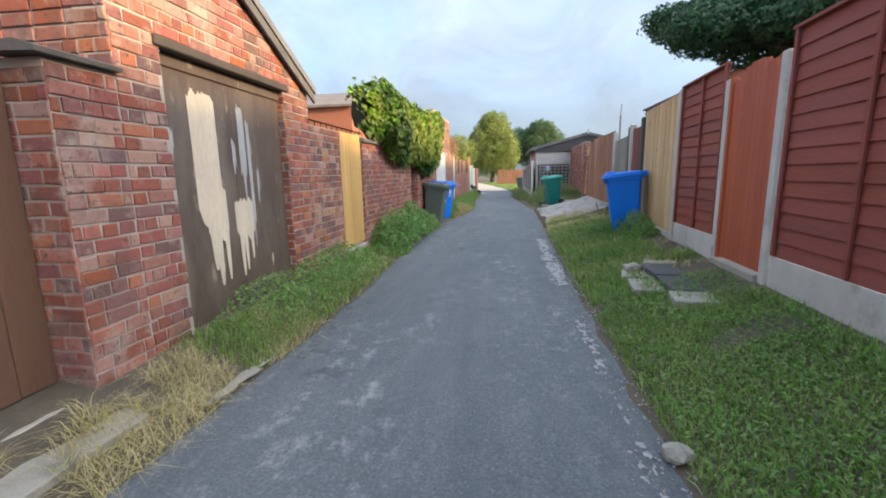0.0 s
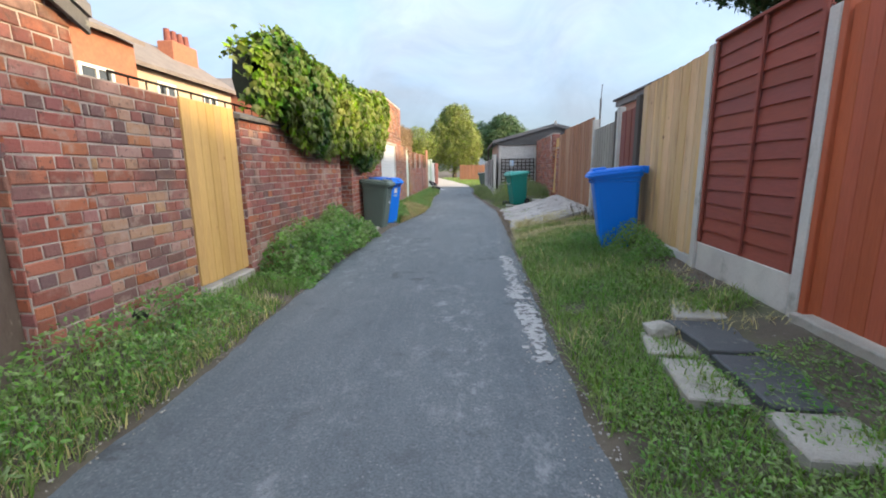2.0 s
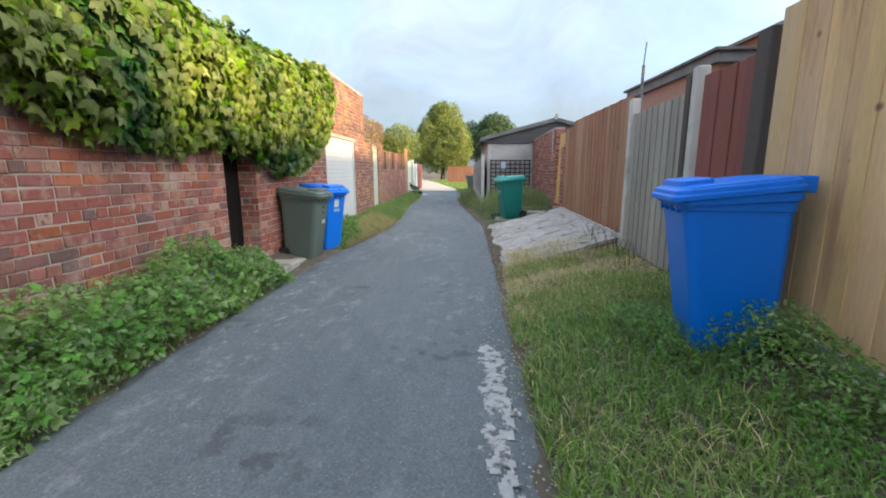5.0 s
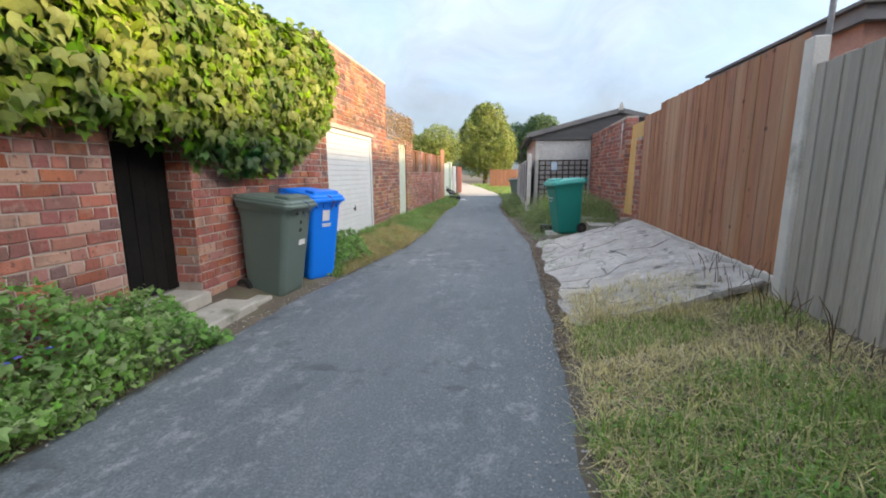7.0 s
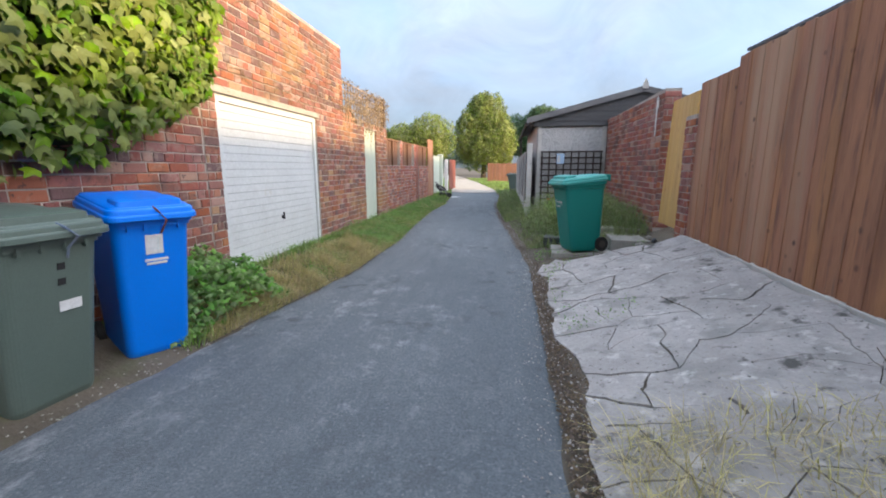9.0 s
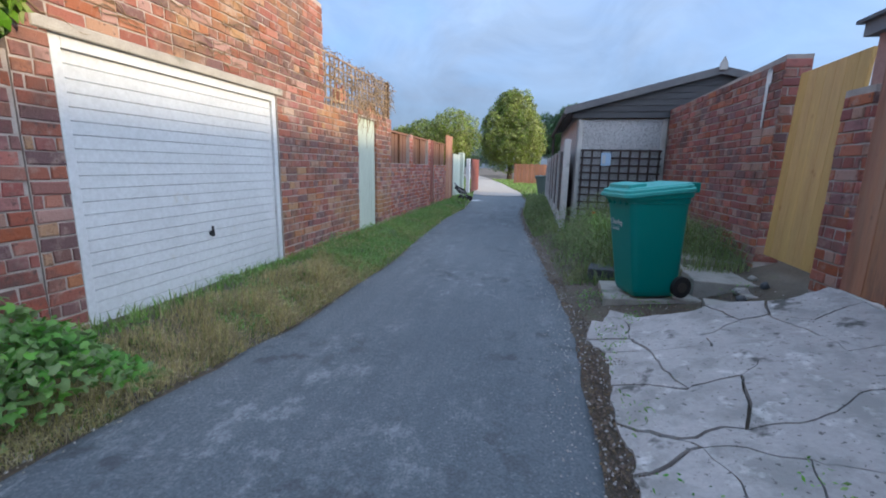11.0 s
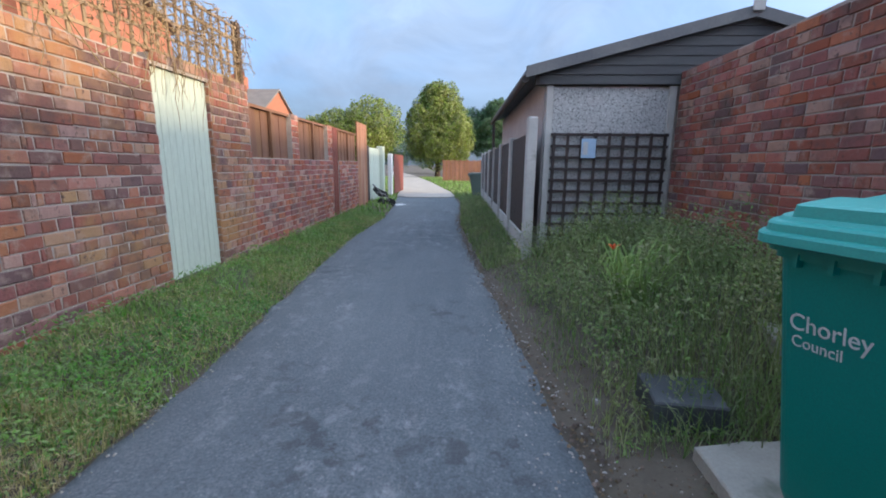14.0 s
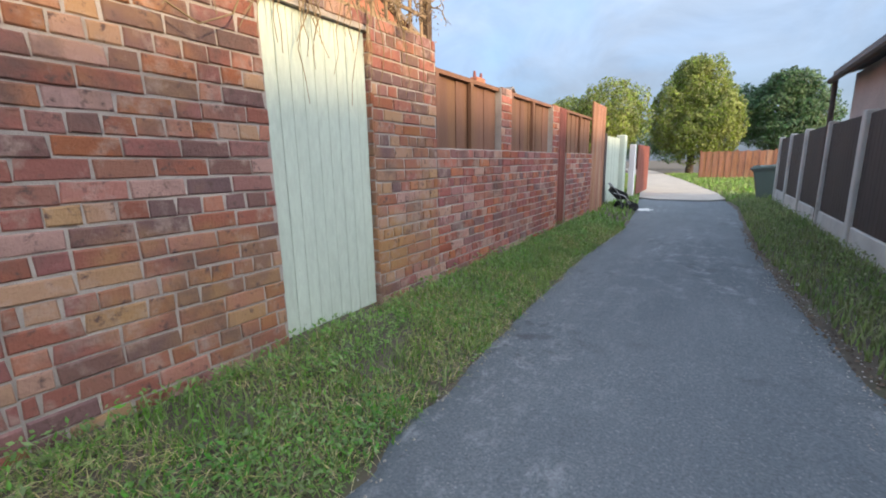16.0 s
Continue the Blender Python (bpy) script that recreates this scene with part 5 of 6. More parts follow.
blades("long_grass", xs, ys, GRNG.uniform(0.15, 0.6, len(xs)) * np.clip((xs - 0.8) / 1.0, 0.15, 0.9), M_grey_weed, "rank grey-green grass before the garage", "grass", 0.003, 0.9)
xs, ys = scatter(9000, 20.8, 36.0, lambda y: right_edge(y) + 0.03, lambda y: 1.1)
blades("grass", xs, ys, GRNG.uniform(0.05, 0.16, len(xs)), M_grey_weed, "rough grass along the garage fence", "grass", 0.007, 0.7)
xs, ys = scatter(9000, 33.0, 60.0, right_edge, lambda y: right_edge(y) + 5.5)
blades("grass", xs, ys, GRNG.uniform(0.1, 0.22, len(xs)), M_grass, "sunlit grass bank where the lane bends", "grass", 0.03, 0.7)
xs, ys = scatter(5000, 26.0, 60.0, lambda y: left_edge(y) - 1.4, left_edge)
blades("grass", xs, ys, GRNG.uniform(0.1, 0.2, len(xs)), M_grass, "grass along the far left side of the lane", "grass", 0.02, 0.7)


def clump(name, label, category, n, y0, y1, x_lo, x_hi, height, material, size=(0.03, 0.06), seed=0.0, shape=(SLIM, SLIM_F), sparse=-1.0, flat=0.8):
    """A bed of leafy weeds: leaves at all heights under an uneven top."""
    xs, ys = scatter(n, y0, y1, x_lo, x_hi)
    if sparse > -1:
        xs, ys = patchy(xs, ys, 1.5, sparse, seed)
    mound = np.array([0.62 + 0.55 * noise.noise((float(a) * 2.4, float(b) * 1.7, seed)) for a, b in zip(xs, ys)])
    ends = np.clip((ys - y0) / 0.4, 0.15, 1) * np.clip((y1 - ys) / 0.4, 0.15, 1)
    lo, hi = np.array([x_lo(v) for v in ys]), np.array([x_hi(v) for v in ys])
    across = np.sqrt(np.clip(np.sin(np.pi * np.clip((xs - lo) / (hi - lo + 1e-6) * 0.8 + 0.12, 0, 1)), 0.1, 1))
    top = height * mound * ends * across
    z = ground_z(xs, ys) + top * GRNG.uniform(0.05, 1.0, len(xs)) ** 0.6
    nrm = np.stack([GRNG.normal(0.2, 0.6, len(xs)), GRNG.normal(-0.2, 0.6, len(xs)), np.full(len(xs), flat)], 1)
    return leaves(name, np.stack([xs, ys, z], 1), nrm, GRNG.uniform(*size, len(xs)), material, label, category, shape=shape, droop=2.0)


clump("weeds", "low leafy weeds at the foot of the garage doors", "weeds", 5200, 2.85, 6.2, lambda y: XL + 0.02, lambda y: left_edge(y) - 0.02, 0.56, M_weed, (0.02, 0.055), 1.0)
clump("weeds", "bushy blue-flowered weeds along the brick wall", "weeds", 11000, 7.0, 10.95, lambda y: XL + 0.02, lambda y: left_edge(y) + 0.12, 0.85, M_weed, (0.025, 0.055), 2.0)
clump("weeds", "broad-leaved weeds along the brick wall", "weeds", 3000, 7.0, 10.95, lambda y: XL + 0.05, lambda y: left_edge(y) + 0.14, 0.82, M_weed, (0.04, 0.085), 2.0, shape=(LEAF, LEAF_F))
clump("weeds", "leafy green bush beside the blue bin", "weeds", 2200, 12.95, 14.4, lambda y: XL + 0.03, lambda y: left_edge(y) - 0.05, 0.75, M_weed, (0.04, 0.08), 3.0, shape=(LEAF, LEAF_F))
clump("weeds", "low weeds under the white garage door", "weeds", 3200, 14.4, 18.4, lambda y: XL + 0.05, lambda y: left_edge(y) - 0.1, 0.2, M_weed, (0.02, 0.045), 14.0, sparse=0.0)
clump("weeds", "small weeds along the old brick wall", "weeds", 9000, 17.2, 27.0, lambda y: XL + 0.02, lambda y: left_edge(y) - 0.05, 0.27, M_weed, (0.014, 0.045), 4.0, sparse=-0.1)
clump("clover", "bright green clover at the foot of the old brick wall", "clover", 6500, 16.9, 20.4, lambda y: XL + 0.3, lambda y: left_edge(y) + 0.03, 0.15, M_weed, (0.016, 0.042), 33.0, sparse=0.05, flat=1.4)
clump("clover", "creeping weeds along the lane below the green door", "weeds", 3000, 20.0, 26.5, lambda y: XL + 0.1, lambda y: left_edge(y) + 0.02, 0.16, M_weed, (0.018, 0.045), 35.0, sparse=0.12, flat=1.2)
clump("clover", "clover and plantain leaves in the turf", "clover", 17000, 0.3, 5.0, lambda y: right_edge(y) + 0.05, lambda y: right_line(y) - 0.1, 0.12, M_weed, (0.016, 0.042), 5.0, flat=1.3)
clump("clover", "broad weed leaves in the rough verge grass", "weeds", 6000, 5.6, 10.6, lambda y: right_edge(y) + 0.08, lambda y: right_line(y) - 0.2, 0.14, M_weed, (0.018, 0.045), 11.0, sparse=-0.15, flat=1.3)
clump("weeds", "dark weeds round the foot of the blue bin", "weeds", 6500, 7.0, 9.3, lambda y: 1.65, lambda y: right_line(y) - 0.04, 0.5, M_weed, (0.025, 0.05), 6.0, sparse=-0.1)
clump("weeds", "weeds hiding the wheels of the blue bin", "weeds", 2600, 7.3, 8.25, lambda y: 1.95, lambda y: right_line(y) - 0.03, 0.62, M_weed, (0.025, 0.055), 16.0)
clump("weeds", "tall grey-green weeds before the garage lattice", "weeds", 19000, 17.4, 21.1, lambda y: right_edge(y) + 0.22, lambda y: 2.88, 0.88, M_grey_weed, (0.016, 0.045), 7.0)
clump("weeds", "low weeds by the concrete gravel boards", "weeds", 2600, 21.0, 33.0, lambda y: right_edge(y) + 0.15, lambda y: 1.1, 0.35, M_grey_weed, (0.03, 0.06), 8.0)
clump("weeds", "weeds between the slab and the teal bin", "weeds", 900, 15.6, 17.3, lambda y: 1.05, lambda y: 1.6, 0.14, M_weed, (0.02, 0.04), 9.0, sparse=0.0)

clump("weeds", "green tufts in the cracks of the concrete", "weeds", 1500, 13.6, 16.2, lambda y: 1.1, lambda y: 1.75, 0.3, M_weed, (0.015, 0.035), 27.0, sparse=0.18)
clump("weeds", "sparse weeds in the litter round the teal bin", "weeds", 1600, 15.7, 17.5, lambda y: right_edge(y) + 0.1, lambda y: 2.7, 0.16, M_weed, (0.015, 0.04), 29.0, sparse=0.1)

# small blue flowers in the weeds
rng = random.Random(21)
flowers = thing("wild_flowers", "small blue flowers among the weeds", "flowers")
for _ in range(22):
    y = rng.uniform(7.3, 10.3)
    x = rng.uniform(-2.2, -1.95)
    bm = bmesh.new()
    for k in range(5):
        a = k * 2 * math.pi / 5
        v = [bm.verts.new((x + r * math.cos(a + d), y + r * math.sin(a + d), rng.uniform(0.0, 0.004) + 0.45 - 0.3 * abs(x + 2.15))) for r, d in ((0.002, 0), (0.016, -0.5), (0.02, 0), (0.016, 0.5))]
        bm.faces.new(v)
    part("petals", bm, M_blue_flower, flowers)

# strap-leaved plant with an orange flower
lily = thing("lily_plant", "strap-leaved plant with one orange flower", "plant")
for k in range(46):
    bm = bmesh.new()
    a = rng.uniform(0, 2 * math.pi)
    ln, hgt = rng.uniform(0.25, 0.5), rng.uniform(0.35, 0.62)
    x0, y0 = 1.62 + rng.uniform(-0.12, 0.12), 18.75 + rng.uniform(-0.12, 0.12)
    g = ground_height(x0, y0)
    rows = []
    for q in range(6):
        f = q / 5
        px, py = x0 + math.cos(a) * ln * f, y0 + math.sin(a) * ln * f
        pz = g + hgt * math.sin(f * 2.1) / math.sin(min(2.1, math.pi / 2)) * (1 if f < 0.75 else 1 - (f - 0.75) * 0.6)
        w = 0.012 * (1 - f) ** 0.6 + 0.001
        rows.append([bm.verts.new((px - math.sin(a) * w * s, py + math.cos(a) * w * s, pz)) for s in (-1, 1)])
    for p, q in zip(rows, rows[1:]):
        bm.faces.new((p[0], p[1], q[1], q[0]))
    part("leaf", bm, M_grass, lily)
bm = bmesh.new()
for k in range(6):
    a = k * math.pi / 3
    c = Vector((1.42, 18.68, 0.72))
    v = [bm.verts.new(c + Vector((r * math.cos(a + d), r * math.sin(a + d), zz))) for r, d, zz in ((0.005, 0, 0), (0.03, -0.35, 0.03), (0.055, 0, 0.035), (0.03, 0.35, 0.03))]
    bm.faces.new(v)
part("flower", bm, M_flower, lily, "orange trumpet flower")
bm = bmesh.new()
tube(bm, [(1.55, 18.74, 0.2), (1.48, 18.7, 0.5), (1.42, 18.68, 0.72)], 0.005, 5)
part("stem", bm, M_weed, lily)

# dead stalks by the grey gate
stalks = thing("dead_stalks", "brown dead weed stalks at the fence foot", "weeds")
for _ in range(55):
    y = rng.uniform(10.2, 12.6)
    x = right_line(y) - rng.uniform(0.05, 0.35)
    g = ground_height(x, y)
    h = rng.uniform(0.1, 0.32)
    bm = bmesh.new()
    dx, dy = rng.uniform(-0.12, 0.12), rng.uniform(-0.12, 0.12)
    tube(bm, [(x, y, g), (x + dx * 0.4, y + dy * 0.4, g + h * 0.6), (x + dx, y + dy, g + h)], [0.004, 0.003, 0.002], 4)
    part("stalk", bm, M_stem, stalks)

# dead climbing vines over the trellis and the tall garage wall
vines = thing("dead_vines", "tangle of dead tan vines over the trellis", "vines")
for k in range(150):
    y = rng.uniform(18.2, 21.2)
    z = rng.uniform(2.5, 3.0)
    x = XL + rng.uniform(-0.12, 0.05)
    pts = [(x, y, z)]
    fall = rng.uniform(0.2, 0.95) if rng.random() < 0.55 else rng.uniform(-0.1, 0.3)
    m = 7
    sway = rng.uniform(-0.5, 0.5)
    for q in range(1, m):
        pts.append((XL + 0.03 + 0.06 * math.sin(q * 0.6 + k) * 0.6, y + sway * q / m + rng.uniform(-0.05, 0.05), z - fall * (q / m) ** 1.3 + rng.uniform(-0.03, 0.03)))
    bm = bmesh.new()
    tube(bm, pts, [0.006 - 0.0006 * q for q in range(m)], 4)
    part("vine", bm, M_vine, vines)
c = GRNG.uniform([XL - 0.12, 18.2, 2.25], [XL + 0.08, 21.2, 3.0], (1500, 3))
leaves("withered_leaves", c, GRNG.normal(0, 1, (1500, 3)) + [0.6, 0, 0], GRNG.uniform(0.02, 0.05, 1500), M_vine, parent=vines, shape=(SLIM, SLIM_F), droop=2.0)
for k in range(26):
    y = rng.uniform(19.2, 20.6)
    z = rng.uniform(2.3, 2.5)
    fall = rng.uniform(0.25, 0.75)
    pts = []
    for q in range(7):
        y += rng.uniform(-0.05, 0.05)
        pts.append((XL + 0.02 + 0.05 * math.sin(q * 0.5), y, z - fall * (q / 6) ** 1.2))
    bm = bmesh.new()
    tube(bm, pts, [0.005 - 0.0005 * q for q in range(7)], 4)
    part("vine", bm, M_vine, vines)
wall_vines = thing("dead_creeper", "dry creeper clinging above the white garage door", "creeper")
for k in range(60):
    y = rng.uniform(14.4, 18.1)
    z = rng.uniform(2.2, 2.75) if rng.random() < 0.7 else rng.uniform(2.6, 3.4)
    pts = []
    yy, zz = y, z
    for q in range(7):
        pts.append((XL + 0.012 + 0.004 * (q % 2), yy, zz))
        yy += rng.uniform(0.02, 0.12)
        zz += rng.uniform(-0.06, 0.05)
    bm = bmesh.new()
    tube(bm, pts, [0.004, 0.004, 0.0035, 0.003, 0.003, 0.002, 0.0015], 4)
    part("vine", bm, M_vine, wall_vines)
for pts in ([(XL + 0.02, 18.6, 2.3), (XL + 0.1, 18.75, 2.0), (XL + 0.12, 19.0, 1.88), (XL + 0.08, 19.2, 1.98), (XL + 0.03, 19.36, 2.25)],
            [(XL + 0.02, 18.3, 2.4), (XL + 0.08, 18.5, 2.18), (XL + 0.06, 18.8, 2.1), (XL + 0.04, 19.1, 2.28)]):
    bm = bmesh.new()
    tube(bm, pts, 0.0045, 5)
    part("vine", bm, M_vine, vines)


# ---- trees ----
def tree(name, label, at, trunk_h, blobs, leaf_n, material, leaf=0.22, trunk_r=0.25, seed=1, shape=(LEAF, LEAF_F)):
    """A tapering trunk with limbs that reach into leaf masses given as (x, y, z, rx, ry, rz)."""
    ob = thing(name, label, "tree", at=pose(*at))
    r = random.Random(seed)
    bm = bmesh.new()
    tube(bm, [(0, 0, -0.1), (0.05, 0, trunk_h * 0.5), (0, 0.05, trunk_h)], [trunk_r * 1.2, trunk_r, trunk_r * 0.75], 10)
    part("trunk", bm, M_bark, ob, smooth=True)
    for bx, by, bz, *_ in blobs:
        bm = bmesh.new()
        m = (bx * 0.5 + r.uniform(-0.2, 0.2), by * 0.5, trunk_h + (bz - trunk_h) * 0.55)
        tube(bm, [(0, 0, trunk_h * 0.85), m, (bx, by, bz)], [trunk_r * 0.5, trunk_r * 0.3, 0.03], 6)
        part("limb", bm, M_bark, ob)
    vol = [b[3] * b[4] + b[4] * b[5] for b in blobs]
    cs, ns = [], []
    for b, v in zip(blobs, vol):
        k = int(leaf_n * v / sum(vol))
        d = GRNG.normal(0, 1, (k, 3))
        d /= np.linalg.norm(d, axis=1, keepdims=True)
        lump = np.array([1 + 0.32 * noise.noise(Vector(q) * 2.3 + Vector((seed, b[0], b[2]))) + 0.18 * noise.noise(Vector(q) * 6 + Vector((b[1], seed, 0))) for q in d])
        rad = lump * (1 - GRNG.exponential(0.14, k))
        cs.append(d * rad[:, None] * np.array(b[3:6]) + np.array(b[:3]))
        ns.append(d + GRNG.normal(0, 0.5, (k, 3)))
    c, nn = np.concatenate(cs), np.concatenate(ns)
    leaves("crown", c, nn, GRNG.uniform(0.6, 1.4, len(c)) * leaf, material, parent=ob, shape=shape, droop=1.2)
    return ob


tree("tree", "broad sunlit willow-like tree at the bend of the lane", (-2.2, 62.0, 0), 3.0,
     [(-1.6, 0, 5.0, 2.0, 2.2, 3.0), (0.4, 0.2, 6.6, 2.4, 2.3, 3.0), (2.0, -0.5, 4.2, 1.7, 2.0, 3.0), (0.2, -1.2, 3.6, 2.4, 1.6, 2.6), (-0.4, 0, 8.0, 1.6, 1.6, 1.7)], 46000, M_tree_leaf, 0.25, 0.3, 4, shape=(SLIM, SLIM_F))
tree("tree", "darker round tree behind the bend", (4.6, 74.0, 0), 3.4,
     [(0, 0, 6.2, 3.0, 2.6, 2.9), (2.6, 0, 5.6, 2.4, 2.4, 2.6), (-2.8, 0.5, 5.8, 2.4, 2.4, 2.9), (0.8, -0.6, 8.2, 2.2, 2.0, 1.6), (1.0, -1.0, 3.6, 3.6, 2.0, 2.0)], 30000, M_tree_dark, 0.32, 0.3, 7, shape=(SLIM, SLIM_F))
tree("tree", "rounded yellow-green garden tree over the fence", (-5.2, 38.5, 0), 1.8,
     [(0.8, 0, 3.2, 1.5, 1.6, 1.5), (-1.0, 0, 3.0, 1.5, 1.5, 1.1), (0.2, -0.5, 2.4, 1.9, 1.2, 1.1), (-2.4, 0, 2.9, 1.0, 1.3, 0.8)], 26000, M_tree_leaf, 0.15, 0.14, 9, shape=(SLIM, SLIM_F))
tree("tree", "dim trees closing the far end of the lane", (-9.5, 84.0, 0), 2.5,
     [(0, 0, 4.0, 3.4, 2.4, 3.0), (4.0, 0, 3.4, 2.6, 2.2, 2.6), (-4, 0, 3.6, 3.4, 2.0, 2.8), (-9, 0, 3.2, 3.0, 2.0, 2.4)], 16000, M_tree_dark, 0.3, 0.25, 12, shape=(SLIM, SLIM_F))
tree("conifer", "dark green conifer hanging over the red fence", (4.2, 6.75, 0), 3.2,
     [(-1.25, 0.3, 3.4, 0.8, 0.75, 0.42), (-0.5, 0.0, 3.5, 1.0, 0.95, 0.5), (-0.2, -0.8, 3.4, 0.85, 0.65, 0.42), (0.7, 0.1, 3.5, 0.9, 0.9, 0.5), (-1.6, -0.35, 3.2, 0.5, 0.45, 0.26),
      (-1.75, 0.55, 3.55, 0.45, 0.4, 0.24), (-0.9, -0.75, 3.1, 0.4, 0.4, 0.22), (-0.6, 0.8, 3.15, 0.5, 0.4, 0.25), (-1.1, 0.0, 3.8, 0.5, 0.5, 0.3)], 46000, M_conifer, 0.075, 0.11, 15, shape=(SLIM, SLIM_F))


# ---- houses and yards around ----
def house(name, label, x0, x1, y0, y1, eave, ridge, wall_m, windows, along="y", overhang=0.25, face=None):
    """A house with its ridge along y or x. windows: (side, a, b, z0, z1) with side in 'x0','x1','y0'."""
    ob = thing(name, label, "house")
    part("wall", quick_box(x0, x1, y0, y1, -0.1, eave), wall_m, ob)
    bm = bmesh.new()
    if along == "y":
        m = (x0 + x1) / 2
        for a in (x0 - overhang, x1 + overhang):
            prism(bm, [(a, eave - 0.03), (m, ridge), (m, ridge + 0.14), (a, eave + 0.11)], "y", y0 - 0.2, y1 + 0.2)
    else:
        m = (y0 + y1) / 2
        for a in (y0 - overhang, y1 + overhang):
            prism(bm, [(a, eave - 0.03), (m, ridge), (m, ridge + 0.14), (a, eave + 0.11)], "x", x0 - 0.2, x1 + 0.2)
    part("roof", bm, M_roof_tile, ob, "grey-brown tiled roof")
    bm = bmesh.new()
    if along == "y":
        for yy in (y0 + 0.001, y1 - 0.2):
            bm = bmesh.new()
            prism(bm, [(x0, eave), (x1, eave), ((x0 + x1) / 2, ridge - 0.02)], "y", yy, yy + 0.199)
            part("gable", bm, wall_m, ob)
    else:
        for xx in (x0 + 0.001, x1 - 0.2):
            bm = bmesh.new()
            prism(bm, [(y0, eave), (y1, eave), ((y0 + y1) / 2, ridge - 0.02)], "x", xx, xx + 0.199)
            part("gable", bm, wall_m, ob)
    for side, a, b, z0, z1 in windows:
        bm, bg = bmesh.new(), bmesh.new()
        if side in ("x0", "x1"):
            xx, s = (x0, -1) if side == "x0" else (x1, 1)
            lo, hi = sorted((xx + s * 0.002, xx + s * 0.06))
            for q in ((a, a + 0.09, z0, z1), (b - 0.09, b, z0, z1), (a + 0.09, b - 0.09, z0, z0 + 0.09), (a + 0.09, b - 0.09, z1 - 0.09, z1), ((a + b) / 2 - 0.04, (a + b) / 2 + 0.04, z0 + 0.09, z1 - 0.09)):
                box(bm, lo, hi, *q)
            lo, hi = sorted((xx + s * 0.002, xx + s * 0.02))
            box(bg, lo, hi, a + 0.09, b - 0.09, z0 + 0.09, z1 - 0.09)
        w = part("window", bm, M_white_paint, ob, "white framed window")
        part("pane", bg, M_window, w)
    return ob


def chimney(parent, x, y, z0, z1, pots=4):
    st = part("chimney", quick_box(x - 0.35, x + 0.35, y - 0.8, y + 0.8, z0, z1, bevel=0.03), M_house_brick, parent, "red brick chimney stack")
    for k in range(pots):
        bm = bmesh.new()
        yy = y - 0.6 + 1.2 * k / (pots - 1)
        tube(bm, [(x, yy, z1), (x, yy, z1 + 0.5)], [0.14, 0.11], 10)
        part("chimney_pot", bm, M_rust_red, st)


# two unseen blocks added to cast the lane's shadow; eaves set its edge
terrace = house("shading_terrace", "unseen red brick terrace added to shade the lane", 12.5, 20.0, 1.6, 29.4, 6.7, 7.7, M_house_brick,
                [("x0", y, y + 1.2, z, z + 1.5) for y in range(4, 28, 6) for z in (1.0, 4.1)], overhang=0.2)
house("shading_terrace", "taller unseen terrace end added to raise the shadow edge", 12.5, 20.0, -40.0, 1.4, 7.0, 8.05, M_house_brick,
      [("x0", y, y + 1.2, z, z + 1.5) for y in range(-36, 0, 6) for z in (1.0, 4.4)], overhang=0.2)
ext = thing("extension", "pinkish flat-roofed extension with a grey fascia", "building")
part("wall", quick_box(6.75, 11.8, 17.0, 22.4, -0.1, 3.95), M_pink_brick, ext)
part("fascia", quick_box(6.6, 12.0, 16.8, 22.6, 3.95, 4.2), M_roof_felt, ext, "grey boarded fascia")
part("roof", quick_box(6.5, 12.1, 16.7, 22.7, 4.201, 4.27), M_coping, ext, "dark flat roof")

left_house = house("house", "cream rendered terrace with a brown tiled roof", -15.6, -11.0, 16.4, 22.2, 4.85, 6.5, M_house_stone,
                   [("x1", 17.4, 18.4, 3.6, 4.55), ("x1", 20.0, 21.0, 3.6, 4.55)], overhang=0.3)
chimney(left_house, -12.6, 21.2, 5.6, 6.75)
brick_house = house("house", "orange brick house end beside the cream terrace", -15.4, -10.7, 4.0, 16.2, 5.4, 6.6, M_house_brick, [("x1", 14.0, 15.2, 3.2, 4.4)])
far_house = house("house", "orange brick bungalow with a grey roof", -17.0, -9.2, 25.0, 30.0, 5.45, 6.55, M_house_brick, [], along="x")

# railing in the yard behind the pine gate
railing = thing("railing", "thin black metal railing behind the yard wall", "railing")
for z in (2.05, 2.3):
    bm = bmesh.new()
    tube(bm, [(-3.25, 6.3, z), (-3.25, 9.4, z)], 0.014, 6)
    part("rail", bm, M_black_paint, railing)
y = 6.3
while y < 9.45:
    bm = bmesh.new()
    tube(bm, [(-3.25, y, 0.0 if int(y * 10) % 5 == 3 else 1.6), (-3.25, y, 2.3)], 0.009, 6)
    part("bar", bm, M_black_paint, railing)
    y += 0.24
structure("floor_1", quick_box(-5.3, -2.75, 5.2, 14.0, -0.05, 0.02), M_stone, "concrete floor of the yard behind the wall", "floor")

# ---- far end of the lane ----
far_fence = thing("fence", "sunlit orange-brown fence across the bend", "fence")
for k in range(34):
    bm = bmesh.new()
    box(bm, -1.1 + k * 0.17, -0.935 + k * 0.17, 50.0 + 0.02 * (k % 2), 50.03 + 0.02 * (k % 2), 0.05, 1.66 + 0.02 * (k % 3))
    part("board", bm, M_brown_fence, far_fence)
for k in range(4):
    part("post", quick_box(-1.15 + 1.9 * k, -1.05 + 1.9 * k, 50.06, 50.16, 0, 1.75), M_brown_fence, far_fence)
distant = house("house", "distant red brick house beyond the garden tree", -24.0, -15.5, 50.0, 56.0, 5.4, 7.4, M_house_brick, [("x1", 52.0, 53.2, 3.2, 4.5)], along="x")
chimney(distant, -18.7, 53.0, 7.2, 8.6, 2)
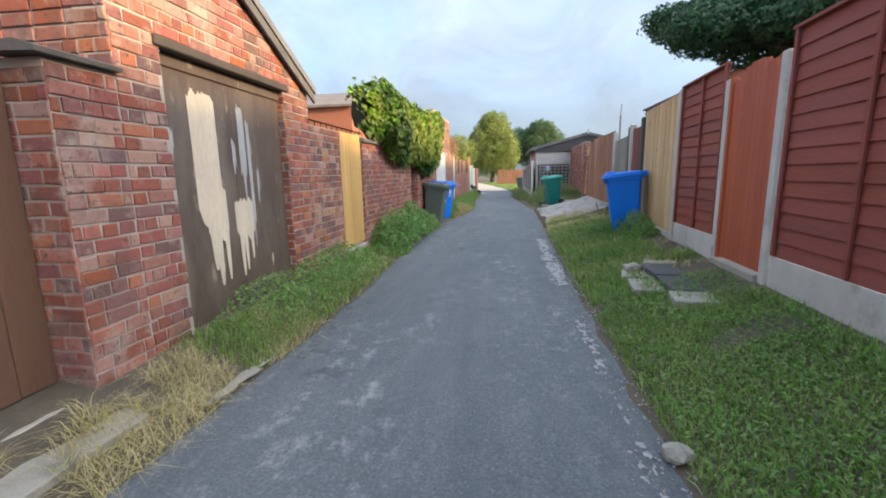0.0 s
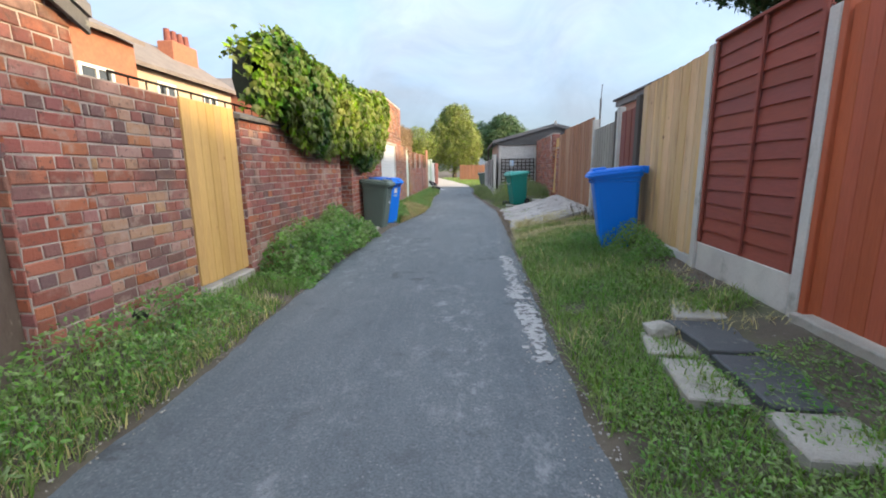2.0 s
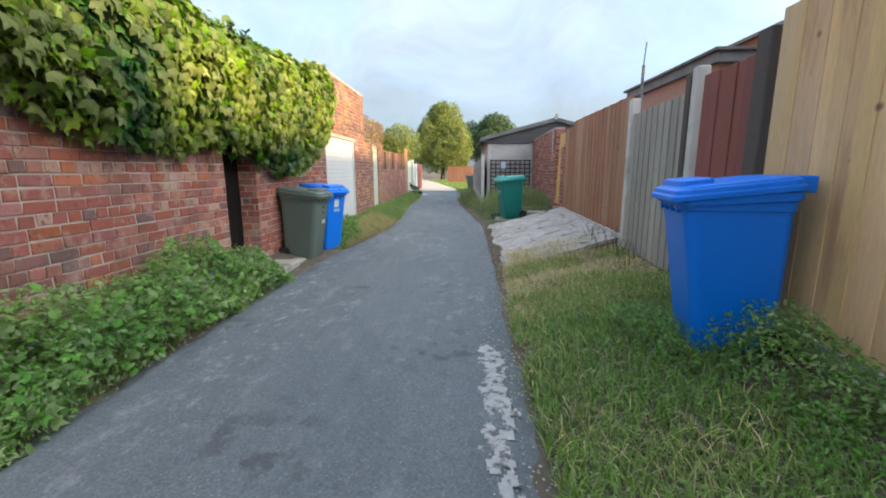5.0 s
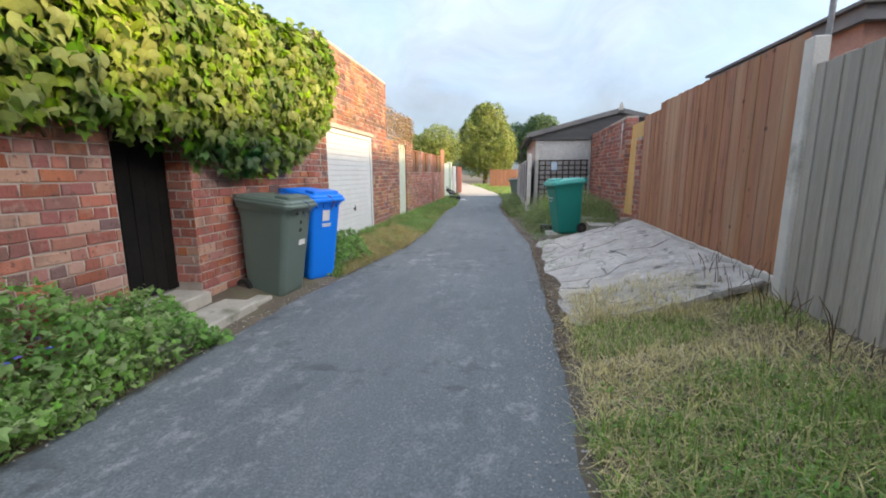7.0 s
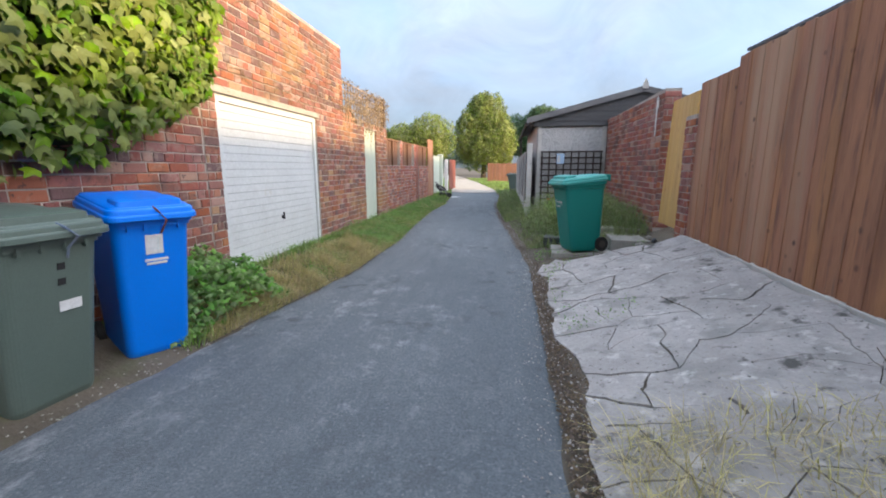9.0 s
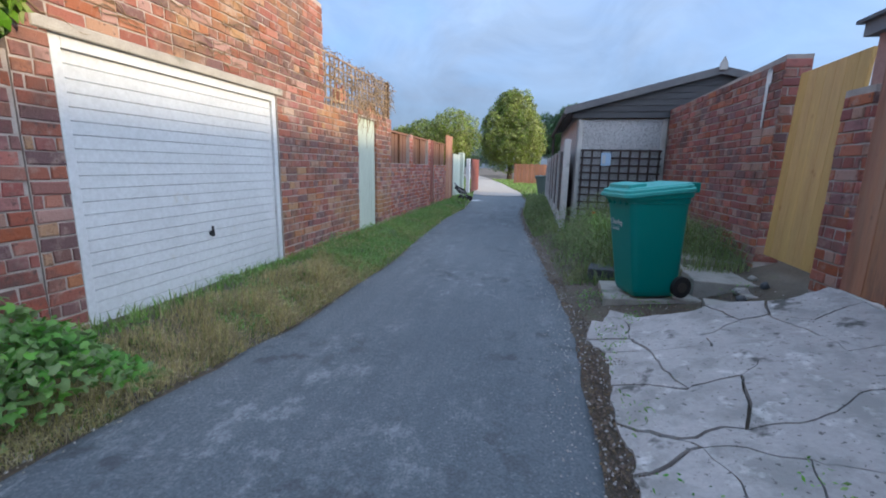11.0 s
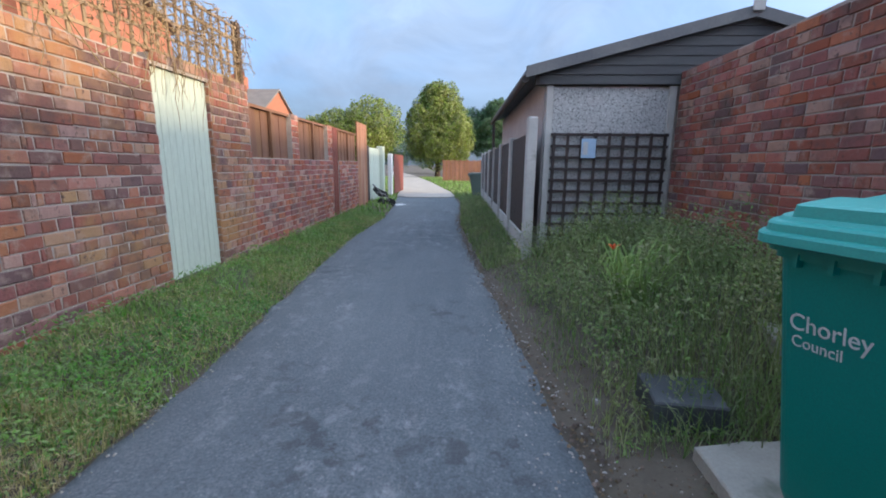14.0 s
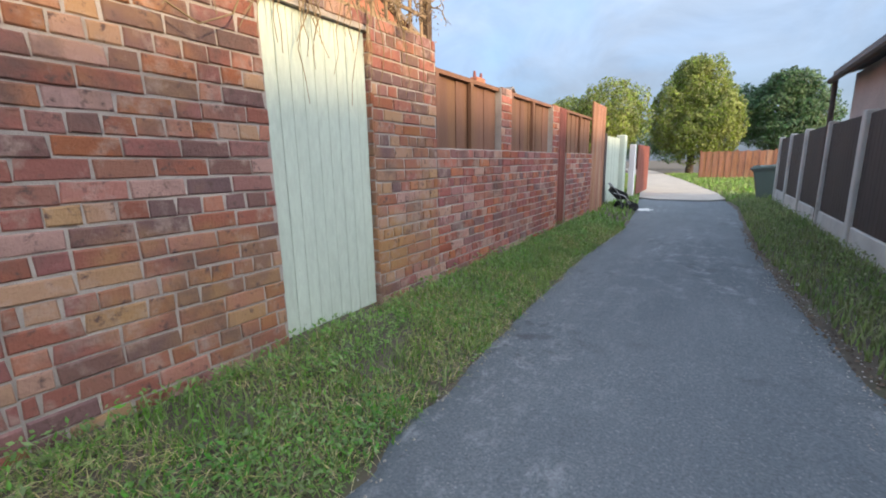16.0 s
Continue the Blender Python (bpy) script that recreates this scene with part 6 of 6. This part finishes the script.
# pale overlay from where the sun reaches the lane; its brightness is in the colour
bm = bmesh.new()
rows = []
y = 32.6
while y < 90:
    l, r = lerp_table(ROAD_L, y), lerp_table(ROAD_R, y)
    w = 0.25 * noise.noise((y * 0.8, 3.0, 0))
    rows.append([bm.verts.new((l + (r - l) * f + w * 0.3 + (0.5 if y < 33 else 0) * (1 - 2 * f), y, 0.035 if 0 < f < 1 else 0.012)) for f in (0.02, 0.12, 0.35, 0.65, 0.88, 0.98)])
    y += 0.7
for a, b in zip(rows, rows[1:]):
    for i in range(5):
        bm.faces.new((a[i], a[i + 1], b[i + 1], b[i]))
structure("road_2", bm, M_track, "gravel track at the bend, coloured pale for the sunlight on it", "road")
board_door("door_3", "dark boarded door at the end of the wall", "door", -2.62, 28.25, 29.2, 0.05, 1.9, 7, M_dark_panel)
tagged(part("gate_post", quick_box(-2.75, -2.5, 31.0, 31.3, 0, 1.95, bevel=0.02), M_pale_green), "pale green painted gate post", "post")
tagged(part("gate_post", quick_box(-2.72, -2.54, 33.2, 33.4, 0, 1.75, bevel=0.02), M_white_paint), "white painted gate post catching the sun", "post")
board_door("gate", "red painted boarded gate beyond the white post", "gate", -2.5, 33.6, 36.4, 0.1, 1.75, 16, M_rust_red)
board_door("gate", "pale green boarded side gate", "gate", -2.64, 29.3, 30.95, 0.1, 1.85, 10, M_pale_green)

# folded pushchair leaning at the wall
pram = thing("pushchair", "black folded pushchair leaning beside the wall", "pushchair", at=pose(-2.25, 29.3, 0.0, 0, 0, 20))
for x, y in ((0.0, -0.2), (0.0, 0.2), (0.28, -0.24), (0.28, 0.24)):
    bm = bmesh.new()
    tube(bm, [(x, y, 0.11), (x, y + 0.035, 0.11)], 0.11, 14)
    part("wheel", bm, M_rubber, pram)
for pts in ([(0.0, -0.2, 0.11), (-0.05, -0.19, 0.4), (-0.28, -0.18, 0.68)], [(0.0, 0.22, 0.11), (-0.05, 0.2, 0.4), (-0.28, 0.19, 0.68)],
            [(0.28, -0.22, 0.11), (0.05, -0.2, 0.38), (-0.2, -0.18, 0.45)], [(0.28, 0.25, 0.11), (0.05, 0.2, 0.38), (-0.2, 0.18, 0.45)], [(-0.28, -0.18, 0.68), (-0.28, 0.19, 0.68)]):
    bm = bmesh.new()
    tube(bm, pts, 0.014, 6)
    part("frame", bm, M_metal, pram)
bm = bmesh.new()
prism(bm, [(-0.1, 0.3), (0.18, 0.28), (0.12, 0.44), (-0.22, 0.6), (-0.28, 0.5)], "y", -0.17, 0.18)
part("seat", bm, M_rubber, pram, "black fabric seat")

# ---- slabs and stones on the ground ----
def slab(name, label, category, pts, z, thick, material, tilt=(0.0, 0.0)):
    """A flat stone with a worn outline; tilt: rise for each metre along x and y from its first corner."""
    bm = bmesh.new()
    cx, cy = pts[0]
    fine = []
    for (ax, ay), (bx, by) in zip(pts, pts[1:] + pts[:1]):
        k = max(1, int(math.hypot(bx - ax, by - ay) / 0.12))
        for q in range(k):
            f = q / k
            x, y = ax + (bx - ax) * f, ay + (by - ay) * f
            fine.append((x + 0.02 * noise.noise((x * 7, y * 7, 1)), y + 0.02 * noise.noise((x * 7, y * 7, 4))))
    top = [bm.verts.new((x, y, z + tilt[0] * (x - cx) + tilt[1] * (y - cy))) for x, y in fine]
    low = [bm.verts.new((v.co.x, v.co.y, v.co.z - thick)) for v in top]
    f = bm.faces.new(top)
    for i in range(len(top)):
        bm.faces.new((top[i], low[i], low[(i + 1) % len(top)], top[(i + 1) % len(top)]))
    bmesh.ops.recalc_face_normals(bm, faces=bm.faces[:])
    bmesh.ops.bevel(bm, geom=[e for e in f.edges], offset=0.008, segments=1, affect="EDGES")
    return tagged(part(name, bm, material), label, category)


# the broken concrete hardstanding: pieces parted by cracks
hard = thing("hardstanding", "cracked pale concrete slab sloping to the lane", "slab")
def slab_rise(x, y):
    return 0.03 + (x - 1.1) * 0.27 + 0.02 * noise.noise((x * 0.9, y * 0.9, 3))


rng = random.Random(77)
COLS, ROWS_N = 6, 12
node = [[(1.14 + (right_line(11.5 + 4.5 * j / ROWS_N) - 1.165) * i / COLS + (rng.uniform(-0.12, 0.12) if 0 < i < COLS else rng.uniform(-0.12, 0.04) if i == 0 else rng.uniform(-0.015, 0.01)),
          11.5 + 4.5 * j / ROWS_N + (rng.uniform(-0.16, 0.16) if j < ROWS_N else rng.uniform(-0.05, 0.1))) for i in range(COLS + 1)] for j in range(ROWS_N + 1)]


def crack_line(a, b):
    """The broken line between two nodes, the same from both sides."""
    if a > b:
        return crack_line(b, a)[::-1]
    k = max(2, int(math.hypot(b[0] - a[0], b[1] - a[1]) / 0.05))
    out = []
    for q in range(k + 1):
        f = q / k
        x, y = a[0] + (b[0] - a[0]) * f, a[1] + (b[1] - a[1]) * f
        w = math.sin(f * math.pi) ** 0.5
        out.append((x + w * (0.07 * noise.noise((x * 3, y * 3, 1)) + 0.025 * noise.noise((x * 13, y * 13, 2))), y + w * (0.07 * noise.noise((x * 3, y * 3, 7)) + 0.025 * noise.noise((x * 13, y * 13, 9)))))
    return out


for j in range(ROWS_N):
    i = 0
    while i < COLS:
        wide = min(COLS - i, rng.choice((1, 2, 2, 3, 4)) if i else rng.choice((1, 1, 2)))
        corners = [node[j][q] for q in range(i, i + wide + 1)] + [node[j + 1][q] for q in range(i + wide, i - 1, -1)]
        pts = []
        for a, b in zip(corners, corners[1:] + corners[:1]):
            pts += crack_line(a, b)[:-1]
        cx, cy = sum(p[0] for p in pts) / len(pts), sum(p[1] for p in pts) / len(pts)
        gap = rng.choice((0.001, 0.002, 0.004, 0.011)) + (0.006 if i == 0 else 0)
        bm = bmesh.new()
        tip = rng.uniform(-0.006, 0.006)
        top = []
        for x, y in pts:
            d = math.hypot(x - cx, y - cy)
            x, y = x - (x - cx) / d * gap, y - (y - cy) / d * gap
            top.append(bm.verts.new((x, y, slab_rise(x, y) + tip)))
        low = [bm.verts.new((v.co.x, v.co.y, v.co.z - 0.06)) for v in top]
        bm.faces.new(top)
        for q in range(len(top)):
            bm.faces.new((top[q], low[q], low[(q + 1) % len(top)], top[(q + 1) % len(top)]))
        bmesh.ops.recalc_face_normals(bm, faces=bm.faces[:])
        part("concrete_piece", bm, M_slab, hard)
        i += wide
bm = bmesh.new()
grid = [[bm.verts.new((1.2 + 1.5 * i / 6, 11.6 + 4.3 * j / 12, slab_rise(1.2 + 1.5 * i / 6, 11.6 + 4.3 * j / 12) - 0.03)) for i in range(7)] for j in range(13)]
for a, b in zip(grid, grid[1:]):
    for q in range(6):
        bm.faces.new((a[q], a[q + 1], b[q + 1], b[q]))
part("crack_fill", bm, M_soil, hard, "dark soil in the cracks")
for pts, z in (([(1.2, 16.0), (1.5, 15.8), (1.62, 16.2), (1.32, 16.35)], 0.06), ([(1.3, 15.35), (1.66, 15.4), (1.6, 15.72), (1.28, 15.7)], 0.06)):
    slab("concrete_fragment", "loose broken piece of pale concrete", "rubble", pts, z, 0.06, M_slab)
slab("paving_slab", "square concrete slab under the teal bin", "slab", [(1.3, 16.6), (2.25, 16.75), (2.2, 17.45), (1.35, 17.3)], 0.1, 0.1, M_stone)
slab("paving_slab", "grey slab behind the teal bin", "slab", [(2.2, 16.9), (2.85, 16.8), (2.85, 17.6), (2.25, 17.7)], 0.27, 0.3, M_stone)
slab("paving_slab", "dark broken kerb stone by the weeds", "slab", [(1.25, 17.5), (1.6, 17.45), (1.65, 17.75), (1.3, 17.8)], 0.19, 0.16, M_slate_flag)
slab("paving_slab", "wide concrete slab by the brick wall", "slab", [(2.05, 17.7), (2.86, 17.6), (2.86, 18.6), (2.3, 18.5)], 0.34, 0.3, M_stone)
for pts, z in (([(2.15, 16.45), (2.38, 16.4), (2.42, 16.6), (2.2, 16.66)], 0.16), ([(2.4, 16.3), (2.58, 16.34), (2.55, 16.55), (2.44, 16.52)], 0.19), ([(2.5, 16.62), (2.72, 16.58), (2.74, 16.75), (2.55, 16.8)], 0.22)):
    slab("slab_fragment", "broken pale paving piece behind the teal bin", "rubble", pts, z, 0.07, M_stone)

# flags before the arched gate
for pts, m, z in (([(1.6, 4.28), (2.3, 4.22), (2.33, 4.82), (1.64, 4.88)], M_slate_flag, 0.215), ([(1.66, 4.92), (2.34, 4.86), (2.36, 5.42), (1.62, 5.46)], M_slate_flag, 0.220),
                  ([(1.28, 4.42), (1.58, 4.38), (1.62, 4.88), (1.34, 4.92)], M_stone, 0.170), ([(1.3, 4.98), (1.63, 4.94), (1.6, 5.3), (1.4, 5.35)], M_stone, 0.170),
                  ([(1.7, 5.5), (2.25, 5.46), (2.3, 5.95), (1.86, 5.98)], M_stone, 0.230), ([(1.5, 3.9), (2.2, 3.86), (2.22, 4.2), (1.55, 4.26)], M_stone, 0.210)):
    slab("paving_flag", "worn paving flag before the arched gate", "paving flag", pts, z, 0.08, m)
slab("doorstep", "pale stone step under the arched gate", "step", [(2.32, 4.33), (2.46, 4.33), (2.47, 5.25), (2.34, 5.25)], 0.36, 0.25, M_stone)
slab("flagstone", "cracked grey flags before the brown door", "paving flag", [(-2.4, 0.2), (-2.0, 0.1), (-1.98, 1.9), (-2.4, 2.0)], 0.085, 0.1, M_stone)


def stone(x, y, z, sx, sy, sz, material, label, seed):
    bm = bmesh.new()
    bmesh.ops.create_icosphere(bm, subdivisions=2, radius=1)
    for v in bm.verts:
        v.co *= 1 + 0.28 * noise.noise(v.co * 1.6 + Vector((seed, 0, 0)))
        v.co = Vector((v.co.x * sx + x, v.co.y * sy + y, max(v.co.z * sz, -sz * 0.6) + z))
    return tagged(part("stone", bm, material), label, "stone")


stone(0.82, 1.98, 0.015, 0.075, 0.06, 0.05, M_stone, "pale broken stone at the turf's edge", 1.0)
stone(1.5, 5.3, 0.2, 0.12, 0.1, 0.06, M_stone, "pale stone beside the paving flags", 3.0)
rng = random.Random(5)
for k in range(16):
    y = rng.uniform(15.7, 17.4)
    x = rng.uniform(1.9, 2.8)
    stone(x, y, ground_height(x, y) + 0.02, rng.uniform(0.03, 0.09), rng.uniform(0.03, 0.07), rng.uniform(0.02, 0.05), rng.choice((M_stone, M_slate_flag, M_slab)), "broken masonry and slate by the teal bin", k * 1.7)
for k in range(9):
    y = rng.uniform(17.5, 26)
    stone(lerp_table(ROAD_R, y) + rng.uniform(0.02, 0.25), y, 0.02, 0.025, 0.03, 0.018, M_slab, "small pale stone at the lane's edge", 40 + k)


# grit and loose chippings along the edges of the asphalt
def chippings(name, label, xs, ys, material, size):
    verts, faces = [], []
    r = random.Random(len(xs))
    for x, y in zip(xs, ys):
        s = r.uniform(0.4, 1.3) * size
        o = len(verts)
        z = max(ground_height(x, y), 0.004)
        a = r.uniform(0, 3)
        for q in range(4):
            verts.append((x + s * math.cos(a + q * 1.57) * r.uniform(0.6, 1.2), y + s * math.sin(a + q * 1.57) * r.uniform(0.6, 1.2), z - 0.003))
        verts.append((x, y, z + s * 0.6))
        faces.extend([[o, o + 1, o + 4], [o + 1, o + 2, o + 4], [o + 2, o + 3, o + 4], [o + 3, o, o + 4]])
    soup(name, verts, faces, material, None, label, "gravel")


xs, ys = scatter(3200, 0.5, 24, lambda y: right_edge(y) - 0.3, lambda y: right_edge(y) + 0.12)
chippings("chippings", "pale stone chippings along the lane's right edge", xs, ys, M_slab, 0.009)
xs, ys = scatter(1500, 0.5, 26, lambda y: left_edge(y) - 0.15, lambda y: left_edge(y) + 0.12)
chippings("chippings", "grit along the lane's left edge", xs, ys, M_stone, 0.009)
xs, ys = scatter(1500, 9.5, 24, lambda y: left_edge(y) + 0.3, lambda y: right_edge(y) - 0.2)
xs, ys = patchy(xs, ys, 0.9, 0.05, 14.0)
chippings("chippings", "scattered pale grit on the asphalt", xs, ys, M_slab, 0.007)


xs, ys = scatter(15000, 10.8, 17.6, lambda y: right_edge(y) - 0.05, lambda y: right_edge(y) + 0.42 if y < 15.6 else 2.8)
chippings("leaf_litter", "brown leaf litter and dirt round the teal bin", xs, ys, M_litter, 0.011)
xs, ys = scatter(900, 10.8, 17.5, lambda y: right_edge(y) - 0.05, lambda y: right_edge(y) + 0.4 if y < 15.6 else 2.8)
chippings("rubble", "small pale rubble among the leaf litter", xs, ys, M_slab, 0.012)
xs, ys = scatter(1800, 17.3, 27.0, lambda y: right_edge(y) - 0.1, lambda y: right_edge(y) + 0.3)
chippings("leaf_litter", "dark crumbled dirt along the lane's edge", xs, ys, M_litter, 0.014)
xs, ys = scatter(1600, 5.8, 9.0, lambda y: 2.1, lambda y: right_line(y) - 0.03)
chippings("leaf_litter", "dark bare soil crumbs at the fence foot", xs, ys, M_litter, 0.014)


# bare pale patches on the asphalt, torn outlines, a few millimetres proud
def road_patch(cx, cy, rx, ry, seed):
    bm = bmesh.new()
    n_p = 22
    pts = []
    for k in range(n_p):
        a = 2 * math.pi * k / n_p
        w = 1 + 0.45 * noise.noise((math.cos(a) * 1.8, math.sin(a) * 1.8, seed)) + 0.3 * noise.noise((math.cos(a) * 5, math.sin(a) * 5, seed))
        pts.append((cx + rx * w * math.cos(a), cy + ry * w * math.sin(a)))
    l, r_ = lerp_table(ROAD_L, cy), lerp_table(ROAD_R, cy)

    def top(x, y):
        f = min(max((x - l) / (r_ - l), 0), 1)
        return 0.012 * math.sin(f * math.pi) + 0.006 * noise.noise((x * 1.3, y * 1.3, 5)) + 0.004
    c = bm.verts.new((cx, cy, top(cx, cy) + 0.002))
    vs = [bm.verts.new((x, y, top(x, y))) for x, y in pts]
    for a, b in zip(vs, vs[1:] + vs[:1]):
        bm.faces.new((c, a, b))
    return bm


def road_top(x, y):
    l, r = lerp_table(ROAD_L, y), lerp_table(ROAD_R, y)
    return 0.012 * math.sin(min(max((x - l) / (r - l), 0), 1) * math.pi) + 0.006 * noise.noise((x * 1.3, y * 1.3, 5))


def flakes(name, label, category, centre, half, y0, y1, share, material, seed, cell=0.016, grain=16.0):
    """A crust worn into ragged flakes on the asphalt, thinning out towards its edges."""
    verts, faces, index = [], [], {}

    def corner(i, k):
        if (i, k) not in index:
            y = y0 + k * cell * 1.6 + cell * 0.5 * noise.noise((i * 3.7, k * 2.9, seed))
            x = centre(y) + i * cell + cell * 0.45 * noise.noise((i * 2.3, k * 3.1, seed + 4))
            index[i, k] = len(verts)
            verts.append((x, y, road_top(x, y) + 0.004))
        return index[i, k]
    m = int(half / cell)
    for k in range(int((y1 - y0) / (cell * 1.6))):
        y = y0 + k * cell * 1.6
        along = 0.35 * noise.noise((y * 1.4, seed, 0)) + min(0, (y - y0) / 0.4 - 1, (y1 - y) / 0.4 - 1) * 0.4
        for i in range(-m, m):
            x = centre(y) + i * cell
            v = noise.noise((x * grain, y * grain * 0.55, seed)) * 0.5 + 0.4 * noise.noise((x * 5, y * 3, seed)) + along
            if v > 0.75 * (abs(i + 0.5) / m) ** 1.5 - share:
                faces.append((corner(i, k), corner(i + 1, k), corner(i + 1, k + 1), corner(i, k + 1)))
    soup(name, verts, faces, material, None, label, category)


flakes("worn_paint", "worn white strip along the right edge of the asphalt", "worn paint", lambda y: 0.67, 0.15, 5.1, 8.9, 0.33, M_patch, 3.0)
flakes("worn_paint", "white flecks near the turf's edge", "worn paint", lambda y: 0.66, 0.1, 1.2, 4.2, -0.06, M_patch, 8.0, 0.01, 30.0)
tagged(part("pale_patch", road_patch(-1.75, 29.6, 0.22, 0.3, 4.4), M_label), "small white worn patch on the lane", "worn patch")
edge_stones = thing("edge_stones", "broken white edging stones sunk along the lane", "edging")
for cy, rx, ry in ((2.3, 0.035, 0.16), (2.55, 0.045, 0.15), (2.78, 0.04, 0.12), (3.02, 0.035, 0.12), (3.33, 0.035, 0.07)):
    part("edge_stone", road_patch(-1.79 - 0.01 * cy, cy, rx, ry, cy), M_stone, edge_stones)


# ---- single bricks ----
def brick_variants(count=6):
    out = []
    rng = random.Random(3)
    for _ in range(count):
        bm = bmesh.new()
        box(bm, -0.5, 0.5, -0.03, 0.0, 0.0, COURSE - 0.0115)
        for v in bm.verts:
            v.co += Vector((rng.uniform(-0.007, 0.007), rng.choice((0, 0, 0, -0.003)) if v.co.y > -0.01 else 0, rng.uniform(-0.005, 0.004)))
        front = [e for e in bm.edges if all(v.co.y > -0.01 for v in e.verts)]
        bmesh.ops.bevel(bm, geom=front, offset=0.006, segments=1, affect="EDGES")
        bmesh.ops.delete(bm, geom=[f for f in bm.faces if all(v.co.y < -0.029 for v in f.verts)], context="FACES")
        out.append(bm)
    return out


VARIANTS = [bm for bm in brick_variants()]
VARIANT_DATA = [([v.co.copy() for v in bm.verts], [[v.index for v in f.verts] for f in bm.faces]) for bm in VARIANTS if bm.verts.index_update() is None]
BRICK_MESHES = {}


def brick_mesh(k, length, material):
    """Bricks in four lengths share their meshes; the bevel keeps its true width."""
    key = (k, length, material.name)
    if key not in BRICK_MESHES:
        me = bpy.data.meshes.new("brick")
        vs, fs = VARIANT_DATA[k]
        me.from_pydata([(v.x * length if abs(v.x) < 0.3 else math.copysign(length / 2 - (0.5 - abs(v.x)) * 1.0, v.x), v.y, v.z) for v in vs], [], fs)
        me.materials.append(material)
        BRICK_MESHES[key] = me
    return BRICK_MESHES[key]


def lay(job_index, owner, origin, u, n, intervals, z0, z1, mats, used):
    rng = random.Random(job_index * 17 + 5)
    placed = []
    z, course = z0, 0
    L = 0.238
    while z + COURSE * 0.8 <= z1 + 0.02:
        for a, b in intervals(z + COURSE / 2):
            header_row = course % 4 == 3
            step = 0.12 if header_row else L
            pos = a - (0 if header_row or course % 2 == 0 else step / 2) - (0.06 if header_row else 0)
            while pos < b - 0.02:
                s = step
                if not header_row and rng.random() < 0.16:
                    s = 0.12
                lo, hi = max(pos, a), min(pos + s, b)
                if hi - lo > 0.035:
                    placed.append((lo + 0.006, hi - 0.006, z + rng.uniform(-0.003, 0.003), rng.uniform(-0.001, 0.006), rng.randrange(6)))
                pos += s
        z += COURSE
        course += 1
    placed.sort(key=lambda p: abs(p[2] - 1.1))
    room = max(0, 300 - used)
    verts, faces = [], []
    for i, (lo, hi, zz, proud, k) in enumerate(placed):
        length = hi - lo
        mid = (lo + hi) / 2
        base = Vector((origin[0] + u[0] * mid + n[0] * proud, origin[1] + u[1] * mid + n[1] * proud, zz))
        if i < room:
            snap = min((0.055, 0.11, 0.17, 0.228), key=lambda q: abs(q - length))
            ob = new("brick", brick_mesh(k, snap, mats[0]))
            ob.parent = owner
            m = Matrix(((u[0], n[0], 0, base.x), (u[1], n[1], 0, base.y), (0, 0, 1, base.z), (0, 0, 0, 1)))
            ob.matrix_basis = m @ Matrix.Diagonal((length / snap, 1, 1, 1))
        else:
            vs, fs = VARIANT_DATA[k]
            o = len(verts)
            for v in vs:
                x = v.x * length if abs(v.x) < 0.3 else math.copysign(length / 2 - (0.5 - abs(v.x)), v.x)
                verts.append((base.x + u[0] * x + n[0] * v.y, base.y + u[1] * x + n[1] * v.y, base.z + v.z))
            faces.extend([[o + q for q in f] for f in fs])
    if verts:
        soup("bricks", verts, faces, mats[1], owner)
    return used + min(len(placed), room)


used_by = {}
for index, (owner, origin, u, n, intervals, z0, z1, mats) in enumerate(BRICK_JOBS):
    used_by[owner.name] = lay(index, owner, origin, u, n, intervals, z0, z1, mats, used_by.get(owner.name, 0))
